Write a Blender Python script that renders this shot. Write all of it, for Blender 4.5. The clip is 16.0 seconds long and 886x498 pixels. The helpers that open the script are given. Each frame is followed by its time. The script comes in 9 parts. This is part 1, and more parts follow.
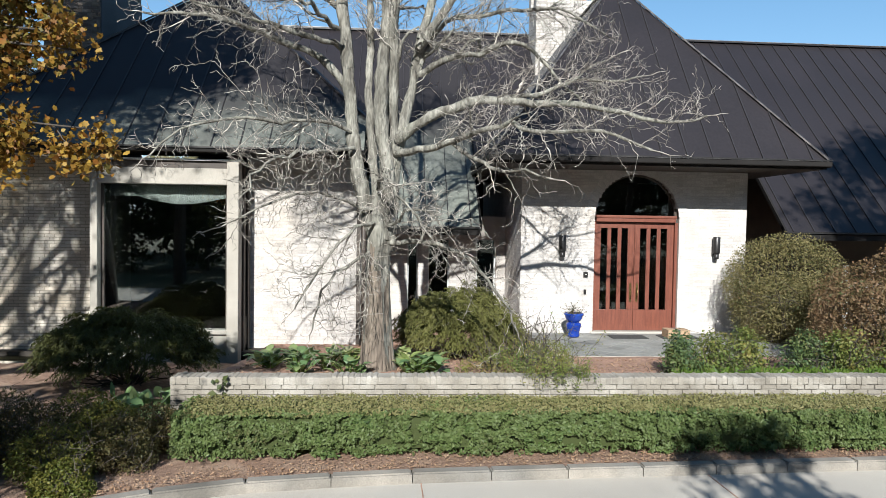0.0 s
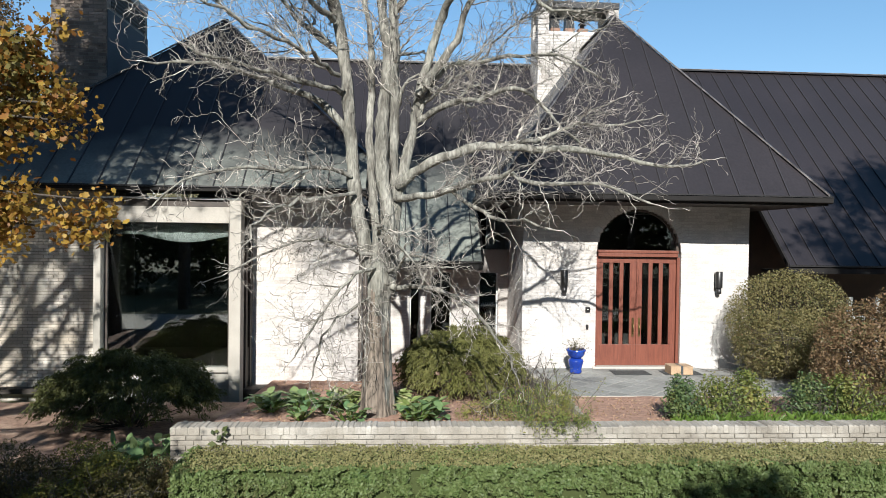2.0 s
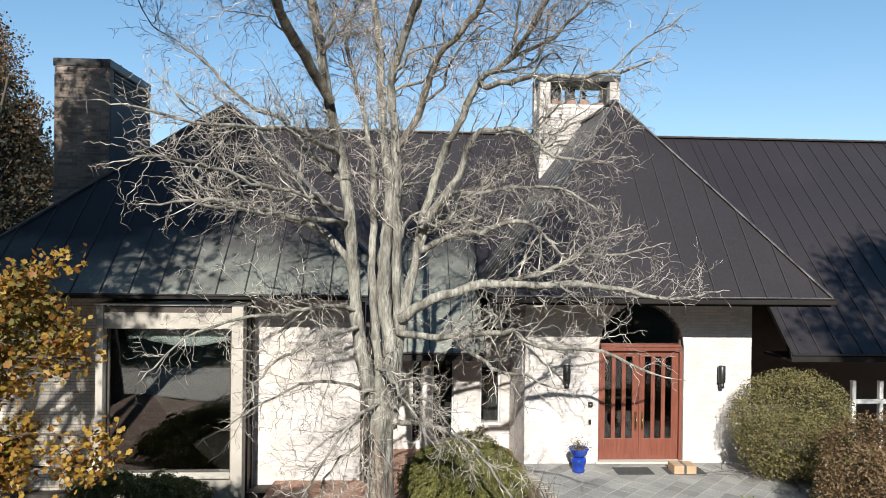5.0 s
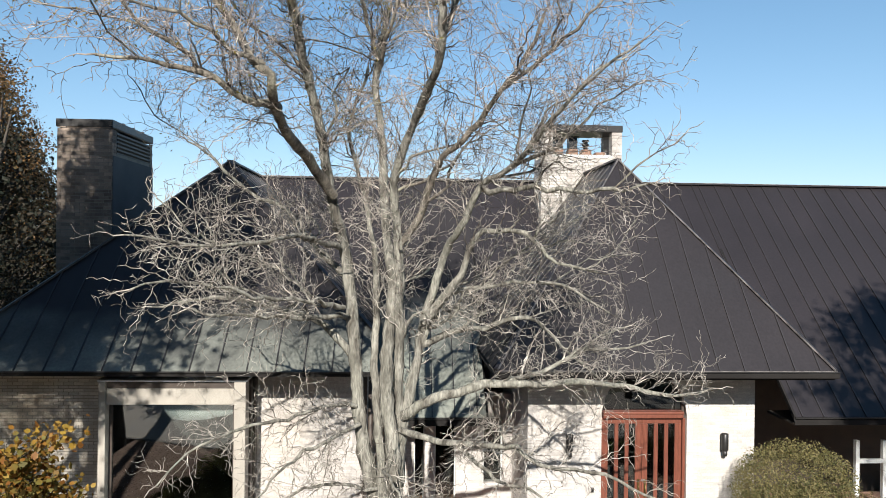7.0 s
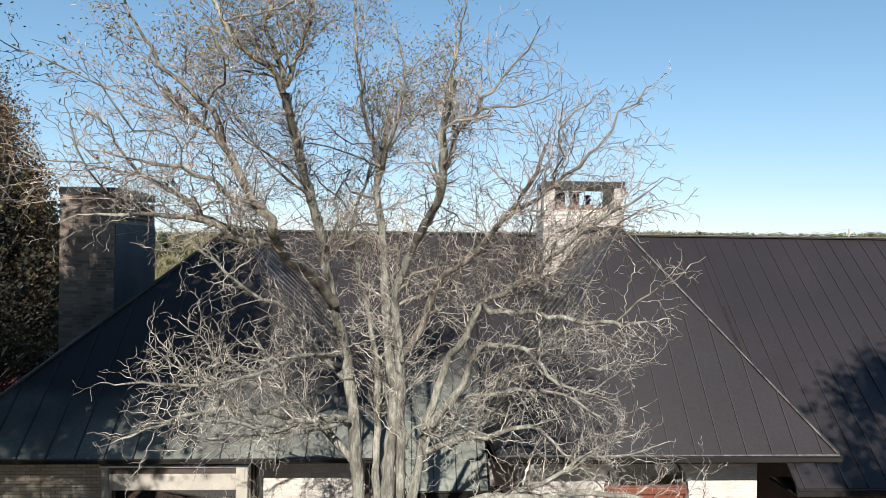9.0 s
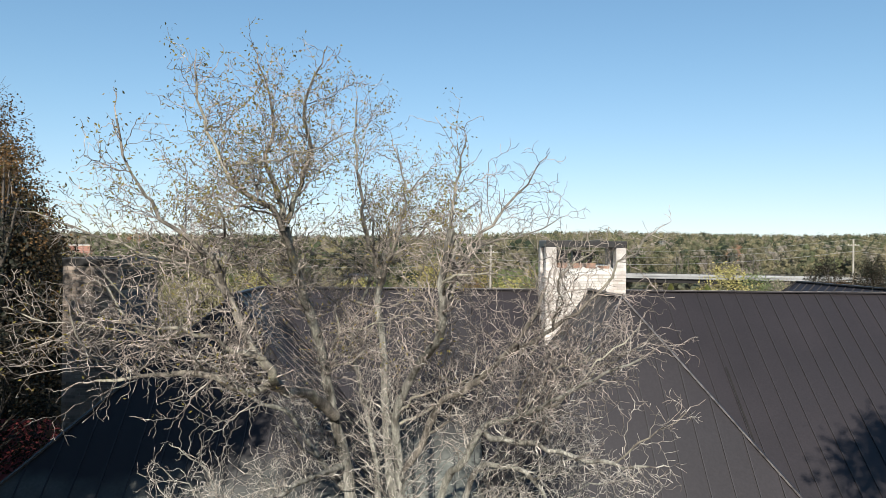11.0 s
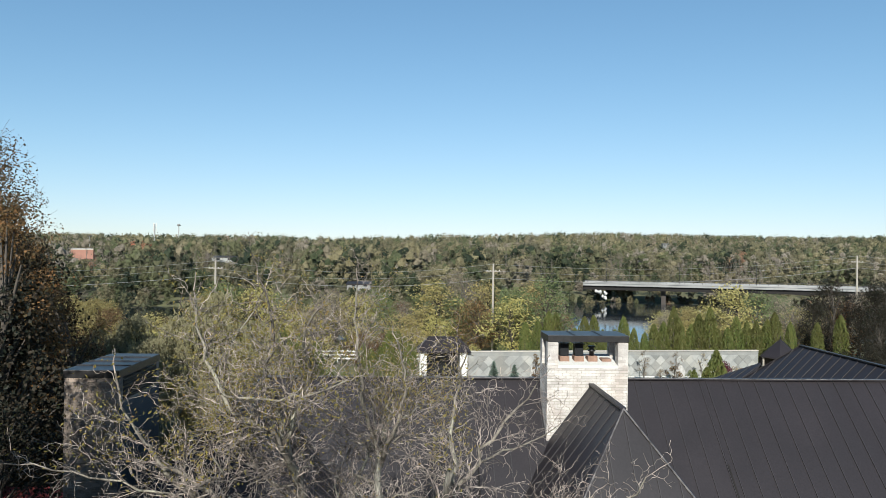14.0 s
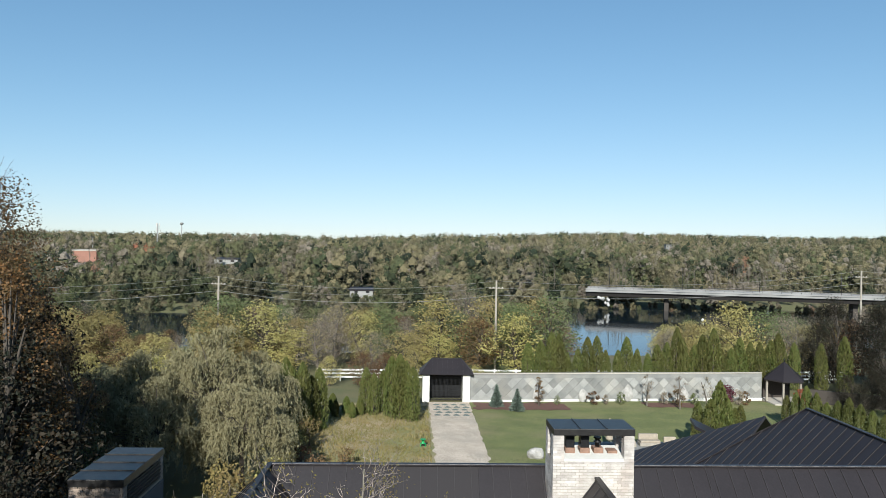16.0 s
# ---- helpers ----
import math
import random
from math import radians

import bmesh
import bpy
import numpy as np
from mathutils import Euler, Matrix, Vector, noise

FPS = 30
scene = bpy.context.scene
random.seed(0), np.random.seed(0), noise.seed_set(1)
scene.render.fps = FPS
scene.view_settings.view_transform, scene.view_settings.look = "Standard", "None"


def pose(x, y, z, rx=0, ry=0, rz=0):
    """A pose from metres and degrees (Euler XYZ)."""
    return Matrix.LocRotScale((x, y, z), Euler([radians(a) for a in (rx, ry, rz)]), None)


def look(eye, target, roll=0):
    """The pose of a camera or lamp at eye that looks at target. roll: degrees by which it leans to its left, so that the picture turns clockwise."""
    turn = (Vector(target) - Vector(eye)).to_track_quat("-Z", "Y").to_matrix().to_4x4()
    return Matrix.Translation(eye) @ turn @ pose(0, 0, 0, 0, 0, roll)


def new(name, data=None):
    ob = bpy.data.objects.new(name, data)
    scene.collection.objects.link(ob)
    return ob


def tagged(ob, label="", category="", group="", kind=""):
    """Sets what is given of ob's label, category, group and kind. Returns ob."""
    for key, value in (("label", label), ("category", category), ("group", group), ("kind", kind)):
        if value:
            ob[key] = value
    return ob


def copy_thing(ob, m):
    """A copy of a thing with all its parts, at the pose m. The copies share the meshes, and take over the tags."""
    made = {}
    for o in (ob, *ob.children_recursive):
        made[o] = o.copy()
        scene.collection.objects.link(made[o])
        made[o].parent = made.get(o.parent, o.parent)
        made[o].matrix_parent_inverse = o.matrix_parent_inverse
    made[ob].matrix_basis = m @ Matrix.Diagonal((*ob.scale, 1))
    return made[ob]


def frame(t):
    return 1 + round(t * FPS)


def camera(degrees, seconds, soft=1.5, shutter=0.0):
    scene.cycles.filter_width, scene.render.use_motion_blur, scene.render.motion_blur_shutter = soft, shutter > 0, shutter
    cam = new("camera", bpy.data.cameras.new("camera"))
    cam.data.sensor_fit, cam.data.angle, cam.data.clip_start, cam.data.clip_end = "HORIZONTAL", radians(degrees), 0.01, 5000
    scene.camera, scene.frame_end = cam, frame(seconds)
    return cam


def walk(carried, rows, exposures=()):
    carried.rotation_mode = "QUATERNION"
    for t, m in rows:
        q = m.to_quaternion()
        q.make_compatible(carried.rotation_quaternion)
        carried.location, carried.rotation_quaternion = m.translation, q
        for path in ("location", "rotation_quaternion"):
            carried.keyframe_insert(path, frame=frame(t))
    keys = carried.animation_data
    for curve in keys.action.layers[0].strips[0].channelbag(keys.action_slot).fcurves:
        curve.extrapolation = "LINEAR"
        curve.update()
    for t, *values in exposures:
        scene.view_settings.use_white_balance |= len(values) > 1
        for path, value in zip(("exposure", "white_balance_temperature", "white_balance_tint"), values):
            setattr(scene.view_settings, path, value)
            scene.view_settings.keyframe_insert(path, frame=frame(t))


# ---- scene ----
cam = camera(66.0, 16.0, soft=0.6)
PATH = [
    (0, (0.197, -1.168, 2.393), (0.332, 0.826, 2.32), 0.9),
    (0.5, (0.227, -1.18, 2.389), (0.356, 0.815, 2.329), 0.9),
    (1, (0.248, -1.186, 2.447), (0.372, 0.809, 2.399), 0.8),
    (1.5, (0.26, -1.189, 2.604), (0.381, 0.807, 2.566), 0.8),
    (2, (0.265, -1.189, 2.853), (0.384, 0.807, 2.823), 0.8),
    (2.5, (0.264, -1.187, 3.165), (0.382, 0.809, 3.141), 0.8),
    (3, (0.26, -1.183, 3.472), (0.377, 0.813, 3.454), 0.8),
    (3.5, (0.252, -1.178, 3.784), (0.369, 0.818, 3.77), 0.7),
    (4, (0.243, -1.173, 4.108), (0.359, 0.824, 4.098), 0.7),
    (6.5, (0.197, -1.149, 5.881), (0.309, 0.848, 5.878), 0.7),
    (7, (0.192, -1.147, 6.258), (0.302, 0.85, 6.257), 0.7),
    (7.5, (0.189, -1.146, 6.655), (0.298, 0.851, 6.654), 0.7),
    (8, (0.189, -1.146, 7.087), (0.295, 0.851, 7.086), 0.7),
    (8.5, (0.19, -1.147, 7.52), (0.295, 0.851, 7.519), 0.7),
    (9, (0.194, -1.148, 7.95), (0.296, 0.849, 7.95), 0.7),
    (11.5, (0.231, -1.159, 10.074), (0.321, 0.839, 10.075), 0.7),
    (12, (0.237, -1.158, 10.424), (0.326, 0.84, 10.425), 0.7),
    (12.5, (0.241, -1.155, 11.006), (0.328, 0.843, 11.007), 0.7),
    (13, (0.241, -1.149, 11.45), (0.326, 0.849, 11.451), 0.8),
    (13.5, (0.237, -1.14, 11.976), (0.321, 0.858, 11.977), 0.8),
    (14, (0.226, -1.126, 12.57), (0.309, 0.872, 12.571), 0.8),
    (14.5, (0.208, -1.107, 13.234), (0.289, 0.892, 13.234), 0.9),
    (15, (0.181, -1.081, 13.931), (0.26, 0.918, 13.93), 0.9),
    (15.5, (0.142, -1.048, 14.659), (0.22, 0.951, 14.657), 1.0),
    (16, (0.09, -1.006, 15.386), (0.166, 0.993, 15.381), 1.0),
]
walk(cam, [(t, look(e, g, r)) for t, e, g, r in PATH], [(0.0, 1.02, 5800.0, 5.0), (4.0, 1.10, 6030.0, 7.0), (9.0, 1.0, 6220.0, 7.5), (12.0, 0.93, 6150.0, 6.0), (14.0, 0.83, 5980.0, 4.5), (16.0, 0.80, 5960.0, 4.5)])

# ---- light ----
SUN_WAY = Vector((0.15, 1.0, -0.58)).normalized()
world = bpy.data.worlds.new("sky_world")
scene.world = world
world.use_nodes = True
_wn = world.node_tree.nodes
_sky = _wn.new("ShaderNodeTexSky")
_sky.sky_type = "NISHITA"
_sky.sun_disc = False
_sky.sun_elevation = radians(30)
_sky.sun_rotation = math.pi + 0.15
_sky.altitude = 1000
_sky.air_density = 1.0
_sky.dust_density = 0.05
_sky.ozone_density = 1.2
_wn["Background"].inputs["Strength"].default_value = 0.084
# a hazy horizon that stays pale blue
_den, _thin = _wn.new("ShaderNodeVectorMath"), _wn.new("ShaderNodeVectorMath")
_den.operation, _thin.operation = "MULTIPLY_ADD", "DIVIDE"
_den.inputs[1].default_value, _den.inputs[2].default_value = (0.065, 0.077, 0.064), (1.14, 0.90, 0.86)
world.node_tree.links.new(_sky.outputs[0], _den.inputs[0])
world.node_tree.links.new(_sky.outputs[0], _thin.inputs[0])
world.node_tree.links.new(_den.outputs[0], _thin.inputs[1])
world.node_tree.links.new(_thin.outputs[0], _wn["Background"].inputs["Color"])
sun = new("sun", bpy.data.lights.new("sun", "SUN"))
sun.data.energy = 5.0
sun.data.angle = radians(0.53)
sun.data.color = (1.0, 0.93, 0.82)
sun.matrix_world = look((-30, -120, 90), (-30 + SUN_WAY.x, -120 + SUN_WAY.y, 90 + SUN_WAY.z))


# ---- materials ----
DEPTH = 0.75  # scales all paint and leaf colours down, so shade deepens against the sky


def mat(name, c1, c2, scale=3.0, rough=0.7, metal=0.0, bump=0.15, bscale=40.0, vary=0.0, island=False,
        c3=None, s3=0.6, stretch=(1, 1, 1), translucent=0.0, spec=0.5, detail=6.0, fine_mix=0.35, relief=0.02):
    """Two base colours mixed by a broad noise, darkened and lightened by a fine one; vary: brightness steps from piece to piece."""
    m = bpy.data.materials.new(name)
    m.use_nodes = True
    n, l = m.node_tree.nodes, m.node_tree.links
    b = n["Principled BSDF"]
    b.inputs["Roughness"].default_value = rough
    b.inputs["Metallic"].default_value = metal
    b.inputs["Specular IOR Level"].default_value = spec
    geo = n.new("ShaderNodeNewGeometry")
    mp = n.new("ShaderNodeVectorMath")
    mp.operation = "MULTIPLY"
    mp.inputs[1].default_value = stretch
    l.new(geo.outputs["Position"], mp.inputs[0])

    def noise_at(s, d=detail):
        t = n.new("ShaderNodeTexNoise")
        t.inputs["Scale"].default_value = s
        t.inputs["Detail"].default_value = d
        l.new(mp.outputs[0], t.inputs["Vector"])
        return t.outputs["Fac"]

    def ramp(src, lo, hi):
        r = n.new("ShaderNodeMapRange")
        r.inputs["From Min"].default_value, r.inputs["From Max"].default_value = lo, hi
        l.new(src, r.inputs["Value"])
        return r.outputs[0]

    def mixed(fac, a, c, how="MIX"):
        x = n.new("ShaderNodeMix")
        x.data_type, x.blend_type = "RGBA", how
        if isinstance(fac, float):
            x.inputs[0].default_value = fac
        else:
            l.new(fac, x.inputs[0])
        for k, v in ((6, a), (7, c)):
            if isinstance(v, tuple):
                x.inputs[k].default_value = (*v, 1) if how != "MIX" or v[0] in (0.25, 0.75) else (*(DEPTH * q for q in v), 1)
            else:
                l.new(v, x.inputs[k])
        return x.outputs[2]

    col = mixed(ramp(noise_at(scale), 0.35, 0.65), c1, c2)
    if c3:
        col = mixed(ramp(noise_at(s3), 0.5, 0.72), col, c3)
    fine = noise_at(bscale)
    col = mixed(fine_mix, col, mixed(ramp(fine, 0.3, 0.7), (0.25, 0.25, 0.25), (0.75, 0.75, 0.75)), "OVERLAY")
    if vary:
        if island:
            rnd = geo.outputs["Random Per Island"]
        else:
            rnd = n.new("ShaderNodeObjectInfo").outputs["Random"]
        h = n.new("ShaderNodeHueSaturation")
        mr = n.new("ShaderNodeMapRange")
        mr.inputs["To Min"].default_value, mr.inputs["To Max"].default_value = 1 - vary, 1 + vary
        l.new(rnd, mr.inputs["Value"])
        l.new(mr.outputs[0], h.inputs["Value"])
        l.new(col, h.inputs["Color"])
        col = h.outputs[0]
    l.new(col, b.inputs["Base Color"])
    if bump:
        bp = n.new("ShaderNodeBump")
        bp.inputs["Strength"].default_value = bump
        bp.inputs["Distance"].default_value = relief
        l.new(fine, bp.inputs["Height"])
        l.new(bp.outputs[0], b.inputs["Normal"])
    if translucent:
        tr = n.new("ShaderNodeBsdfTranslucent")
        l.new(col, tr.inputs["Color"])
        mx = n.new("ShaderNodeMixShader")
        mx.inputs[0].default_value = translucent
        l.new(b.outputs[0], mx.inputs[1])
        l.new(tr.outputs[0], mx.inputs[2])
        l.new(mx.outputs[0], n["Material Output"].inputs["Surface"])
    return m


def leaf_mat(name, colours, translucent=0.35, rough=0.55, patch=0.0, own=0.45, tone="", tree=0.0):
    """Leaves: each takes one of several colours, and slow drifts of tone run through the crown."""
    m = bpy.data.materials.new(name)
    m.use_nodes = True
    n, l = m.node_tree.nodes, m.node_tree.links
    b = n["Principled BSDF"]
    b.inputs["Roughness"].default_value = rough
    b.inputs["Specular IOR Level"].default_value = 0.3
    geo = n.new("ShaderNodeNewGeometry")
    cr = n.new("ShaderNodeValToRGB")
    el = cr.color_ramp.elements
    while len(el) < len(colours):
        el.new(0.5)
    for k, c in enumerate(colours):
        el[k].position = k / max(1, len(colours) - 1)
        el[k].color = (*(DEPTH * q for q in c), 1)
    src = geo.outputs["Random Per Island"]
    if tone:
        # each tree of a joined wood keeps its own colour
        at = n.new("ShaderNodeAttribute")
        at.attribute_name = tone
        mr = n.new("ShaderNodeMath")
        mr.operation = "MULTIPLY_ADD"
        mr.inputs[1].default_value = own
        l.new(src, mr.inputs[0])
        l.new(at.outputs["Fac"], mr.inputs[2])
        src = mr.outputs[0]
    if patch:
        t = n.new("ShaderNodeTexNoise")
        t.inputs["Scale"].default_value = patch
        t.inputs["Detail"].default_value = 3
        l.new(geo.outputs["Position"], t.inputs["Vector"])
        mr = n.new("ShaderNodeMapRange")
        mr.inputs["From Min"].default_value, mr.inputs["From Max"].default_value = 0.32, 0.68
        l.new(t.outputs["Fac"], mr.inputs["Value"])
        mx0 = n.new("ShaderNodeMath")
        mx0.operation = "MULTIPLY"
        mx0.inputs[1].default_value = own
        l.new(src, mx0.inputs[0])
        ad = n.new("ShaderNodeMath")
        ad.operation = "MULTIPLY_ADD"
        ad.inputs[1].default_value = 1 - own
        l.new(mr.outputs[0], ad.inputs[0])
        l.new(mx0.outputs[0], ad.inputs[2])
        src = ad.outputs[0]
    l.new(src, cr.inputs["Fac"])
    col = cr.outputs["Color"]
    if tree:
        h = n.new("ShaderNodeHueSaturation")
        oi = n.new("ShaderNodeObjectInfo")
        for k, lo, hi in (("Value", 1 - tree, 1 + tree), ("Hue", 0.5 - 0.06 * tree, 0.5 + 0.06 * tree)):
            mr = n.new("ShaderNodeMapRange")
            mr.inputs["To Min"].default_value, mr.inputs["To Max"].default_value = lo, hi
            l.new(oi.outputs["Random"], mr.inputs["Value"])
            l.new(mr.outputs[0], h.inputs[k])
        l.new(col, h.inputs["Color"])
        col = h.outputs[0]
    l.new(col, b.inputs["Base Color"])
    tr = n.new("ShaderNodeBsdfTranslucent")
    l.new(col, tr.inputs["Color"])
    mx = n.new("ShaderNodeMixShader")
    mx.inputs[0].default_value = translucent
    l.new(b.outputs[0], mx.inputs[1])
    l.new(tr.outputs[0], mx.inputs[2])
    l.new(mx.outputs[0], n["Material Output"].inputs["Surface"])
    return m


def glass_mat(name, tint=(0.9, 0.95, 0.95), clear=0.75, ior=1.75):
    m = bpy.data.materials.new(name)
    m.use_nodes = True
    n, l = m.node_tree.nodes, m.node_tree.links
    n.remove(n["Principled BSDF"])
    gl, tp, fr, mx = (n.new("ShaderNodeBsdfGlossy"), n.new("ShaderNodeBsdfTransparent"), n.new("ShaderNodeFresnel"), n.new("ShaderNodeMixShader"))
    gl.inputs["Roughness"].default_value = 0.015
    tp.inputs["Color"].default_value = (*(clear * c for c in tint), 1)
    fr.inputs["IOR"].default_value = ior
    l.new(fr.outputs[0], mx.inputs[0])
    l.new(tp.outputs[0], mx.inputs[1])
    l.new(gl.outputs[0], mx.inputs[2])
    l.new(mx.outputs[0], n["Material Output"].inputs["Surface"])
    return m


M = {}
M["brick"] = mat("white_painted_brick", (0.62, 0.575, 0.55), (0.55, 0.505, 0.475), 1.6, 0.85, bump=0.4, bscale=38, vary=0.12, island=True, c3=(0.60, 0.53, 0.47), s3=0.6)
M["mortar"] = mat("painted_mortar", (0.53, 0.48, 0.45), (0.46, 0.41, 0.38), 2, 0.9, bump=0.3)
M["brick_worn"] = mat("worn_painted_brick", (0.70, 0.63, 0.55), (0.54, 0.47, 0.39), 1.6, 0.9, bump=0.5, bscale=45, vary=0.16, island=True, c3=(0.56, 0.46, 0.34), s3=0.7)
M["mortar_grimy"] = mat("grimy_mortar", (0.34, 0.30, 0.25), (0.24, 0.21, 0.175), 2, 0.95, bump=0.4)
M["garden_brick"] = mat("weathered_wall_brick", (0.36, 0.32, 0.27), (0.235, 0.205, 0.17), 2.2, 0.9, bump=0.5, bscale=70, vary=0.1, c3=(0.50, 0.46, 0.41), s3=1.3)
M["garden_brick_stuff"] = mat("weathered_wall_brick_far", (0.36, 0.32, 0.27), (0.235, 0.205, 0.17), 2.2, 0.9, bump=0.5, bscale=70, vary=0.1, island=True, c3=(0.50, 0.46, 0.41), s3=1.3)
M["chimney_brick"] = mat("whitewashed_chimney_brick", (0.64, 0.59, 0.55), (0.45, 0.41, 0.38), 2.4, 0.9, bump=0.5, bscale=50, vary=0.17, island=True, c3=(0.50, 0.42, 0.37), s3=1.2)
# left chimney brick, its colour darkened to stand in for tree shade
M["chimney_dark"] = mat("shade_darkened_chimney_brick", (0.36, 0.28, 0.225), (0.20, 0.155, 0.125), 1.4, 0.9, bump=0.5, bscale=50, vary=0.34, island=True, c3=(0.28, 0.22, 0.18), s3=0.8)
M["metal"] = mat("standing_seam_metal", (0.0268, 0.0218, 0.0240), (0.0210, 0.0172, 0.0190), 0.5, 0.46, 0.0, bump=0.05, bscale=18, c3=(0.029, 0.0248, 0.0275), s3=0.25, spec=0.36)
M["metal_eave"] = mat("pale_eave_seam_metal", (0.27, 0.28, 0.245), (0.205, 0.212, 0.185), 0.8, 0.6, 0.0, bump=0.05, bscale=18, c3=(0.29, 0.305, 0.265), s3=0.5, spec=0.25)


def eave_tint(m, upper, z0, z1):
    """Grey-green along the eave that gives way to dark metal higher up."""
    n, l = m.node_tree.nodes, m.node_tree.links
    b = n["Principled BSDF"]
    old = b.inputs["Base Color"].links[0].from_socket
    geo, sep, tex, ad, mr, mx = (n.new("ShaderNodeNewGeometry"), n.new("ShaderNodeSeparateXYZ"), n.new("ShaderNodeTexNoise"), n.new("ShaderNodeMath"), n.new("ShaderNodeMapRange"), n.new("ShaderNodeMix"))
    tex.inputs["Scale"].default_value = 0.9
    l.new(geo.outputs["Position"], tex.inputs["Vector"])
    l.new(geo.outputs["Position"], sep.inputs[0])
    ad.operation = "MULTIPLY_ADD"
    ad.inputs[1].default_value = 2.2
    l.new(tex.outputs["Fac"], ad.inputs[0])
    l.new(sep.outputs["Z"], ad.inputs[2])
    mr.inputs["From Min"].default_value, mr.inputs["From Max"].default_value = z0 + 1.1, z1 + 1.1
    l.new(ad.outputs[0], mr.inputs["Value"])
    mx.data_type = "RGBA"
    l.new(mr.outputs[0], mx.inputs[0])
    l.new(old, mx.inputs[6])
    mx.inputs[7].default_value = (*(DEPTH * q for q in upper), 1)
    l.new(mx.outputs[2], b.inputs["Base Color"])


eave_tint(M["metal_eave"], (0.029, 0.025, 0.027), 3.2, 5.2)
M["pale_edge"] = mat("pale_metal_edge", (0.30, 0.275, 0.265), (0.10, 0.09, 0.09), 5, 0.4, 0.3, bump=0.05)
M["seam"] = mat("seam_metal", (0.031, 0.0262, 0.028), (0.025, 0.021, 0.0228), 2, 0.5, 0.0, bump=0.02)
M["fascia"] = mat("dark_fascia", (0.020, 0.0175, 0.0165), (0.015, 0.013, 0.0125), 2, 0.8, bump=0.05, spec=0.2)
M["soffit"] = mat("dark_timber_and_shade", (0.05, 0.038, 0.03), (0.035, 0.027, 0.022), 4, 0.75, bump=0.1, stretch=(1, 8, 8))
M["stone_frame"] = mat("cast_stone", (0.47, 0.425, 0.37), (0.39, 0.35, 0.305), 1.6, 0.8, bump=0.2, bscale=80, c3=(0.30, 0.28, 0.24), s3=0.9)
M["brown"] = mat("brown_trim_and_shaded_wall", (0.07, 0.05, 0.038), (0.05, 0.037, 0.03), 3, 0.6, bump=0.05)
M["door"] = mat("oiled_red_cedar", (0.205, 0.066, 0.040), (0.15, 0.045, 0.028), 3.0, 0.42, bump=0.1, bscale=22, stretch=(9, 9, 1))
M["glass"] = glass_mat("window_glass")
M["coated_glass"] = glass_mat("coated_window_glass", (0.86, 0.92, 0.9), 0.7, 2.6)
# room plaster near black, so the dimness indoors is put into its colour
M["dark_room"] = mat("darkened_interior_plaster", (0.055, 0.05, 0.045), (0.04, 0.038, 0.034), 1, 0.9, bump=0)
M["black"] = mat("black_steel", (0.022, 0.022, 0.024), (0.016, 0.016, 0.018), 3, 0.45, 0.5, bump=0.03)
M["bronze"] = mat("dark_bronze", (0.06, 0.056, 0.055), (0.045, 0.042, 0.042), 5, 0.4, 0.6, bump=0.05)
M["brass"] = mat("aged_brass", (0.30, 0.21, 0.09), (0.22, 0.15, 0.07), 8, 0.35, 0.9, bump=0.02)
M["slate"] = mat("porch_slate", (0.29, 0.285, 0.27), (0.225, 0.22, 0.21), 1.5, 0.75, bump=0.2, bscale=30, vary=0.18, c3=(0.33, 0.32, 0.29), s3=0.7)
M["concrete"] = mat("pale_concrete", (0.54, 0.485, 0.42), (0.47, 0.42, 0.365), 0.7, 0.9, bump=0.15, bscale=90, c3=(0.45, 0.42, 0.385), s3=0.25)
M["kerb"] = mat("weathered_kerb_stone", (0.25, 0.222, 0.19), (0.165, 0.148, 0.128), 1.8, 0.9, bump=0.3, bscale=70, vary=0.12, c3=(0.29, 0.27, 0.245), s3=0.8)
M["mulch"] = mat("bark_mulch", (0.34, 0.215, 0.15), (0.22, 0.13, 0.09), 14, 0.95, bump=1.0, bscale=70, c3=(0.42, 0.29, 0.21), s3=2.5)
M["soil"] = mat("bark_bed_mulch", (0.50, 0.30, 0.215), (0.33, 0.19, 0.135), 9, 0.95, bump=1.0, bscale=60, c3=(0.36, 0.215, 0.15), s3=0.9)
M["ground"] = mat("rough_grassland", (0.15, 0.135, 0.06), (0.115, 0.12, 0.048), 0.25, 0.95, bump=0.6, bscale=12, c3=(0.17, 0.125, 0.07), s3=0.06)
M["lawn"] = mat("mown_lawn", (0.185, 0.195, 0.062), (0.125, 0.145, 0.042), 0.35, 0.95, bump=0.8, bscale=9, c3=(0.215, 0.195, 0.085), s3=0.16, fine_mix=0.8, relief=0.05)
# dark mottling in bark and twigs stands for furrows and for dappled shade
M["bark"] = mat("grey_bark", (0.34, 0.32, 0.275), (0.085, 0.074, 0.06), 7, 0.9, bump=1.0, bscale=30, stretch=(1, 1, 0.25), c3=(0.27, 0.26, 0.215), s3=2.0, fine_mix=0.85, relief=0.035)
M["bark_foot"] = mat("brown_furrowed_bark", (0.29, 0.235, 0.185), (0.12, 0.092, 0.072), 7, 0.95, bump=1.0, bscale=26, stretch=(1, 1, 0.16), c3=(0.29, 0.24, 0.19), s3=1.5, fine_mix=0.85, relief=0.05)
M["bark_young"] = mat("brown_young_bark", (0.29, 0.25, 0.205), (0.075, 0.062, 0.05), 6, 0.9, bump=0.8, bscale=36, stretch=(1, 1, 0.4), c3=(0.42, 0.39, 0.30), s3=2.2, fine_mix=0.7, relief=0.02)
M["twig"] = mat("pale_twig", (0.60, 0.545, 0.48), (0.12, 0.10, 0.085), 5, 0.85, bump=0.1, vary=0.45, island=True)
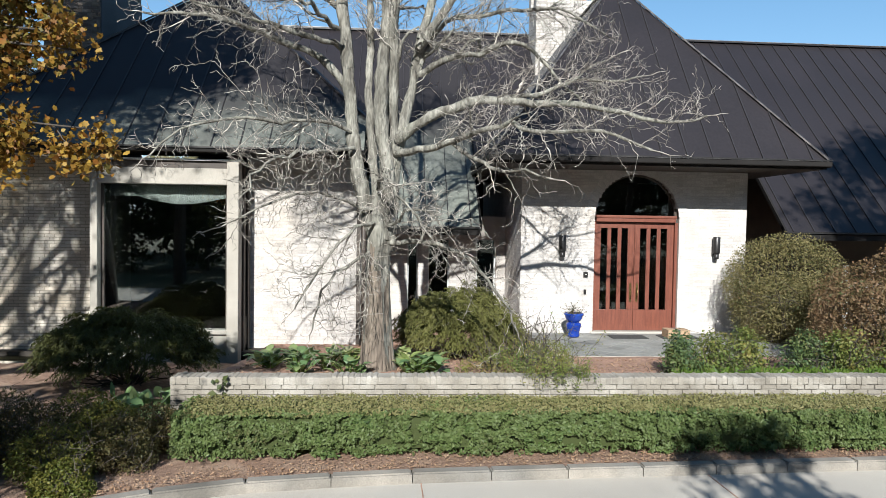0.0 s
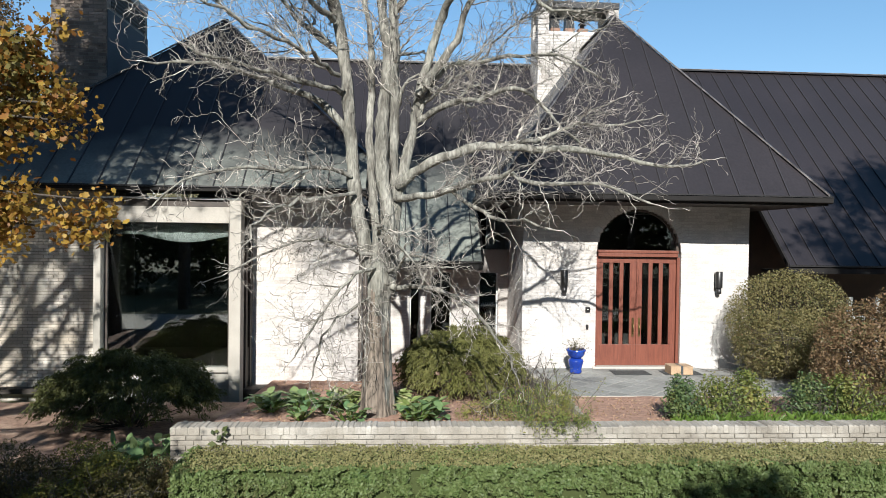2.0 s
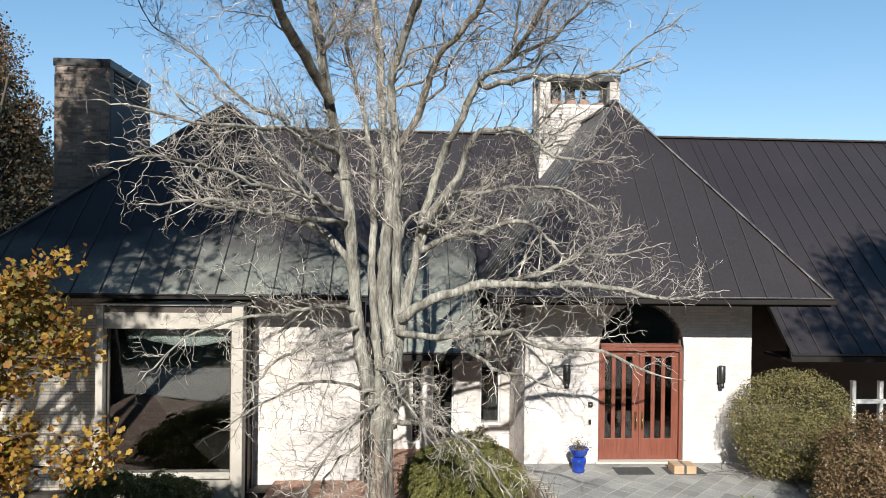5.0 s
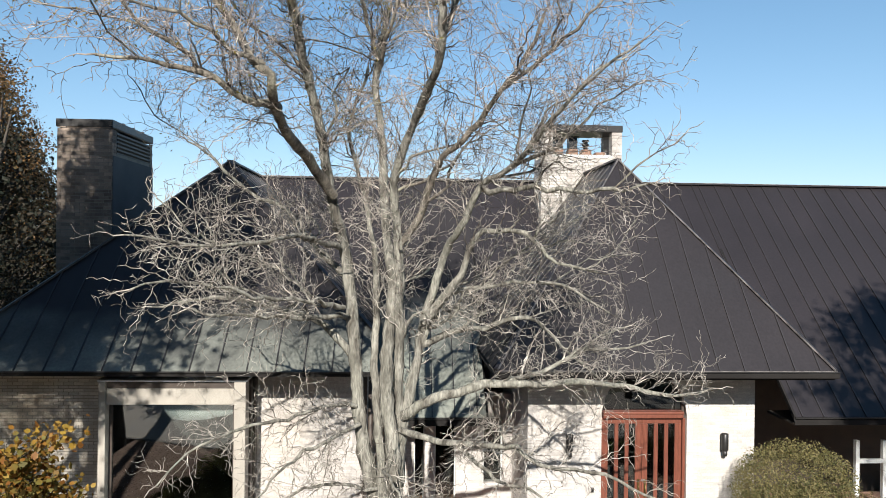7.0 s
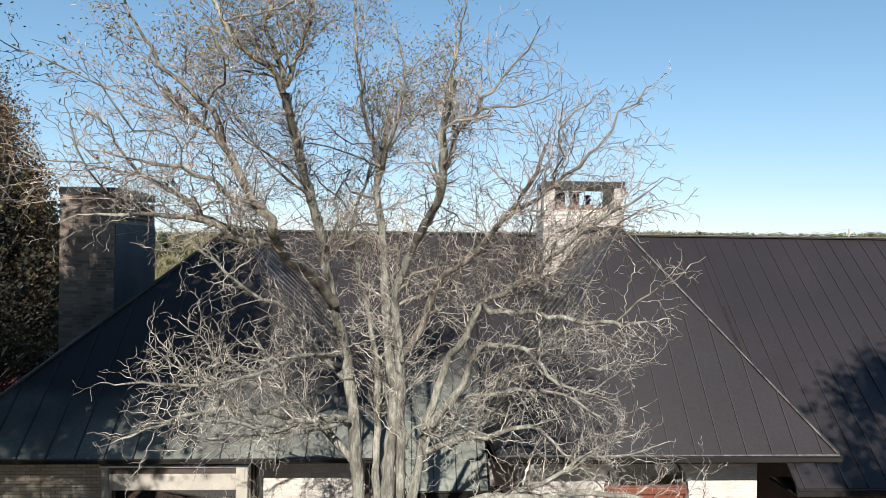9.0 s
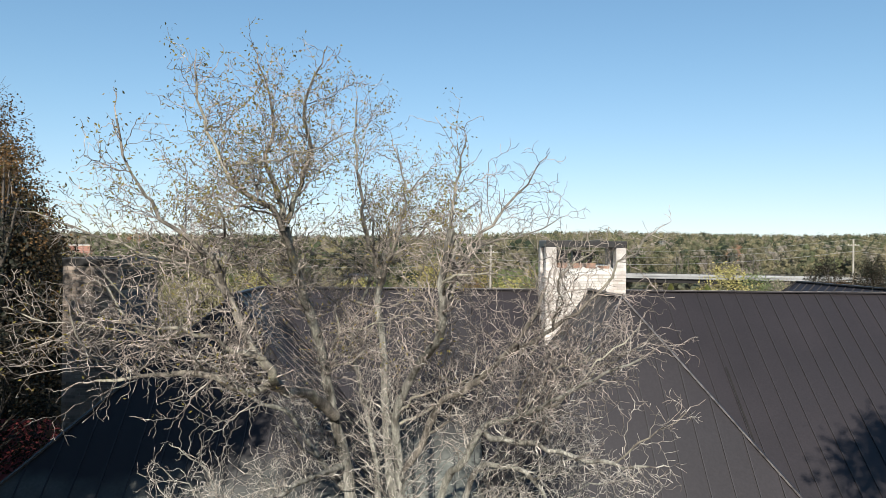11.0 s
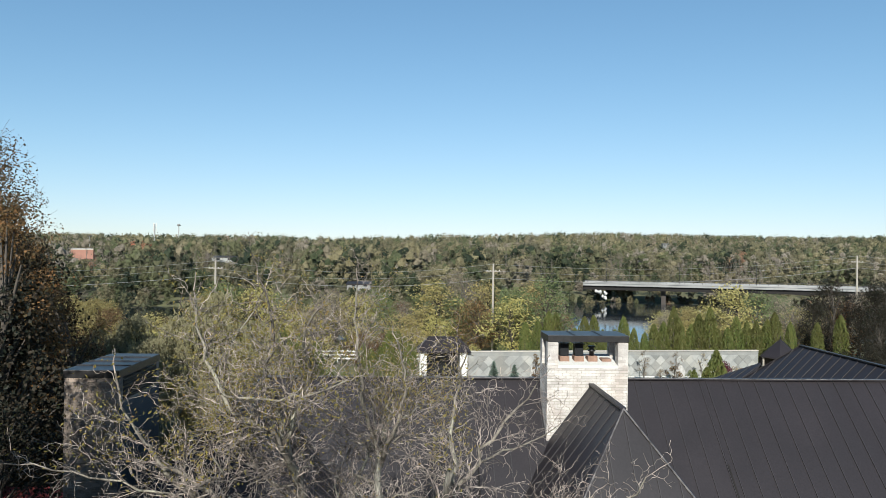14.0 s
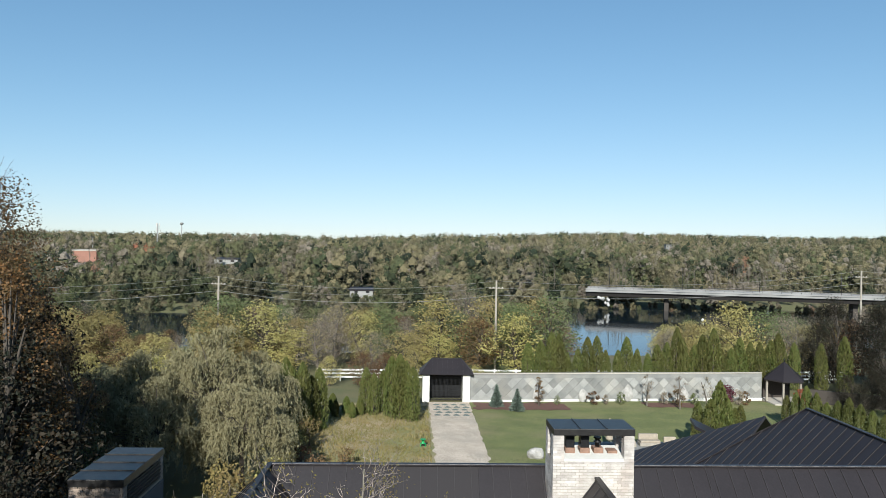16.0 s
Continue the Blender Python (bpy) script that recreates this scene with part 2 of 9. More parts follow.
M["twig_young"] = mat("brown_twig", (0.50, 0.415, 0.36), (0.058, 0.047, 0.04), 5, 0.85, bump=0.1, vary=0.45, island=True)
M["bark_mid"] = mat("grey_brown_bark", (0.16, 0.135, 0.11), (0.11, 0.09, 0.072), 6, 0.95, bump=0.8, bscale=30, stretch=(1, 1, 0.3))
M["bark_dark"] = mat("dark_bark", (0.10, 0.08, 0.062), (0.065, 0.053, 0.043), 6, 0.95, bump=0.8, bscale=30, stretch=(1, 1, 0.3))
M["white_paint"] = mat("white_painted_wood", (0.78, 0.78, 0.76), (0.70, 0.70, 0.68), 2, 0.6, bump=0.05)
M["plaster"] = mat("white_plaster", (0.74, 0.72, 0.68), (0.66, 0.64, 0.60), 1.2, 0.85, bump=0.1)


# ---- builders ----
def link_mesh(name, me, material, parent=None, label=""):
    ob = new(name, me)
    if material:
        me.materials.append(material)
    if parent:
        ob.parent = parent
    if label:
        ob["label"] = label
    return ob


def part(name, bm, material, parent=None, label=""):
    me = bpy.data.meshes.new(name)
    bm.normal_update()
    bm.to_mesh(me)
    bm.free()
    return link_mesh(name, me, material, parent, label)


def thing(name, label, category, group="", kind=""):
    return tagged(new(name), label, category, group, kind)


def fast(name, verts, faces, smooth=False):
    """A mesh from arrays: verts (n, 3), faces (m, k), all of k corners."""
    verts, faces = np.asarray(verts, np.float32), np.asarray(faces, np.int32)
    me = bpy.data.meshes.new(name)
    m, k = faces.shape
    me.vertices.add(len(verts))
    me.vertices.foreach_set("co", verts.ravel())
    me.loops.add(m * k)
    me.loops.foreach_set("vertex_index", faces.ravel())
    me.polygons.add(m)
    me.polygons.foreach_set("loop_start", np.arange(m, dtype=np.int32) * k)
    me.polygons.foreach_set("use_smooth", np.full(m, smooth))
    me.update(calc_edges=True)
    return me


BOXF = np.array([[0, 3, 2, 1], [4, 5, 6, 7], [0, 1, 5, 4], [1, 2, 6, 5], [2, 3, 7, 6], [3, 0, 4, 7]])


def boxes_mesh(name, rows, frame_m=None):
    """Many boxes (x0, y0, z0, x1, y1, z1) in one mesh, laid by a matrix."""
    r = np.asarray(rows, float)
    a, b = r[:, :3], r[:, 3:]
    pick = np.array([[0, 0, 0], [1, 0, 0], [1, 1, 0], [0, 1, 0], [0, 0, 1], [1, 0, 1], [1, 1, 1], [0, 1, 1]])
    v = a[:, None] * (1 - pick) + b[:, None] * pick
    f = (np.arange(len(r)) * 8)[:, None, None] + BOXF
    v = v.reshape(-1, 3)
    if frame_m is not None:
        mm = np.array(frame_m)
        v = v @ mm[:3, :3].T + mm[:3, 3]
    return fast(name, v, f.reshape(-1, 4))


def box_bm(x0, y0, z0, x1, y1, z1, bevel=0.0, bm=None):
    bm = bm or bmesh.new()
    out = bmesh.ops.create_cube(bm, size=1, matrix=Matrix.LocRotScale(((x0 + x1) / 2, (y0 + y1) / 2, (z0 + z1) / 2), None, (x1 - x0, y1 - y0, z1 - z0)))
    if bevel:
        es = list({e for v in out["verts"] for e in v.link_edges})
        bmesh.ops.bevel(bm, geom=es, offset=bevel, segments=2, affect="EDGES", profile=0.5)
    return bm


def box_part(name, x0, y0, z0, x1, y1, z1, material, parent=None, bevel=0.0, label=""):
    return part(name, box_bm(x0, y0, z0, x1, y1, z1, bevel), material, parent, label)


def lathe_bm(profile, steps=24, at=(0, 0, 0)):
    bm = bmesh.new()
    rings = []
    for r, z in profile:
        rings.append([bm.verts.new((at[0] + r * math.cos(a), at[1] + r * math.sin(a), at[2] + z)) for a in (2 * math.pi * k / steps for k in range(steps))])
    for p, q in zip(rings, rings[1:]):
        for k in range(steps):
            bm.faces.new((p[k], p[(k + 1) % steps], q[(k + 1) % steps], q[k])).smooth = True
    bm.faces.new(rings[0][::-1])
    bm.faces.new(rings[-1])
    return bm


def slab_bm(poly, thick):
    """A plate: polygon corners in space, thickened below along its normal."""
    bm = bmesh.new()
    ps = [Vector(p) for p in poly]
    nrm = (ps[1] - ps[0]).cross(ps[2] - ps[0]).normalized()
    if nrm.z < 0:
        ps.reverse()
        nrm = -nrm
    top = [bm.verts.new(p) for p in ps]
    bot = [bm.verts.new(p - nrm * thick) for p in ps]
    bm.faces.new(top)
    bm.faces.new(bot[::-1])
    n = len(ps)
    for k in range(n):
        bm.faces.new((top[k], bot[k], bot[(k + 1) % n], top[(k + 1) % n]))
    return bm


def bar_bm(p, q, w, h, up=(0, 0, 1)):
    """A straight bar from p to q, w wide and h high, resting on the line."""
    p, q, up = Vector(p), Vector(q), Vector(up).normalized()
    d = (q - p).normalized()
    s = d.cross(up).normalized() * (w / 2)
    bm = bmesh.new()
    vs = [bm.verts.new(x) for x in (p - s, p + s, p + s + up * h, p - s + up * h, q - s, q + s, q + s + up * h, q - s + up * h)]
    for f in ((0, 1, 2, 3), (7, 6, 5, 4), (0, 4, 5, 1), (1, 5, 6, 2), (2, 6, 7, 3), (3, 7, 4, 0)):
        bm.faces.new([vs[k] for k in f])
    return bm


def seams(poly, spacing, across, parent, offset=0.0, w=0.02, h=0.026):
    """Standing seams up a roof plane, each its own part: lines at even steps along the horizontal direction across, cut to the polygon."""
    ps = [Vector(p) for p in poly]
    nrm = (ps[1] - ps[0]).cross(ps[2] - ps[0]).normalized()
    if nrm.z < 0:
        nrm = -nrm
    u = Vector(across).normalized()
    v = nrm.cross(u).normalized()
    o = ps[0]
    flat = [((p - o).dot(u), (p - o).dot(v)) for p in ps]
    lo, hi = min(f[0] for f in flat), max(f[0] for f in flat)
    k = lo + offset
    while k < hi - 0.03:
        if k > lo + 0.03:
            cut = []
            for (a, b), (c, d) in zip(flat, flat[1:] + flat[:1]):
                if (a - k) * (c - k) < 0:
                    cut.append(b + (d - b) * (k - a) / (c - a))
            if len(cut) >= 2 and max(cut) - min(cut) > 0.1:
                part("seam", bar_bm(o + u * k + v * min(cut), o + u * k + v * max(cut), w, h, nrm), M["seam"], parent)
        k += spacing


def bricks(name, m, width, height, material, parent, holes=(), arch=None, bl=0.203, bh=0.068, joint=0.007, deep=0.012, label="", seed=1):
    """Running-bond bricks proud of a wall face. m: pose whose x runs along the wall, z up, -y out. holes: x0, z0, x1, z1. arch: x, z, radius."""
    rng = random.Random(seed)
    rows = []
    course = 0
    z = 0.0
    while z < height - 0.02:
        z1 = min(z + bh - joint, height)
        x = -bl * (0.5 if course % 2 else 0.0)
        while x < width:
            spans = [(max(x, 0), min(x + bl - joint, width))]
            for hx0, hz0, hx1, hz1 in holes:
                if z1 > hz0 and z < hz1:
                    cut = []
                    for a, b in spans:
                        if b <= hx0 or a >= hx1:
                            cut.append((a, b))
                        else:
                            if a < hx0:
                                cut.append((a, hx0))
                            if b > hx1:
                                cut.append((hx1, b))
                    spans = cut
            if arch:
                ax, az, ar = arch
                zz = (z + z1) / 2
                if az - 0.02 < zz < az + ar:
                    w = math.sqrt(max(0, ar * ar - (zz - az) ** 2))
                    cut = []
                    for a, b in spans:
                        if b <= ax - w or a >= ax + w:
                            cut.append((a, b))
                        else:
                            if a < ax - w:
                                cut.append((a, ax - w))
                            if b > ax + w:
                                cut.append((ax + w, b))
                    spans = cut
            for a, b in spans:
                if b - a > 0.025:
                    d = deep * rng.uniform(0.15, 0.42)
                    rows.append((a + rng.uniform(0, 0.002), -d, z + rng.uniform(0, 0.002), b, 0.01, z1))
            x += bl
        z += bh
        course += 1
    ob = link_mesh(name, boxes_mesh(name, rows, m), material, parent, label)
    ob["kind"] = "stuff"
    return ob


# ---- the ground and the drive ----
def bank_shift(x):
    """How much nearer the far bank lies away from the bridge."""
    return 38 * max(0.0, min(1.0, (48 - x) / 26))


def ground_z(x, y):
    """Heights of the land: level round the house, falling to the river, then wooded hills."""
    ys = [-400, 20, 30, 52, 78, 112, 126, 140, 240, 258, 330, 520, 900, 1500, 2600, 4500]
    zs = [-0.6, -0.6, -0.9, -1.9, -2.64, -3.4, -4.4, -7.2, -7.2, -4.5, -2.0, 2.0, 14, 38, 52, 60]
    if 130 < y < 350:
        y = y + bank_shift(x) * min(1, (350 - y) / 78) * min(1, (y - 130) / 60)
    z = float(np.interp(y, ys, zs))
    if y > 500:
        z *= float(np.interp(x / y, [-0.65, -0.3, -0.1, 0.1, 0.3, 0.7], [0.52, 0.45, 0.42, 0.60, 0.90, 1.04]))
    if y > 300:
        z += (noise.noise((x * 0.0016, y * 0.0012, 3.0)) * 11 + noise.noise((x * 0.004, y * 0.003, 8.0)) * 4) * min(1, (y - 300) / 900)
    return z


def make_ground():
    xs = np.concatenate([np.linspace(-3200, -400, 22), np.linspace(-380, -110, 20), np.linspace(-100, 130, 70), np.linspace(140, 420, 22), np.linspace(450, 3200, 24)])
    ys = np.concatenate([np.linspace(-600, -40, 10), np.linspace(-30, 300, 130), np.linspace(310, 900, 40), np.linspace(930, 4500, 46)])
    v = np.array([(x, y, ground_z(x, y)) for y in ys for x in xs])
    nx, ny = len(xs), len(ys)
    i = (np.arange(ny - 1)[:, None] * nx + np.arange(nx - 1)[None]).ravel()
    f = np.stack([i, i + 1, i + 1 + nx, i + nx], 1)
    g = link_mesh("ground", fast("ground", v, f, True), M["ground"])
    tagged(g, "rough grassy ground falling to a river and wooded hills", "ground", kind="structure")


make_ground()

KERB = [(-30, -1.0), (-20, 0.6), (-13, 1.6), (-9.0, 2.7), (-6.0, 3.9), (-4.2, 5.0), (-2.62, 5.85), (-1.6, 6.2), (-0.04, 6.43), (2.18, 6.56), (4.98, 6.69), (8.5, 6.85), (13, 7.0), (22, 7.1)]


def kerb_y(x):
    return float(np.interp(x, [k[0] for k in KERB], [k[1] for k in KERB]))


def make_drive():
    xs = np.linspace(-28, 22, 101)
    far = [(x, kerb_y(x) + 0.05) for x in xs]
    bm = bmesh.new()
    a = [bm.verts.new((x, y, -0.52)) for x, y in far]
    b = [bm.verts.new((x, -3.2, -0.56)) for x, _ in far]
    for k in range(len(xs) - 1):
        bm.faces.new((b[k], b[k + 1], a[k + 1], a[k]))
    road = part("road", bm, M["concrete"])
    tagged(road, "pale sunlit concrete driveway with thin joints", "driveway", kind="structure")
    for x in (-3.4, 0.75, 4.15, 7.6, 11):
        part("joint", bar_bm((x, -3.2, -0.556), (x - 0.25, kerb_y(x) - 0.02, -0.519), 0.014, 0.003), M["soil"], road)
    # kerb stones along the curve
    kerb = tagged(new("kerb"), "grey weathered stone kerb along the drive", "kerb", kind="structure")
    x = -17.6
    while x < 20:
        n = x + 0.9
        p, q = Vector((x + 0.006, kerb_y(x + 0.006), -0.6)), Vector((n - 0.006, kerb_y(n - 0.006), -0.6))
        bm = bar_bm(p, q, 0.16, 0.2 + 0.004 * math.sin(x * 7))
        bmesh.ops.bevel(bm, geom=[e for e in bm.edges if min(v.co.z for v in e.verts) > -0.5], offset=0.018, segments=2, affect="EDGES")
        part("kerb_stone", bm, M["kerb"], kerb)
        x = n
    # mulch strip between kerb and garden wall
    bm = bmesh.new()
    cols = []
    for x in np.linspace(-9, 22, 150):
        y0, y1 = kerb_y(x) + 0.06, 7.9 if x > -2.75 else 12.2
        cols.append([bm.verts.new((x, y0 + (y1 - y0) * s, -0.42 + 0.05 * noise.noise((x * 2.3, s * 5, 0)) + (0.0 if x > -2.75 else 0.05 * s))) for s in np.linspace(0, 1, 9)])
    for c, d in zip(cols, cols[1:]):
        for k in range(8):
            bm.faces.new((c[k], d[k], d[k + 1], c[k + 1])).smooth = True
    tagged(part("mulch_bed", bm, M["mulch"]), "strip of reddish bark mulch beneath the hedge", "mulch bed", kind="structure")


make_drive()

# ---- garden wall: rowlock coping over stretchers ----
GW_X0, GW_X1, GW_Y, GW_TOP = -2.7, 16.0, 7.80, 0.37


M["garden_mortar"] = mat("weathered_wall_mortar", (0.37, 0.335, 0.285), (0.28, 0.25, 0.21), 3, 0.95, bump=0.4, c3=(0.47, 0.435, 0.385), s3=1.2)


def make_garden_wall():
    wall = tagged(new("garden_wall"), "low weathered pale brick garden wall with rowlock coping", "garden wall", kind="structure")
    box_part("wall_core", GW_X0 + 0.02, GW_Y + 0.012, -0.6, GW_X1, GW_Y + 0.27, GW_TOP - 0.105, M["garden_mortar"], wall)
    box_part("coping_bed", GW_X0 + 0.02, GW_Y - 0.012, GW_TOP - 0.1, GW_X1, GW_Y + 0.27, GW_TOP - 0.012, M["garden_mortar"], wall)
    rng = random.Random(4)
    shapes = []
    for k in range(5):
        bm = box_bm(-0.034, -0.15, 0, 0.034, 0.15, 0.1 + 0.004 * (k - 2))
        bmesh.ops.bevel(bm, geom=[e for e in bm.edges if min(v.co.z for v in e.verts) > 0.05], offset=0.009 + 0.002 * k, segments=1, affect="EDGES")
        me = bpy.data.meshes.new("coping_brick")
        bm.to_mesh(me)
        bm.free()
        me.materials.append(M["garden_brick"])
        shapes.append(me)
    x = GW_X0 + 0.035
    rest = []
    while x < GW_X1:
        if x < 12.0:
            ob = new("coping_brick", rng.choice(shapes))
            ob.matrix_world = pose(x, GW_Y + 0.13 + rng.uniform(-0.006, 0.006), GW_TOP - 0.103 + rng.uniform(-0.004, 0.003), rng.uniform(-1, 1), rng.uniform(-1, 1), rng.uniform(-1.6, 1.6))
            ob.parent = wall
        else:
            rest.append((x - 0.034, GW_Y - 0.02, GW_TOP - 0.103, x + 0.034, GW_Y + 0.28, GW_TOP))
        x += 0.0765
    ob = link_mesh("coping_bricks_far", boxes_mesh("coping_bricks_far", rest), M["garden_brick_stuff"], wall)
    ob["kind"] = "stuff"
    shapes = []
    for k in range(4):
        bm = box_bm(0, -0.008 - 0.002 * k, 0, 0.193, 0.02, 0.057)
        bmesh.ops.bevel(bm, geom=[e for e in bm.edges if max(v.co.y for v in e.verts) < 0], offset=0.006, segments=1, affect="EDGES")
        me = bpy.data.meshes.new("wall_brick")
        bm.to_mesh(me)
        bm.free()
        me.materials.append(M["garden_brick"])
        shapes.append(me)
    rest = []
    for c in range(12):
        z = GW_TOP - 0.112 - (c + 1) * 0.068 + 0.01
        x = GW_X0 - (0.1 if c % 2 else 0)
        while x < GW_X1:
            if c < 3 and -2.7 < x < 12:
                ob = new("wall_brick", rng.choice(shapes))
                ob.matrix_world = pose(x, GW_Y + rng.uniform(-0.002, 0.002), z, 0, 0, rng.uniform(-0.4, 0.4))
                ob.parent = wall
            else:
                rest.append((max(x, GW_X0), GW_Y - 0.01, z, x + 0.193, GW_Y + 0.02, z + 0.057))
            x += 0.203
        y = GW_Y + 0.02
        while y < GW_Y + 0.2:
            rest.append((GW_X0 - 0.006, y, z, GW_X0 + 0.03, y + 0.193, z + 0.057))
            y += 0.203
    ob = link_mesh("wall_bricks_low", boxes_mesh("wall_bricks_low", rest), M["garden_brick_stuff"], wall)
    ob["kind"] = "stuff"


# ---- raised bed behind the garden wall, with the porch ----
def bed_z(x, y):
    if x > 3.3 and 9.2 < y < 11.16:
        return float(np.interp(y, [9.2, 10.2, 11.2], [0.12, 0.03, -0.004])) + 0.008 * noise.noise((x * 3.0, y * 3.0, 0))
    return float(np.interp(y, [8.0, 9.2, 11.5, 13.5, 17], [0.16, 0.12, -0.08, -0.22 if x < 2.9 else -0.1, -0.3])) + 0.03 * noise.noise((x * 1.7, y * 1.7, 0)) - (0.25 if x < -2.6 else 0) - 0.2 * math.exp(-((x - float(np.interp(y, [8, 11.0, 13.3], [3.24, 3.07, 2.7]))) / 0.16) ** 2) * min(1, max(0, y - 8.4))


def make_bed():
    bm = bmesh.new()
    grid = {}
    for i, x in enumerate(np.linspace(-2.45, 16, 110)):
        for j, y in enumerate(np.linspace(8.05, 17, 54)):
            grid[i, j] = bm.verts.new((x, y, bed_z(x, y)))
    for i in range(109):
        for j in range(53):
            bm.faces.new((grid[i, j], grid[i + 1, j], grid[i + 1, j + 1], grid[i, j + 1])).smooth = True
    tagged(part("planting_bed", bm, M["soil"]), "mulched planting bed behind the brick garden wall", "planting bed", kind="structure")
    # porch slab with slate squares laid on the diagonal
    porch = tagged(new("porch"), "slate-paved entrance porch with brick edging", "porch", kind="structure")
    box_part("slab", 2.95, 11.14, -0.4, 9.2, 13.84, -0.006, M["concrete"], porch)
    rng = random.Random(9)
    s = 0.33
    clip = (2.97, 11.15, 9.18, 13.83)
    for i in range(-2, 34):
        for j in range(-20, 22):
            cx, cy = 2.9 + (i + j) * s * 0.7071, 12.2 + (i - j) * s * 0.7071
            if not (clip[0] - 0.2 < cx < clip[2] + 0.2 and clip[1] - 0.2 < cy < clip[3] + 0.2):
                continue
            h = s / 2 * 1.414 - 0.012
            pts = [(cx - h, cy), (cx, cy - h), (cx + h, cy), (cx, cy + h)]
            for ax, lim, sgn in ((0, clip[0], 1), (0, clip[2], -1), (1, clip[1], 1), (1, clip[3], -1)):
                out = []
                for p, q in zip(pts, pts[1:] + pts[:1]):
                    dp, dq = (p[ax] - lim) * sgn, (q[ax] - lim) * sgn
                    if dp >= 0:
                        out.append(p)
                    if dp * dq < 0:
                        r = dp / (dp - dq)
                        out.append((p[0] + (q[0] - p[0]) * r, p[1] + (q[1] - p[1]) * r))
                pts = out
                if len(pts) < 3:
                    break
            if len(pts) < 3:
                continue
            zt = rng.uniform(-0.002, 0.003)
            part("tile", slab_bm([(x, y, zt) for x, y in pts], 0.028), M["slate"], porch)
    # brick edging: along the porch side and on to the wall
    k = 0
    y = 8.15
    while y < 13.3:
        bx = float(np.interp(y, [8, 10.2, 11.0, 13.3], [3.42, 3.30, 3.27, 2.90]))
        part("edging_brick", box_bm(bx - 0.1, y, -0.14, bx + 0.1, y + 0.066, 0.015 + 0.008 * math.sin(k * 2.1), 0.008), M["garden_brick"], porch)
        y += 0.076
        k += 1


make_bed()

# ---- house ----
EAVE_Z, LEFT_EAVE, ENTRY_EAVE = 3.82, 12.33, 12.42
RIDGE_Y, RIDGE_Z = 20.7, 8.45
house_left = thing("house_wing", "white-painted brick house wing with dark metal roof and tall window", "house")
entry = thing("entrance_block", "white-painted brick entrance block with arched doorway and hipped roof", "house")
main_body = thing("main_house", "dark metal-roofed main body of the house", "house")
WALL_POSE = lambda x, y, z: pose(x, y, z)


def roof_plane(name, poly, parent, across, material=None, spacing=0.53, offset=0.3, thick=0.1, label=""):
    ob = part(name, slab_bm(poly, thick), material or M["metal"], parent, label)
    seams(poly, spacing, across, ob, offset)
    return ob


def ridge_cap(p, q, parent, w=0.16):
    part("ridge_cap", bar_bm(p, q, w, 0.05), M["metal"], parent)


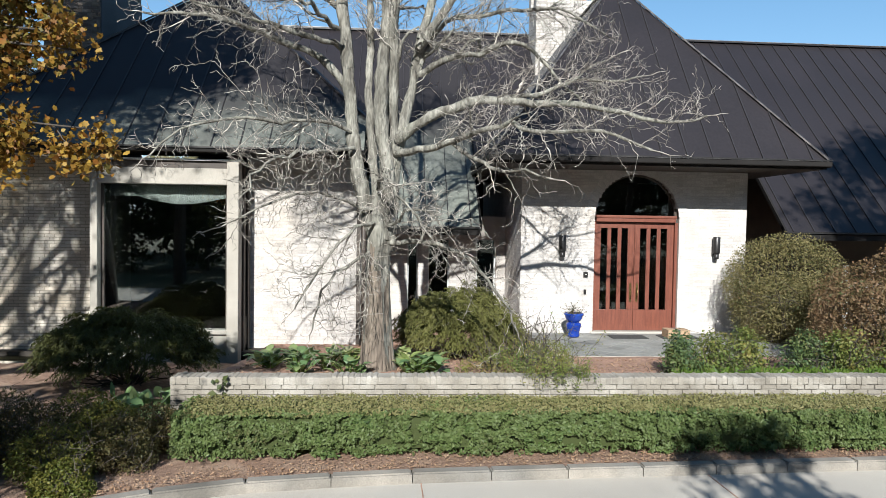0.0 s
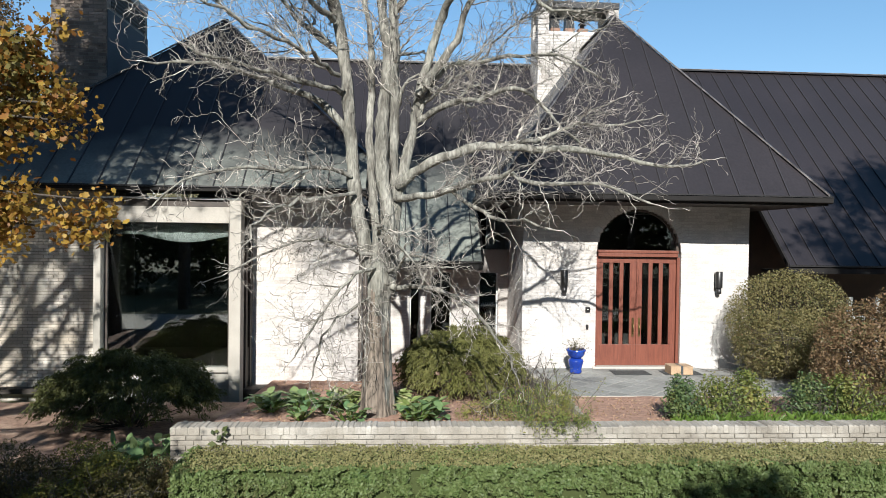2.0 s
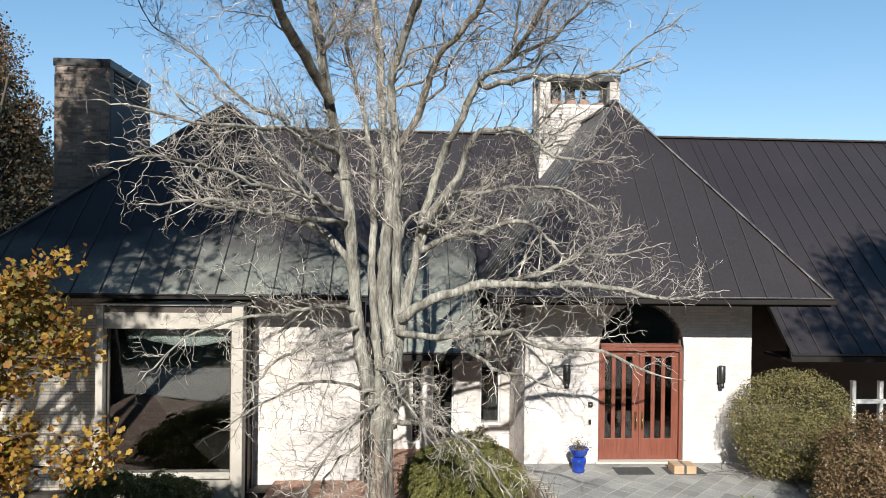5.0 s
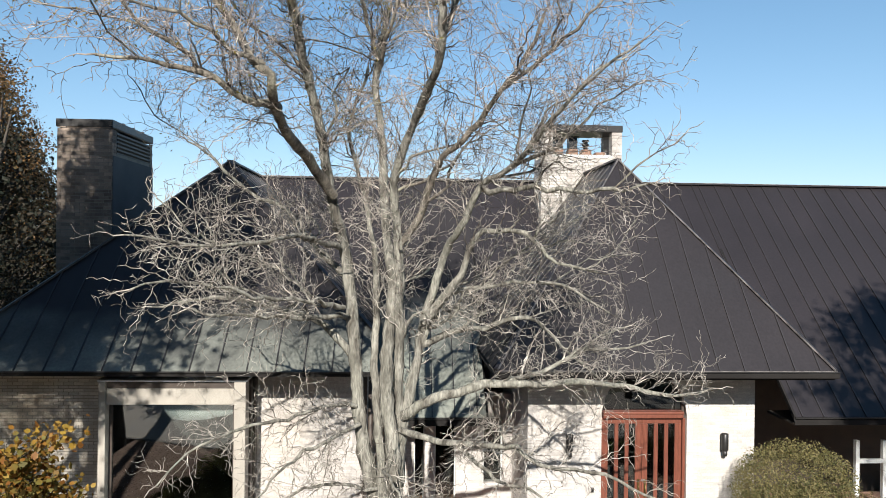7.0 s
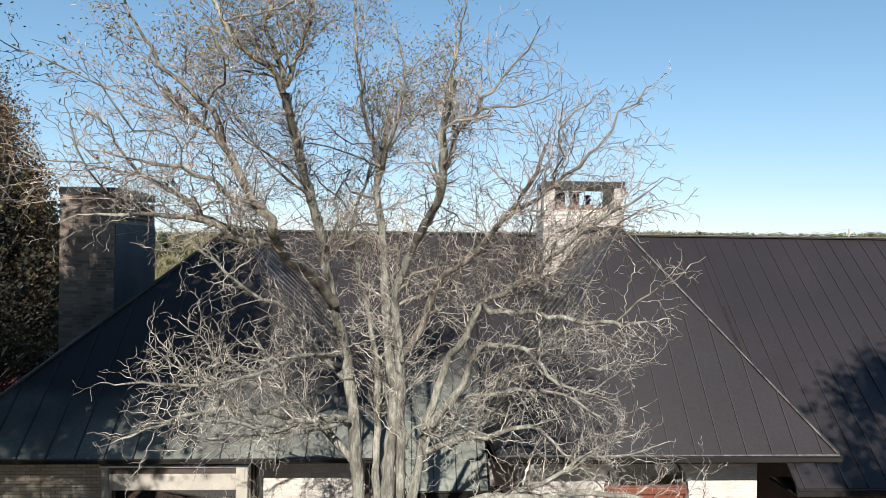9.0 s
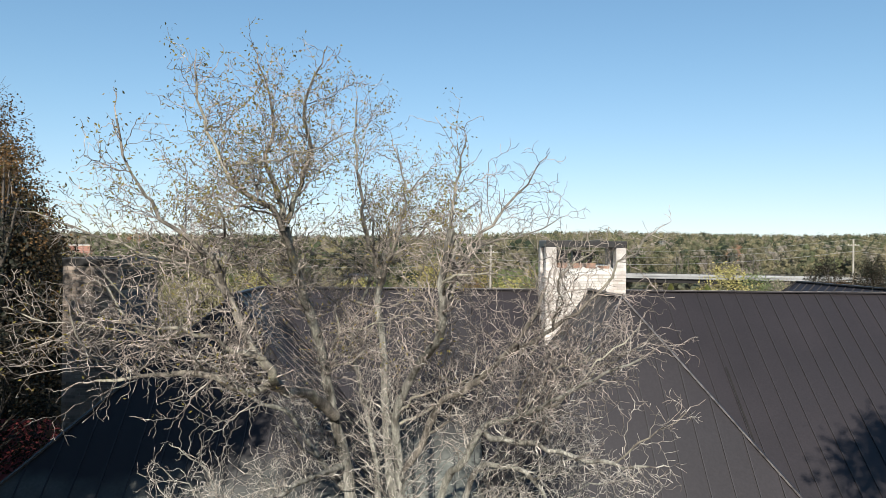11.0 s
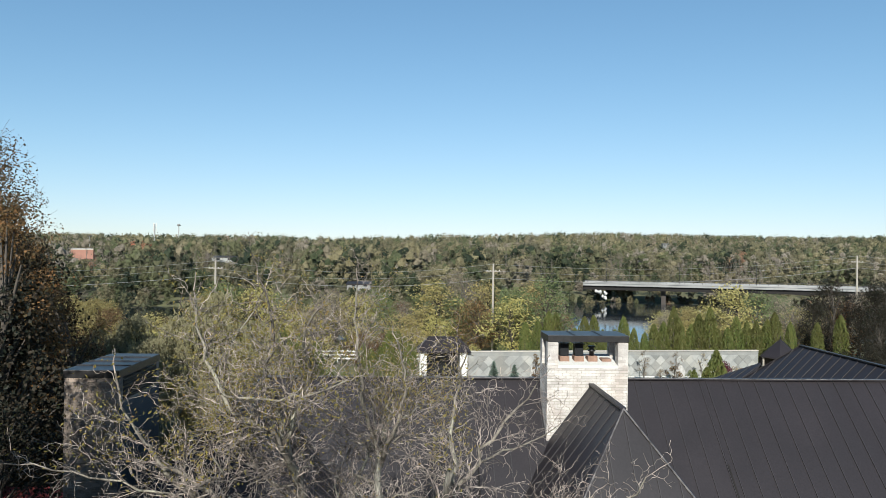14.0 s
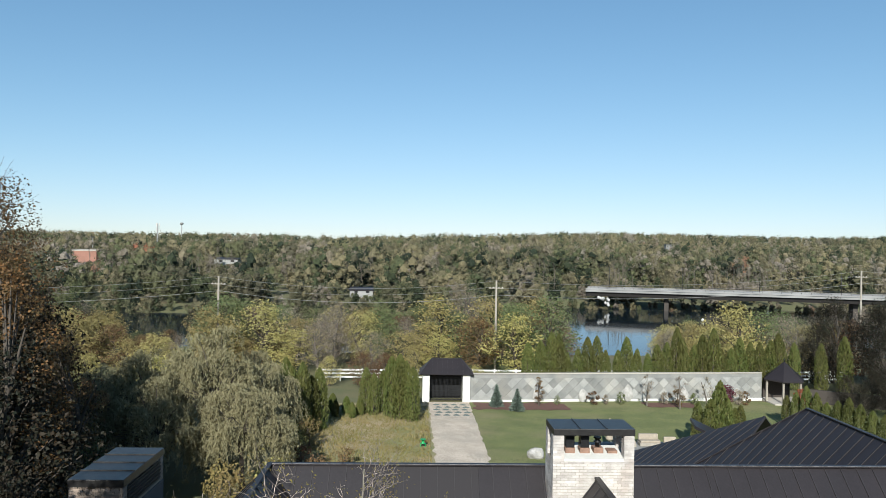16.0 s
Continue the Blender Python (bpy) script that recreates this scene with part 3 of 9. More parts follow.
def make_entry():
    x0, x1, y = 2.95, 8.11, 13.85
    # front wall round the door and its arch
    rows = [(x0, y, -0.4, 4.6, y + 0.3, 3.78), (6.55, y, -0.4, x1, y + 0.3, 3.78), (4.6, y, -0.4, 6.55, y + 0.3, -0.02)]
    cx, cz, r = 5.575, 2.62, 0.96
    for k in range(26):
        a, b = 4.6 + k * 0.075, 4.6 + (k + 1) * 0.075
        mid = (a + b) / 2
        top = cz + math.sqrt(max(0, r * r - (mid - cx) ** 2))
        rows.append((a, y, top, b, y + 0.3, 3.78))
    link_mesh("wall", boxes_mesh("wall", rows), M["mortar"], entry)
    bricks("front_bricks", pose(x0, y, -0.35), x1 - x0, 4.1, M["brick"], entry, holes=[(1.66, 0.3, 3.60, 2.98)], arch=(cx - x0, cz + 0.35, r), seed=3)
    # sides
    box_part("side_wall", x0, y + 0.3, -0.4, x0 + 0.3, RIDGE_Y, 3.78, M["mortar"], entry)
    bricks("return_bricks", pose(x0, 16.6, -0.35) @ pose(0, 0, 0, 0, 0, -90), 2.75, 4.1, M["brick"], entry, seed=5)
    box_part("side_wall", x1 - 0.3, y + 0.3, -0.4, x1, RIDGE_Y, 3.78, M["mortar"], entry)
    bricks("return_bricks", pose(x1, y, -0.35) @ pose(0, 0, 0, 0, 0, 90), 4.0, 4.1, M["brick"], entry, seed=6)
    # brick soldier arch ring
    for k in range(29):
        a = math.pi * (k + 0.5) / 29
        m = pose(cx, y - 0.012, cz) @ pose(0, 0, 0, 0, 90 - math.degrees(a), 0)
        bm = box_bm(-0.047, 0, r + 0.002, 0.047, 0.05, r + 0.2, 0.004)
        bm.transform(m)
        part("arch_brick", bm, M["brick"], entry)
    # roof: hipped, its ridge running back to the chimney
    ap, bp = (5.58, 16.0, 8.56), (5.58, 19.4, 8.56)
    xl, xr, ye = 2.02, 9.09, ENTRY_EAVE
    roof_plane("roof_front", [(xl, ye, EAVE_Z), (xr, ye, EAVE_Z), ap], entry, (1, 0, 0), offset=0.36)
    roof_plane("roof_side", [(xr, ye, EAVE_Z), (xr, 19.4, EAVE_Z), bp, ap], entry, (0, 1, 0))
    roof_plane("roof_side", [(xl, 19.4, EAVE_Z), (xl, ye, EAVE_Z), ap, bp], entry, (0, -1, 0))
    for q in ((xl, ye, EAVE_Z), (xr, ye, EAVE_Z)):
        part("hip_cap", bar_bm(Vector(q) + Vector((0, 0, 0.01)), Vector(ap) + Vector((0, 0, 0.01)), 0.07, 0.045), M["seam"], entry)
        k = -0.045 if q[0] > 5 else 0.045
        part("hip_edge", bar_bm(Vector(q) + Vector((k, -0.03, 0.012)), Vector(ap) + Vector((0, -0.03, 0.012)), 0.028, 0.04), M["pale_edge"], entry, "pale folded metal edge")
    ridge_cap(ap, bp, entry)
    part("drip_edge", bar_bm((xl, ye - 0.006, EAVE_Z - 0.008), (xr, ye - 0.006, EAVE_Z - 0.008), 0.02, 0.024), M["pale_edge"], entry, "pale folded metal edge")
    # eave: gutter, fascia, soffit
    box_part("gutter", xl - 0.02, ye - 0.09, EAVE_Z - 0.13, xr + 0.02, ye + 0.02, EAVE_Z - 0.015, M["fascia"], entry, 0.02)
    box_part("gutter", xr - 0.02, ye + 0.03, EAVE_Z - 0.13, xr + 0.09, 19, EAVE_Z - 0.015, M["fascia"], entry, 0.02)
    box_part("fascia", xl, ye + 0.025, EAVE_Z - 0.175, xr - 0.03, ye + 0.06, EAVE_Z - 0.1, M["fascia"], entry)
    box_part("soffit", xl + 0.02, ye + 0.065, EAVE_Z - 0.172, xr - 0.03, y - 0.035, EAVE_Z - 0.13, M["soffit"], entry)
    box_part("soffit", x1 + 0.03, y - 0.03, EAVE_Z - 0.172, xr - 0.03, 19, EAVE_Z - 0.13, M["soffit"], entry)
    box_part("soffit", xl + 0.02, y - 0.03, EAVE_Z - 0.172, x0 - 0.03, 19, EAVE_Z - 0.13, M["soffit"], entry)
    part("metal_edge", bar_bm((xl, ye - 0.1, EAVE_Z - 0.012), (xr, ye - 0.1, EAVE_Z - 0.012), 0.03, 0.022), M["bronze"], entry)
    # arched fanlight
    bm = bmesh.new()
    pts = [(cx + r * math.cos(a), cz + r * math.sin(a)) for a in (math.pi * k / 32 for k in range(33))]
    vs = [bm.verts.new((px, y + 0.17, pz)) for px, pz in pts]
    bm.faces.new(vs[::-1])
    win = tagged(new("window_1"), "dark arched fanlight above the entrance doors", "window", kind="structure")
    part("pane", bm, M["glass"], win).visible_shadow = False
    for k in range(32):
        a, b = pts[k], pts[k + 1]
        part("frame", bar_bm((a[0], y + 0.15, a[1]), (b[0], y + 0.15, b[1]), 0.07, 0.05, (cx - a[0], 0, cz - a[1])), M["brown"], win)
    # interior hall, dark
    hall = tagged(new("wall_hall"), "dim plaster walls of the entrance hall", "wall", kind="structure")
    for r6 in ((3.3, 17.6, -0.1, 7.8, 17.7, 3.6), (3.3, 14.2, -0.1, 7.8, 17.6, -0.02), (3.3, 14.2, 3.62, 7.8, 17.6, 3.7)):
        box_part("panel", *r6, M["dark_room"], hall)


def make_doors():
    y = 13.98
    d = tagged(new("door_1"), "red-brown cedar double entrance doors with narrow vertical glass lights", "door", kind="structure")
    for a, b in ((4.60, 4.665), (6.485, 6.55)):
        box_part("jamb", a, y - 0.06, -0.02, b, y + 0.12, 2.50, M["door"], d, 0.006)
    box_part("lintel", 4.66, y - 0.10, 2.505, 6.49, y + 0.12, 2.585, M["door"], d, 0.008)
    box_part("cornice", 4.65, y - 0.12, 2.59, 6.50, y + 0.12, 2.655, M["door"], d, 0.012)
    box_part("threshold", 4.55, y - 0.2, -0.03, 6.60, y + 0.1, 0.035, M["concrete"], d, 0.008)
    for a, b, hx in ((4.67, 5.572, 5.50), (5.578, 6.48, 5.65)):
        leaf = new("door_leaf")
        leaf.parent = d
        slots = [a + 0.125 + k * 0.238 for k in range(3)]
        sw, z0, z1 = 0.152, 0.52, 2.36
        box_part("bottom_panel", a, y, 0.04, b, y + 0.05, z0 - 0.005, M["door"], leaf, 0.004)
        box_part("top_rail", a, y, z1 + 0.005, b, y + 0.05, 2.495, M["door"], leaf, 0.004)
        edges = [a] + [e for s in slots for e in (s, s + sw)] + [b]
        for k in range(0, 8, 2):
            box_part("stile", edges[k], y - 0.004, z0 - 0.004, edges[k + 1], y + 0.054, z1 + 0.004, M["door"], leaf, 0.004)
        for s in slots:
            box_part("glass_light", s, y + 0.02, z0, s + sw, y + 0.028, z1, M["glass"], leaf).visible_shadow = False
        h = new("handle")
        h.parent = leaf
        box_part("plate", hx - 0.025, y - 0.018, 0.70, hx + 0.025, y - 0.006, 1.12, M["brass"], h, 0.004)
        bm = lathe_bm([(0.011, 0), (0.014, 0.1), (0.011, 0.22)], 10, (hx, y - 0.055, 0.78))
        part("grip", bm, M["brass"], h)
        for zz in (0.78, 0.99):
            box_part("stand", hx - 0.01, y - 0.06, zz, hx + 0.01, y - 0.015, zz + 0.02, M["brass"], h)


def make_left_wing():
    p = house_left
    y = 13.49
    # white wall between window bay and recess
    box_part("wall", -2.92, y, -0.7, -0.63, y + 0.3, 3.78, M["mortar"], p)
    bricks("front_bricks", pose(-2.92, y, -0.66), 2.29, 4.4, M["brick"], p, seed=11)
    box_part("wall", -0.93, y + 0.3, -0.7, -0.63, 16.2, 3.78, M["mortar"], p)
    bricks("return_bricks", pose(-0.63, y, -0.66) @ pose(0, 0, 0, 0, 0, 90), 2.5, 4.4, M["brick"], p, seed=12)
    box_part("corner_board", -0.66, y - 0.05, -0.6, -0.58, y - 0.03, 3.6, M["brown"], p)
    # wall left of the bay
    box_part("wall", -9.0, 13.25, -0.9, -5.55, 13.55, 3.78, M["mortar_grimy"], p)
    bricks("front_bricks", pose(-9.0, 13.25, -0.85), 3.25, 4.6, M["brick_worn"], p, seed=13, joint=0.011, deep=0.02)
    box_part("wall", -9.0, 13.55, -0.9, -8.7, 19.0, 3.78, M["mortar"], p)
    box_part("wall", -9.0, 19.0, -0.9, -0.63, 19.3, 3.78, M["mortar"], p)
    # roof: hipped front, eave along the whole wing
    ga, gb = (-4.43, 17.02, 8.46), (-4.43, RIDGE_Y, 8.46)
    xl, ye = -9.12, LEFT_EAVE
    xr = -0.47
    s = (8.46 - EAVE_Z) / (17.02 - ye)
    yr = 17.02 - (xr + 4.43)
    zr = EAVE_Z + s * (yr - ye)
    roof_plane("roof_front", [(xl, ye, EAVE_Z), (xr, ye, EAVE_Z), (xr, yr, zr), ga], p, (1, 0, 0), M["metal_eave"], 0.55, 0.2)
    roof_plane("roof_side", [(xr, yr, zr), (xr, RIDGE_Y, zr), gb, ga], p, (0, 1, 0))
    roof_plane("roof_side", [(xl, RIDGE_Y, EAVE_Z), (xl, ye, EAVE_Z), ga, gb], p, (0, -1, 0))
    part("gable_cheek", slab_bm([(xr, ye + 0.02, EAVE_Z - 0.05), (xr, yr, EAVE_Z - 0.05), (xr, yr, zr - 0.03)], 0.06), M["fascia"], p)
    part("hip_cap", bar_bm((xl, ye, EAVE_Z + 0.01), Vector(ga) + Vector((0, 0, 0.01)), 0.09, 0.05), M["seam"], p)
    part("hip_cap", bar_bm((xr, yr, zr + 0.01), Vector(ga) + Vector((0, 0, 0.01)), 0.09, 0.05), M["seam"], p)
    ridge_cap(ga, gb, p)
    part("metal_edge", bar_bm((xl, ye - 0.02, EAVE_Z - 0.03), (xr, ye - 0.02, EAVE_Z - 0.03), 0.04, 0.03), M["bronze"], p)
    box_part("fascia", xl, ye - 0.01, EAVE_Z - 0.10, xr, ye + 0.03, EAVE_Z - 0.035, M["fascia"], p)
    box_part("soffit", xl, ye + 0.035, EAVE_Z - 0.098, xr, y - 0.03, EAVE_Z - 0.06, M["soffit"], p)
    # the window bay in cast stone
    bay = tagged(new("window_2"), "tall plate-glass window in a projecting cast stone bay", "window", kind="structure")
    yf = 12.6
    box_part("left_post", -5.80, yf, -0.8, -5.66, 13.24, 3.56, M["stone_frame"], bay, 0.012)
    box_part("right_post", -3.17, yf, -0.8, -2.94, 12.9, 3.56, M["stone_frame"], bay, 0.012)
    box_part("header", -5.655, yf + 0.03, 3.10, -3.175, 13.2, 3.42, M["stone_frame"], bay, 0.01)
    box_part("cap_strip", -5.82, yf - 0.02, 3.563, -2.92, 13.2, 3.60, M["white_paint"], bay, 0.005)
    box_part("upper_trim", -5.655, yf + 0.05, 3.425, -3.175, 13.1, 3.558, M["brown"], bay)
    box_part("sill_panel", -5.655, yf + 0.06, -0.8, -3.175, 12.95, 0.12, M["stone_frame"], bay, 0.01)
    box_part("sill", -5.655, yf - 0.01, 0.125, -3.175, 13.0, 0.19, M["stone_frame"], bay, 0.01)
    for k, (a, b) in enumerate(((-3.14, -3.04), (-3.03, -2.99), (-2.98, -2.93))):
        box_part("side_trim", a + 0.09, 12.905 + k * 0.19, -0.75, b + 0.005, 13.09 + k * 0.19, 3.5, M["brown"], bay, 0.008)
    for a, b in ((-5.655, -5.60), (-3.23, -3.175)):
        box_part("window_frame", a, 12.78, 0.195, b, 12.84, 3.095, M["brown"], bay)
    box_part("pane", -5.595, 12.80, 0.195, -3.235, 12.812, 3.095, M["coated_glass"], bay).visible_shadow = False
    # pale roman shade, sagging at the head of the window
    bm = bmesh.new()
    cols = []
    for k in range(25):
        s = k / 24
        x = -5.56 + s * 2.29
        low = 2.84 - 0.13 * math.sin(math.pi * min(1, max(0, (s - 0.25) / 0.75))) ** 1.2 if s > 0.25 else 2.86
        cols.append([bm.verts.new((x, 12.95 + 0.015 * math.sin(s * 30) + d * 0.04, z)) for d, z in ((0, 3.09), (1, (3.09 + low) / 2), (0, low))])
    for c, d in zip(cols, cols[1:]):
        for k in range(2):
            bm.faces.new((c[k], d[k], d[k + 1], c[k + 1])).smooth = True
    sh = part("fabric_shade", bm, M["white_paint"])
    md = sh.modifiers.new("thickness", "SOLIDIFY")
    md.thickness = 0.01
    tagged(sh, "pale fabric shade gathered at the head of the window", "window shade")
    # dim room behind
    room = tagged(new("wall_room"), "dim plaster walls of the room behind the window", "wall", kind="structure")
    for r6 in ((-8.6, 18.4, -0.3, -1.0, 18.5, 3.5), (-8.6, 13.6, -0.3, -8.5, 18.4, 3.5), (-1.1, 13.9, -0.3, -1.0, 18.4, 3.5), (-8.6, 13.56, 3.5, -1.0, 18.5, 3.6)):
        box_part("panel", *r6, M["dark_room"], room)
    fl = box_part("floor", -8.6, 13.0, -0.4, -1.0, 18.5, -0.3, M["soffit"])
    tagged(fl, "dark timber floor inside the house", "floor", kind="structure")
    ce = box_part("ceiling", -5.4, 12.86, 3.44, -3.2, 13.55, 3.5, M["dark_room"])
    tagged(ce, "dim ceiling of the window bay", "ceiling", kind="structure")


def make_main_body():
    p = main_body
    s = (RIDGE_Z - 2.34) / (RIDGE_Y - 14.66)
    # recess between wing and entrance
    yw = 15.95
    piers = [(-0.62, 0.26), (0.26, 0.46), (0.73, 0.98), (1.52, 2.20), (2.70, 2.94)]
    for a, b in piers:
        box_part("recess_pier", a, yw, -0.5, b, yw + 0.3, 2.0, M["mortar"], p)
    box_part("recess_lintel", -0.62, yw, 2.001, 2.94, yw + 0.3, 2.6, M["mortar"], p)
    for a, b, sill in ((0.46, 0.73, -0.1), (0.98, 1.52, -0.1), (2.20, 2.70, 0.36)):
        box_part("recess_apron", a, yw, -0.5, b, yw + 0.3, sill, M["mortar"], p)
    bricks("recess_bricks", pose(-0.62, yw, -0.45), 3.56, 2.45, M["brick"], p, holes=[(1.08, 0.35, 1.35, 2.45), (1.6, 0.35, 2.14, 2.45), (2.82, 0.81, 3.32, 2.45)], seed=21)
    for k, (a, b, z0) in enumerate(((0.46, 0.73, -0.1), (0.98, 1.52, -0.1), (2.20, 2.70, 0.36))):
        w = tagged(new("window_%d" % (k + 3)), "narrow dark window between white brick piers", "window", kind="structure")
        for c, d in ((a, a + 0.035), (b - 0.035, b)):
            box_part("window_frame", c, yw + 0.1, z0, d, yw + 0.15, 2.0, M["white_paint"], w)
        box_part("window_sill", a, yw - 0.02, z0 - 0.05, b, yw + 0.15, z0 - 0.002, M["white_paint"], w)
        box_part("pane", a + 0.036, yw + 0.12, z0, b - 0.036, yw + 0.13, 2.0, M["glass"], w).visible_shadow = False
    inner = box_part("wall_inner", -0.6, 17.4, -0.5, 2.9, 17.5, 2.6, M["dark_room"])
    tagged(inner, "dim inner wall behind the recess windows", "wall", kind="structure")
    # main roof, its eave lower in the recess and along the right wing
    roof_plane("roof_front", [(-0.5, 14.66, 2.34), (2.15, 14.66, 2.34), (2.15, RIDGE_Y, RIDGE_Z), (-0.5, RIDGE_Y, RIDGE_Z)], p, (1, 0, 0), M["metal_eave"])
    roof_plane("roof_front", [(9.54, 14.66, 2.34), (26, 14.66, 2.34), (26, RIDGE_Y, RIDGE_Z), (9.54, RIDGE_Y, RIDGE_Z)], p, (1, 0, 0), offset=0.18)
    roof_plane("roof_upper", [(2.154, 16.2, 2.34 + s * 1.54), (9.536, 16.2, 2.34 + s * 1.54), (9.536, RIDGE_Y, RIDGE_Z), (2.154, RIDGE_Y, RIDGE_Z)], p, (1, 0, 0), offset=0.45)
    roof_plane("roof_upper", [(-4.43, 16.3, 2.34 + s * 1.64), (-0.504, 16.3, 2.34 + s * 1.64), (-0.504, RIDGE_Y, RIDGE_Z), (-4.43, RIDGE_Y, RIDGE_Z)], p, (1, 0, 0))
    roof_plane("roof_rear", [(-9, 27.0, 2.0), (26, 27.0, 2.0), (26, RIDGE_Y + 0.01, RIDGE_Z), (-4.43, RIDGE_Y + 0.01, RIDGE_Z)], p, (1, 0, 0), spacing=1.06)
    ridge_cap((-4.43, RIDGE_Y, RIDGE_Z - 0.01), (26, RIDGE_Y, RIDGE_Z - 0.01), p, 0.2)
    part("ridge_edge", bar_bm((-4.4, RIDGE_Y - 0.09, RIDGE_Z + 0.036), (26, RIDGE_Y - 0.09, RIDGE_Z + 0.036), 0.03, 0.016), M["pale_edge"], p, "pale folded metal edge")
    for a, b in ((-0.45, 2.15), (9.54, 26)):
        part("metal_edge", bar_bm((a, 14.64, 2.30), (b, 14.64, 2.30), 0.04, 0.035), M["bronze"], p)
        box_part("fascia", a, 14.67, 2.14, b, 14.71, 2.27, M["fascia"], p)
        box_part("soffit", a, 14.72, 2.14, b, 15.93, 2.2, M["soffit"], p)
    for x in (2.15, 9.54):
        part("rake_edge", bar_bm((x, 14.66, 2.24), (x, 18.6, 2.24 + s * 3.94), 0.05, 0.13), M["fascia"], p)
    # right wing wall set far back, coloured dark brown in place of shade
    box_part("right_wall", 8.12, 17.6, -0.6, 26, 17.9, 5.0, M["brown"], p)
    box_part("end_wall", 25.7, 14.9, -0.6, 26, 17.6, 2.2, M["mortar"], p)
    box_part("rear_wall", -9, 26.4, -1.2, 26, 26.7, 2.2, M["mortar"], p)


make_garden_wall()
make_entry()
make_doors()
make_left_wing()
make_main_body()


def make_rear_wing():
    p = thing("rear_wing", "dark metal hipped rear wing of the house", "house")
    rx, z0 = 17.6, 2.4
    top = 8.46
    roof_plane("roof_side", [(11.6, 34.6, z0), (11.6, 21.5, z0), (rx, 21.5, top), (rx, 28.8, top)], p, (0, -1, 0))
    roof_plane("roof_side", [(23.6, 21.5, z0), (23.6, 34.6, z0), (rx, 28.8, top), (rx, 21.5, top)], p, (0, 1, 0), spacing=1.06)
    roof_plane("roof_end", [(23.6, 34.6, z0), (11.6, 34.6, z0), (rx, 28.8, top)], p, (-1, 0, 0), spacing=1.06)
    ridge_cap((rx, 21.5, top), (rx, 28.8, top), p)
    part("hip_cap", bar_bm((11.6, 34.6, z0), (rx, 28.8, top), 0.09, 0.05), M["seam"], p)
    box_part("wall", 12.2, 26, -1.3, 23, 34, z0, M["mortar"], p)
    # second, lower hip beyond it
    roof_plane("roof_low", [(12.6, 41.0, 2.6), (12.6, 30.0, 2.6), (18.45, 34.0, 6.85)], p, (0, -1, 0))
    roof_plane("roof_low", [(24.0, 41.0, 2.6), (12.6, 41.0, 2.6), (18.45, 34.0, 6.85)], p, (-1, 0, 0), spacing=1.06)
    # boxed roof light on the near slope
    box_part("roof_light", 13.3, 23.2, 4.6, 14.6, 24.5, 6.1, M["metal"], p, 0.03)


make_rear_wing()


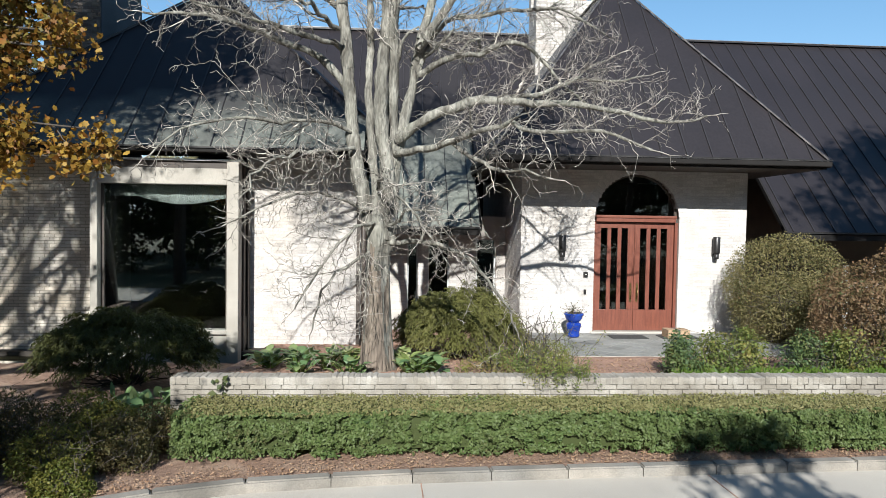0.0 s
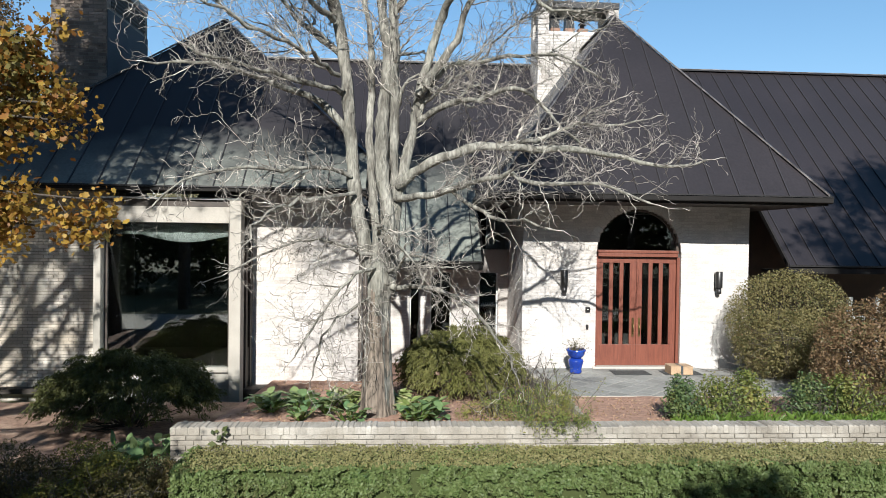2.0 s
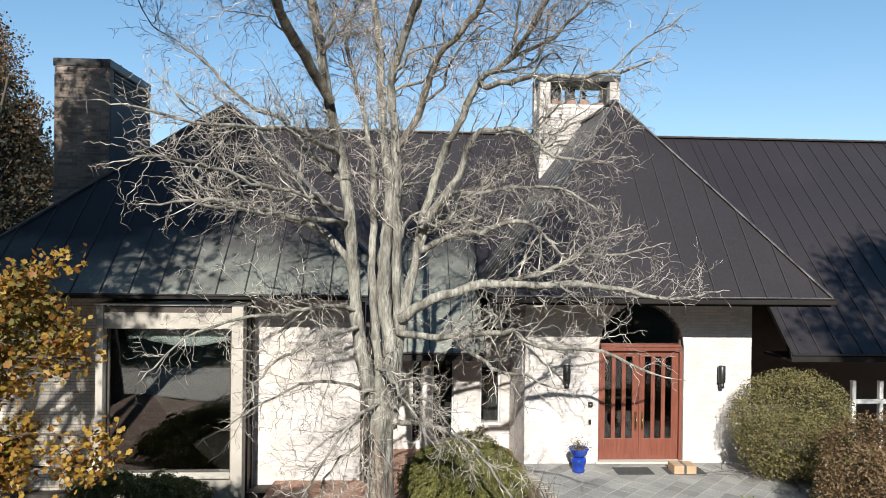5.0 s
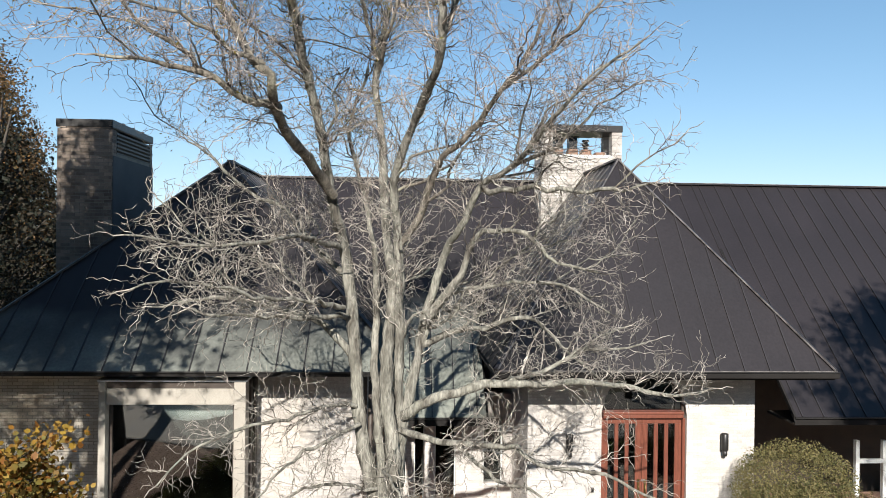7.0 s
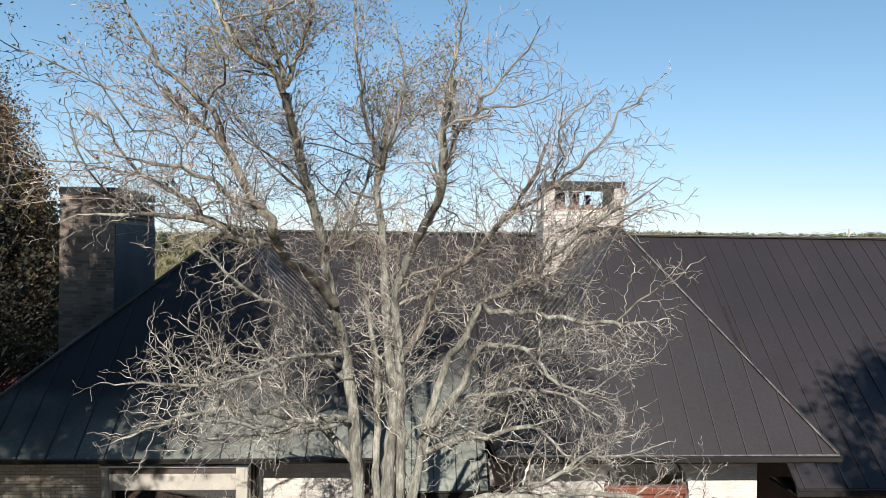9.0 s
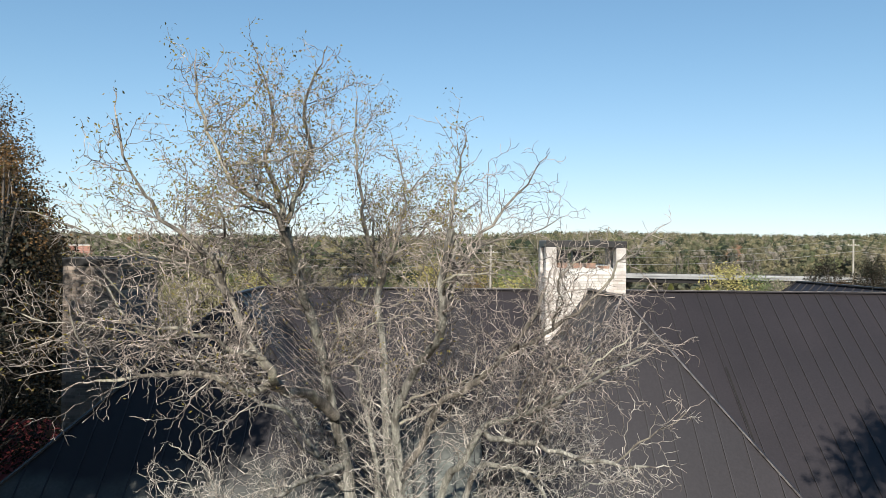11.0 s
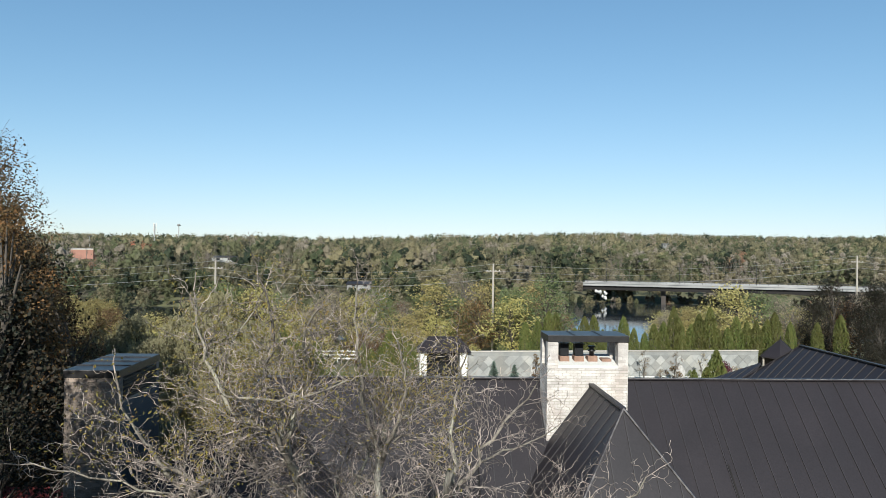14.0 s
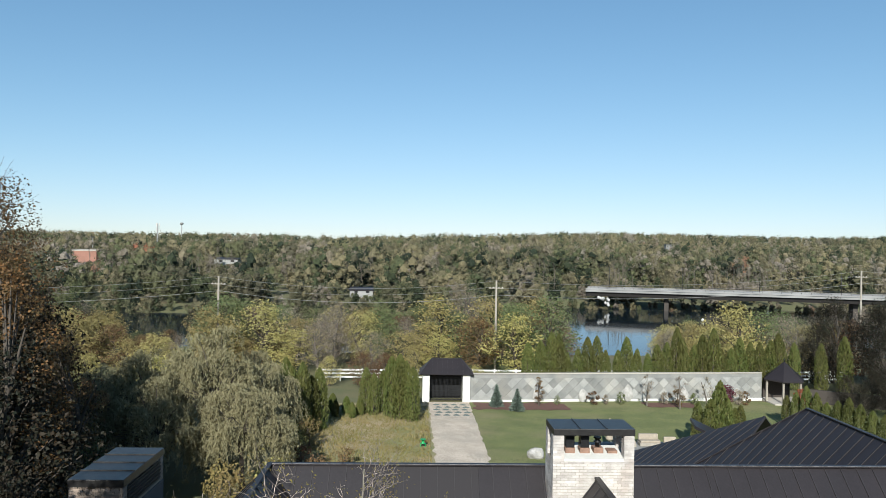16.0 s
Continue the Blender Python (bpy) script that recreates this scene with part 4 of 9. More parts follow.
# ---- chimneys ----
def make_chimneys():
    c = thing("brick_chimney", "whitewashed brick chimney with clay flues under a metal cap", "chimney")
    x0, x1, y0, y1 = 4.25, 6.69, 19.16, 20.33
    box_part("shaft", x0, y0, 5.5, x1, y1, 9.05, M["mortar_grimy"], c)
    bricks("shaft_bricks", pose(x0, y0, 5.6), x1 - x0, 3.45, M["chimney_brick"], c, bh=0.085, bl=0.23, joint=0.009, seed=41, deep=0.012)
    bricks("shaft_bricks", pose(x0, y1, 5.6) @ pose(0, 0, 0, 0, 0, -90), y1 - y0, 3.45, M["chimney_brick"], c, bh=0.085, bl=0.23, joint=0.009, seed=42, deep=0.012)
    for a, b in ((x0, x0 + 0.32), (x1 - 0.30, x1)):
        for ya, yb in ((y0, y0 + 0.3), (y1 - 0.3, y1)):
            box_part("corner_pier", a + 0.01, ya + 0.01, 9.05, b - 0.01, yb - 0.01, 9.84, M["mortar"], c)
            bricks("pier_bricks", pose(a, ya, 9.06), b - a, 0.78, M["chimney_brick"], c, bh=0.085, bl=0.23, joint=0.009, seed=43, deep=0.012)
            bricks("pier_bricks", pose(a, yb, 9.06) @ pose(0, 0, 0, 0, 0, -90), yb - ya, 0.78, M["chimney_brick"], c, bh=0.085, bl=0.23, joint=0.009, seed=44, deep=0.012)
            bricks("pier_bricks", pose(b, ya, 9.06) @ pose(0, 0, 0, 0, 0, 90), yb - ya, 0.78, M["chimney_brick"], c, bh=0.085, bl=0.23, joint=0.009, seed=45, deep=0.012)
    part("mortar_crown", slab_bm([(x0 + 0.3, y0 + 0.02, 9.14), (x1 - 0.28, y0 + 0.02, 9.14), (x1 - 0.28, y1 - 0.02, 9.32), (x0 + 0.3, y1 - 0.02, 9.32)], 0.14), M["plaster"], c, "white mortar crown")
    for k, fx in enumerate((4.85, 5.30, 5.72, 6.15)):
        fl = part("flue", box_bm(fx - 0.15, y0 + 0.38, 9.1, fx + 0.15, y0 + 0.72, 9.36 if k < 3 else 9.28, 0.015), M["terracotta"], c, "square clay flue liner")
        if k < 2:
            box_part("flue_screen", fx - 0.13, y0 + 0.40, 9.362, fx + 0.13, y0 + 0.70, 9.72, M["black"], fl, 0.01)
            box_part("screen_lid", fx - 0.17, y0 + 0.36, 9.722, fx + 0.17, y0 + 0.74, 9.75, M["bronze"], fl)
        elif k == 2:
            part("flue_cowl", lathe_bm([(0.07, 0), (0.07, 0.12), (0.12, 0.14), (0.12, 0.17), (0.07, 0.19), (0.07, 0.24), (0.12, 0.26), (0.11, 0.3)], 16, (fx, y0 + 0.55, 9.362)), M["black"], fl)
    cap = box_part("cap", x0 - 0.0, y0 - 0.02, 9.842, x1 + 0.02, y1 + 0.02, 10.04, M["bronze"], c, 0.012, "dark metal chimney cap")
    for k in (1, 2):
        part("cap_seam", bar_bm((x0 + k * 0.81, y0, 10.04), (x0 + k * 0.81, y1, 10.04), 0.025, 0.025), M["bronze"], cap)
    d = thing("brick_chimney", "tall shaded brick chimney with a louvred side vent and metal cap", "chimney")
    x0, x1, y0, y1 = -8.54, -7.21, 16.44, 19.15
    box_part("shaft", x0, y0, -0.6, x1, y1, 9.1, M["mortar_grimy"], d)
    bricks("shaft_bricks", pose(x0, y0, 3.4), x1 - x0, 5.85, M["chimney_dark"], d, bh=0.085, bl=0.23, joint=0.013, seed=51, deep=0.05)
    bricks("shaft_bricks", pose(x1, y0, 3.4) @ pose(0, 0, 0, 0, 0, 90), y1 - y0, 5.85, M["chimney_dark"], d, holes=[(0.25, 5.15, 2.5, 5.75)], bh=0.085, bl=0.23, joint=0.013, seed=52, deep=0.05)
    # plain panel coloured dark in place of shade on this flank
    box_part("side_cladding", x1 + 0.001, y0 + 0.02, 3.4, x1 + 0.035, y1, 8.5, M["flank_dark"], d, 0.004, "plain chimney flank panel, darkened for its shade")
    box_part("vent", x1 - 0.01, y0 + 0.28, 8.58, x1 + 0.012, y0 + 2.48, 9.12, M["black"], d)
    for k in range(5):
        part("vent_louvre", bar_bm((x1 + 0.012, y0 + 0.28, 8.62 + k * 0.1), (x1 + 0.012, y0 + 2.48, 8.62 + k * 0.1), 0.02, 0.05, (0.5, 0, 1)), M["soffit"], d)
    cap = box_part("cap", x0 - 0.03, y0 - 0.03, 9.20, x1 + 0.03, y1 + 0.03, 9.40, M["bronze"], d, 0.012, "dark metal chimney cap")
    for k in (1, 2, 3):
        part("cap_seam", bar_bm((x0 - 0.03, y0 + k * 0.68, 9.40), (x1 + 0.03, y0 + k * 0.68, 9.40), 0.025, 0.025), M["bronze"], cap)


M["flank_dark"] = mat("shade_dark_flank", (0.10, 0.10, 0.105), (0.075, 0.075, 0.08), 1.2, 0.8, bump=0.1)
M["terracotta"] = mat("terracotta_flue", (0.30, 0.18, 0.13), (0.22, 0.13, 0.09), 5, 0.85, bump=0.2)
make_chimneys()


# ---- plants ----
def unit(v):
    return v / np.maximum(np.linalg.norm(v, axis=-1, keepdims=True), 1e-9)


def leaf_mesh(name, at, size, rng, up=0.3, long=1.0, outline=None, aim=None, droop=None):
    """One small blade per point, turned at random. outline: blade corners (along, across), else a folded diamond."""
    n = len(at)
    nrm = unit(rng.normal(size=(n, 3)) + (aim if aim is not None else 0) + np.array([0, 0, up]))
    d = unit(np.cross(nrm, rng.normal(size=(n, 3))))
    if droop is not None:
        d = unit(d * 0.6 + np.asarray(droop))
        nrm = unit(np.cross(d, rng.normal(size=(n, 3)) if aim is None else np.cross(aim + rng.normal(size=(n, 3)) * 0.6, d)))
    s = np.cross(nrm, d)
    size = np.broadcast_to(np.asarray(size, float), (n,)) * rng.uniform(0.7, 1.3, n)
    if outline is None:
        shape = np.array([(-0.5 * long, 0, 0), (0, 0.36, 0.1), (0.5 * long, 0, 0), (0, -0.36, 0.1)])
    else:
        shape = np.array([(a, b, 0.12 * abs(b)) for a, b in outline])
    k = len(shape)
    v = at[:, None] + size[:, None, None] * (shape[None, :, 0:1] * d[:, None] + shape[None, :, 1:2] * s[:, None] + shape[None, :, 2:3] * nrm[:, None])
    f = np.arange(n * k).reshape(n, k)
    return fast(name, v.reshape(-1, 3), f)


MAPLE = [(-0.5, 0), (-0.28, 0.2), (-0.26, 0.38), (0.0, 0.31), (0.14, 0.42), (0.24, 0.22), (0.52, 0), (0.24, -0.22), (0.14, -0.42), (0.0, -0.31), (-0.26, -0.38), (-0.28, -0.2)]
HOSTA = [(-0.5, 0), (-0.3, 0.26), (0.0, 0.34), (0.3, 0.2), (0.55, 0), (0.3, -0.2), (0.0, -0.34), (-0.3, -0.26)]


def tube_mesh(name, segs, sides=4, smooth=True):
    """Tapered tubes: rows of x0, y0, z0, x1, y1, z1, r0, r1."""
    s = np.asarray(segs, float)
    p, q, r0, r1 = s[:, :3], s[:, 3:6], s[:, 6], s[:, 7]
    d = unit(q - p)
    ref = np.where(np.abs(d[:, 2:3]) < 0.9, [[0, 0, 1.0]], [[1.0, 0, 0]])
    a = unit(np.cross(d, ref))
    b = np.cross(d, a)
    ang = 2 * np.pi * np.arange(sides) / sides
    ring = np.cos(ang)[None, :, None] * a[:, None] + np.sin(ang)[None, :, None] * b[:, None]
    v = np.concatenate([(p - d * r0[:, None] * 0.2)[:, None] + ring * r0[:, None, None], (q + d * r1[:, None] * 0.2)[:, None] + ring * r1[:, None, None]], 1)
    k = np.arange(sides)
    quad = np.stack([k, (k + 1) % sides, (k + 1) % sides + sides, k + sides], 1)
    f = (np.arange(len(s)) * 2 * sides)[:, None, None] + quad
    return fast(name, v.reshape(-1, 3), f.reshape(-1, 4), smooth)


def sweep_mesh(name, line, radii, rng, sides=10):
    """One unbroken, slightly knotty limb along a line."""
    line = np.asarray(line, float)
    way = unit(np.gradient(line, axis=0))
    a = unit(np.cross(way[0], [0.3, 0.9, 0.2]))
    v = []
    ang = 2 * np.pi * np.arange(sides) / sides
    for p, d, r in zip(line, way, radii):
        a = unit(a - d * np.dot(a, d))
        b = np.cross(d, a)
        rr = r * (1 + 0.09 * rng.normal(size=sides) + 0.06 * rng.normal())
        v.append(p + rr[:, None] * (np.cos(ang)[:, None] * a + np.sin(ang)[:, None] * b))
    k = np.arange(sides)
    quad = np.stack([k, (k + 1) % sides, (k + 1) % sides + sides, k + sides], 1)
    f = (np.arange(len(line) - 1) * sides)[:, None, None] + quad
    return fast(name, np.concatenate(v), f.reshape(-1, 4), True)


def wander(p, d, length, steps, r0, r1, rng, jitter, lift=0.0):
    """A crooked twig: points and its segments."""
    out, pts = [], [p]
    for k in range(steps):
        d = unit(d + rng.normal(size=3) * jitter + np.array([0, 0, lift]))
        q = p + d * length / steps
        a, b = r0 + (r1 - r0) * k / steps, r0 + (r1 - r0) * (k + 1) / steps
        out.append((*p, *q, a, b))
        p = q
        pts.append(q)
    return pts, out


def smooth_line(points, step=0.16):
    """A rounded line through guide points (Catmull-Rom)."""
    p = np.asarray(points, float)
    p = np.vstack([2 * p[0] - p[1], p, 2 * p[-1] - p[-2]])
    out = []
    for a, b, c, d in zip(p, p[1:], p[2:], p[3:]):
        n = max(2, int(np.linalg.norm(c - b) / step))
        for t in np.arange(n) / n:
            out.append(0.5 * (2 * b + (c - a) * t + (2 * a - 5 * b + 4 * c - d) * t * t + (3 * b - a - 3 * c + d) * t ** 3))
    out.append(p[-2])
    return np.array(out)


class Bare:
    """A leafless tree: limbs drawn by guide points, with crooked, zigzag branchlets grown on them."""

    def __init__(self, seed):
        self.rng = np.random.default_rng(seed)
        self.limbs, self.twigs, self.tips = [], [], []

    def limb(self, r0, r1, *points, bare=0.15, every=0.12, reach=0.9):
        rng = self.rng
        every *= 0.8 if points[-1][2] > 8 else 1.0
        line = smooth_line(points)
        line[1:-1] += (rng.normal(size=(len(line) - 2, 3)) * 0.024 + np.cumsum(rng.normal(size=(len(line) - 2, 3)), 0) * 0.008) * min(1.0, 0.035 / r0)
        n = len(line) - 1
        rows = []
        for k in range(n):
            a, b = r0 + (r1 - r0) * k / n, r0 + (r1 - r0) * (k + 1) / n
            rows.append((*line[k], *line[k + 1], a, b))
        self.limbs.append(rows)
        gone = 0.0
        total = np.linalg.norm(np.diff(line, axis=0), axis=1).sum()
        done = 0.0
        for k in range(n):
            step = np.linalg.norm(line[k + 1] - line[k])
            done += step
            if done / total < bare:
                continue
            gone += step
            while gone > every:
                gone -= every * rng.uniform(0.5, 1.5)
                way = unit(line[k + 1] - line[k])
                side = unit(np.cross(way, rng.normal(size=3)))
                s = done / total
                self.branch(line[k], unit(way * 0.7 + side * 0.9 + np.array([0, 0, 0.05])), reach * rng.uniform(0.35, 1.35) * (1.2 - 0.65 * s), (r0 + (r1 - r0) * s) * 0.4)
        self.branch(line[-1], unit(line[-1] - line[-3]), 0.35 * reach, r1)

    def zigzag(self, p, d, length, gap, r0, r1, bend):
        """A twig that kinks to one side and the other at every bud."""
        rng = self.rng
        steps = max(2, int(length / gap))
        side = unit(np.cross(d, rng.normal(size=3)))
        sag = rng.normal() * 0.05 + 0.015
        out, pts = [], [np.asarray(p, float)]
        for k in range(steps):
            d = unit(d + rng.normal(size=3) * 0.07 + np.array([0, 0, sag * 0.6]))
            kink = unit(d + side * bend * (1 if k % 2 else -1) * rng.uniform(0.5, 1.4))
            q = pts[-1] + kink * length / steps * rng.uniform(0.7, 1.3)
            out.append((*pts[-1], *q, r0 + (r1 - r0) * k / steps, r0 + (r1 - r0) * (k + 1) / steps))
            pts.append(q)
        return pts, out

    def branch(self, p, d, length, r):
        rng = self.rng
        r = min(max(r, 0.0058), 0.0135)
        pts, segs = self.zigzag(p, d, length, 0.08, r, 0.0042, 0.30)
        self.twigs += segs
        for k in range(1, len(pts)):
            if rng.random() < 0.62:
                way = unit(pts[k] - pts[k - 1])
                side = unit(np.cross(way, rng.normal(size=3)))
                sub, segs = self.zigzag(pts[k], unit(way * 0.7 + side), rng.uniform(0.14, 0.55) * min(1.2, 0.5 + length / 1.5), 0.06, 0.0040, 0.0030, 0.36)
                self.twigs += segs
                for j in range(1, len(sub)):
                    if rng.random() < 0.42:
                        way2 = unit(sub[j] - sub[j - 1])
                        side2 = unit(np.cross(way2, rng.normal(size=3)))
                        _, segs = self.zigzag(sub[j], unit(way2 * 0.5 + side2), rng.uniform(0.07, 0.2), 0.06, 0.0032, 0.0026, 0.35)
                        self.twigs += segs
                        self.tips.append(segs[-1][3:6])


def make_front_tree():
    t = thing("bare_tree", "leafless multi-stemmed tree with pale bark behind the garden wall", "tree")
    b = Bare(7)
    trunk = smooth_line([(-0.08, 9.42, 0.0), (-0.10, 9.4, 0.5), (-0.11, 9.4, 1.3), (-0.10, 9.4, 2.2), (-0.06, 9.4, 2.9)], 0.045)
    rad = np.interp(trunk[:, 2], [0, 0.25, 0.7, 1.6, 2.3, 2.9], [0.30, 0.25, 0.21, 0.175, 0.175, 0.13])
    rng = np.random.default_rng(3)
    bm = bmesh.new()
    rings = []
    for p, r in zip(trunk, rad):
        ring = []
        for k in range(32):
            a = 2 * math.pi * k / 32
            fl = 1 + 0.11 * math.sin(3 * a + p[2] * 0.6) + 0.07 * math.sin(5 * a + p[2]) + 0.035 * noise.noise((9 * math.cos(a), 9 * math.sin(a), p[2] * 1.6))
            ring.append(bm.verts.new((p[0] + r * fl * math.cos(a), p[1] + r * fl * math.sin(a), p[2])))
        rings.append(ring)
    for c, d in zip(rings, rings[1:]):
        for k in range(32):
            bm.faces.new((c[k], c[(k + 1) % 32], d[(k + 1) % 32], d[k])).smooth = True
    foot = bm.copy()

    def old(f):
        c = f.calc_center_median()
        return c.z < 1.25 + 1.5 * noise.noise((c.x * 11, c.y * 11, c.z * 0.8)) - 3.2 * max(0.0, c.x + 0.02)

    bmesh.ops.delete(foot, geom=[f for f in foot.faces if not old(f)], context="FACES")
    bmesh.ops.delete(bm, geom=[f for f in bm.faces if old(f)], context="FACES")
    part("trunk_foot", foot, M["bark_foot"], t, "furrowed brown foot of the trunk")
    part("trunk", bm, M["bark"], t)
    # stems and main limbs
    b.limb(0.118, 0.055, (-0.12, 9.40, 2.06), (-0.33, 9.45, 2.84), (-0.48, 9.60, 3.63), (-0.62, 9.80, 4.99), (-0.75, 9.90, 6.09), (-0.98, 9.85, 7.07), (-1.11, 9.50, 8.03), (-1.26, 9.00, 8.82), (-1.36, 8.40, 9.41), (-1.45, 8.00, 9.99), bare=0.45)
    b.limb(0.075, 0.02, (-0.09, 9.45, 2.32), (-0.18, 9.50, 3.21), (-0.29, 9.60, 4.45), (-0.29, 9.80, 5.56), (-0.37, 9.90, 6.48), (-0.60, 10.10, 7.36), (-0.78, 10.30, 8.32), (-0.47, 10.40, 9.31), bare=0.4)
    b.limb(0.118, 0.042, (0.00, 9.40, 2.15), (0.05, 9.35, 3.03), (-0.07, 9.35, 4.07), (-0.06, 9.40, 4.78), (0.01, 9.50, 5.59), (-0.10, 9.60, 6.40), (-0.14, 9.70, 7.04), (-0.23, 9.90, 8.25), (-0.31, 9.90, 8.98), (-0.11, 9.70, 10.04), bare=0.4)
    b.limb(0.092, 0.042, (0.07, 9.45, 1.97), (0.15, 9.50, 3.02), (0.14, 9.50, 4.27), (0.10, 9.30, 6.31), (0.01, 9.00, 7.22), (0.32, 8.40, 8.09), (0.59, 7.40, 8.68), (0.60, 7.00, 9.45), (0.69, 6.90, 9.96), bare=0.4)
    b.limb(0.105, 0.066, (0.11, 9.45, 2.32), (0.16, 9.45, 3.29), (0.33, 9.55, 4.18), (0.45, 9.70, 4.82), (0.52, 9.50, 5.25), bare=0.6)
    b.limb(0.066, 0.012, (0.52, 9.50, 5.25), (0.85, 9.30, 6.26), (1.01, 8.90, 6.56), (1.27, 8.60, 7.15), (1.64, 8.30, 7.38), (1.98, 7.20, 7.84), (2.32, 6.60, 8.25), (2.55, 6.35, 8.43), (2.75, 6.20, 8.56), bare=0.3)
    b.limb(0.034, 0.009, (1.39, 7.70, 8.31), (2.00, 7.30, 8.72), (2.45, 7.00, 9.20), (2.75, 6.90, 9.55), (3.00, 6.85, 9.90), bare=0.1)
    b.limb(0.03, 0.009, (1.64, 8.30, 7.38), (2.25, 8.00, 7.70), (2.75, 7.80, 8.15), (3.20, 7.70, 8.45), bare=0.1)
    b.limb(0.068, 0.015, (0.48, 9.50, 5.11), (1.06, 9.20, 5.89), (1.12, 9.10, 6.21), (1.36, 9.00, 6.50), (1.92, 8.70, 6.49), (2.29, 8.30, 6.08), (2.81, 8.00, 5.96), bare=0.4)
    b.limb(0.05, 0.015, (1.27, 8.60, 7.15), (1.55, 8.30, 7.05), (1.95, 8.00, 7.04), (2.66, 7.50, 7.01), (3.17, 7.10, 7.09), bare=0.3)
    b.limb(0.06, 0.02, (0.10, 9.30, 6.31), (0.44, 9.20, 6.80), (0.62, 8.80, 7.45), (1.06, 8.20, 7.90), (1.39, 7.70, 8.31), (1.75, 7.50, 8.80), (1.91, 7.40, 9.25), bare=0.3)
    b.limb(0.08, 0.018, (0.17, 9.40, 3.67), (0.53, 9.20, 3.92), (0.99, 9.00, 4.13), (1.41, 9.00, 4.27), (1.88, 9.00, 4.24), (2.72, 9.10, 4.28), (3.54, 9.20, 4.20), (4.26, 9.20, 4.04), (4.98, 9.20, 4.14), bare=0.25)
    b.limb(0.045, 0.013, (1.66, 9.00, 4.25), (2.30, 9.20, 4.37), (2.92, 9.40, 4.63), (3.54, 9.50, 4.68), (4.12, 9.60, 4.81), bare=0.1)
    b.limb(0.055, 0.013, (0.16, 9.35, 3.46), (0.72, 8.60, 3.50), (1.23, 8.00, 3.62), (1.63, 7.60, 3.70), (1.94, 7.30, 3.57), (2.64, 7.00, 3.57), (3.21, 6.80, 3.31), bare=0.25)
    b.limb(0.035, 0.011, (0.95, 8.40, 3.54), (1.47, 8.00, 3.15), (1.87, 7.70, 3.08), (2.24, 7.50, 2.98), bare=0.1)
    b.limb(0.055, 0.016, (0.42, 9.70, 4.70), (0.92, 9.50, 4.95), (1.44, 9.40, 5.03), (1.82, 9.30, 5.17), (2.26, 9.50, 5.15), (2.83, 9.60, 4.64), (3.26, 9.50, 4.26), bare=0.35)
    b.limb(0.05, 0.015, (0.42, 9.70, 4.68), (0.92, 9.60, 5.56), (1.37, 9.60, 5.67), (2.11, 9.50, 5.77), (2.65, 9.30, 5.71), (3.31, 9.10, 5.31), bare=0.3)
    b.limb(0.065, 0.014, (-0.62, 9.80, 4.51), (-0.91, 9.80, 4.87), (-1.28, 9.90, 5.14), (-1.76, 9.80, 5.27), (-2.24, 9.60, 5.42), (-2.84, 9.30, 5.46), (-3.48, 9.00, 5.36), bare=0.3)
    b.limb(0.05, 0.013, (-0.71, 9.80, 5.14), (-1.09, 9.40, 5.19), (-1.53, 9.00, 5.25), (-2.09, 8.60, 5.34), (-2.67, 8.20, 5.41), bare=0.25)
    b.limb(0.05, 0.012, (-0.87, 9.70, 6.27), (-1.32, 8.60, 6.43), (-1.82, 7.70, 6.30), (-2.44, 7.20, 6.29), (-3.01, 6.80, 6.37), bare=0.2)
    b.limb(0.04, 0.011, (-0.74, 9.40, 5.34), (-1.35, 8.40, 5.50), (-1.91, 7.80, 5.63), (-2.47, 7.30, 5.78), (-2.98, 6.90, 5.74), bare=0.2)
    b.limb(0.035, 0.011, (-0.54, 9.50, 3.80), (-1.10, 9.00, 3.88), (-1.60, 8.60, 3.78), (-2.13, 8.20, 3.77), (-2.63, 7.90, 3.57), (-2.92, 7.70, 3.21), bare=0.15)
    b.limb(0.035, 0.011, (-0.48, 9.40, 3.54), (-0.99, 8.80, 3.41), (-1.39, 8.30, 3.29), (-1.61, 7.90, 3.07), (-1.76, 7.60, 2.72), bare=0.15)
    b.limb(0.055, 0.014, (-0.79, 9.90, 5.81), (-1.20, 10.20, 6.18), (-1.57, 10.50, 6.51), (-1.83, 10.60, 6.84), (-2.54, 10.50, 7.23), (-2.95, 10.30, 7.67), (-3.38, 10.20, 7.96), bare=0.3)
    b.limb(0.085, 0.035, (-0.95, 9.70, 7.07), (-1.25, 9.00, 7.55), (-1.39, 8.10, 7.78), (-1.43, 7.40, 8.04), (-1.40, 7.00, 8.28), (-1.66, 7.10, 8.48), (-1.90, 7.30, 8.92), (-2.12, 7.50, 9.23), (-2.48, 7.40, 9.55), (-2.79, 7.30, 9.86), bare=0.4)
    b.limb(0.055, 0.014, (-1.41, 7.50, 7.99), (-1.74, 7.10, 8.02), (-2.05, 6.90, 8.18), (-2.34, 6.80, 8.28), (-2.73, 6.50, 8.29), (-3.13, 6.30, 8.28), bare=0.2)
    b.limb(0.035, 0.01, (-2.24, 6.90, 8.28), (-2.41, 6.80, 8.54), (-2.85, 6.70, 8.73), (-2.99, 6.60, 9.04), (-3.26, 6.50, 9.36), bare=0.1)
    b.limb(0.04, 0.012, (-1.49, 7.00, 8.40), (-1.90, 6.80, 8.58), (-2.16, 6.60, 8.79), (-2.52, 6.40, 8.86), (-2.96, 6.30, 8.91), bare=0.1)
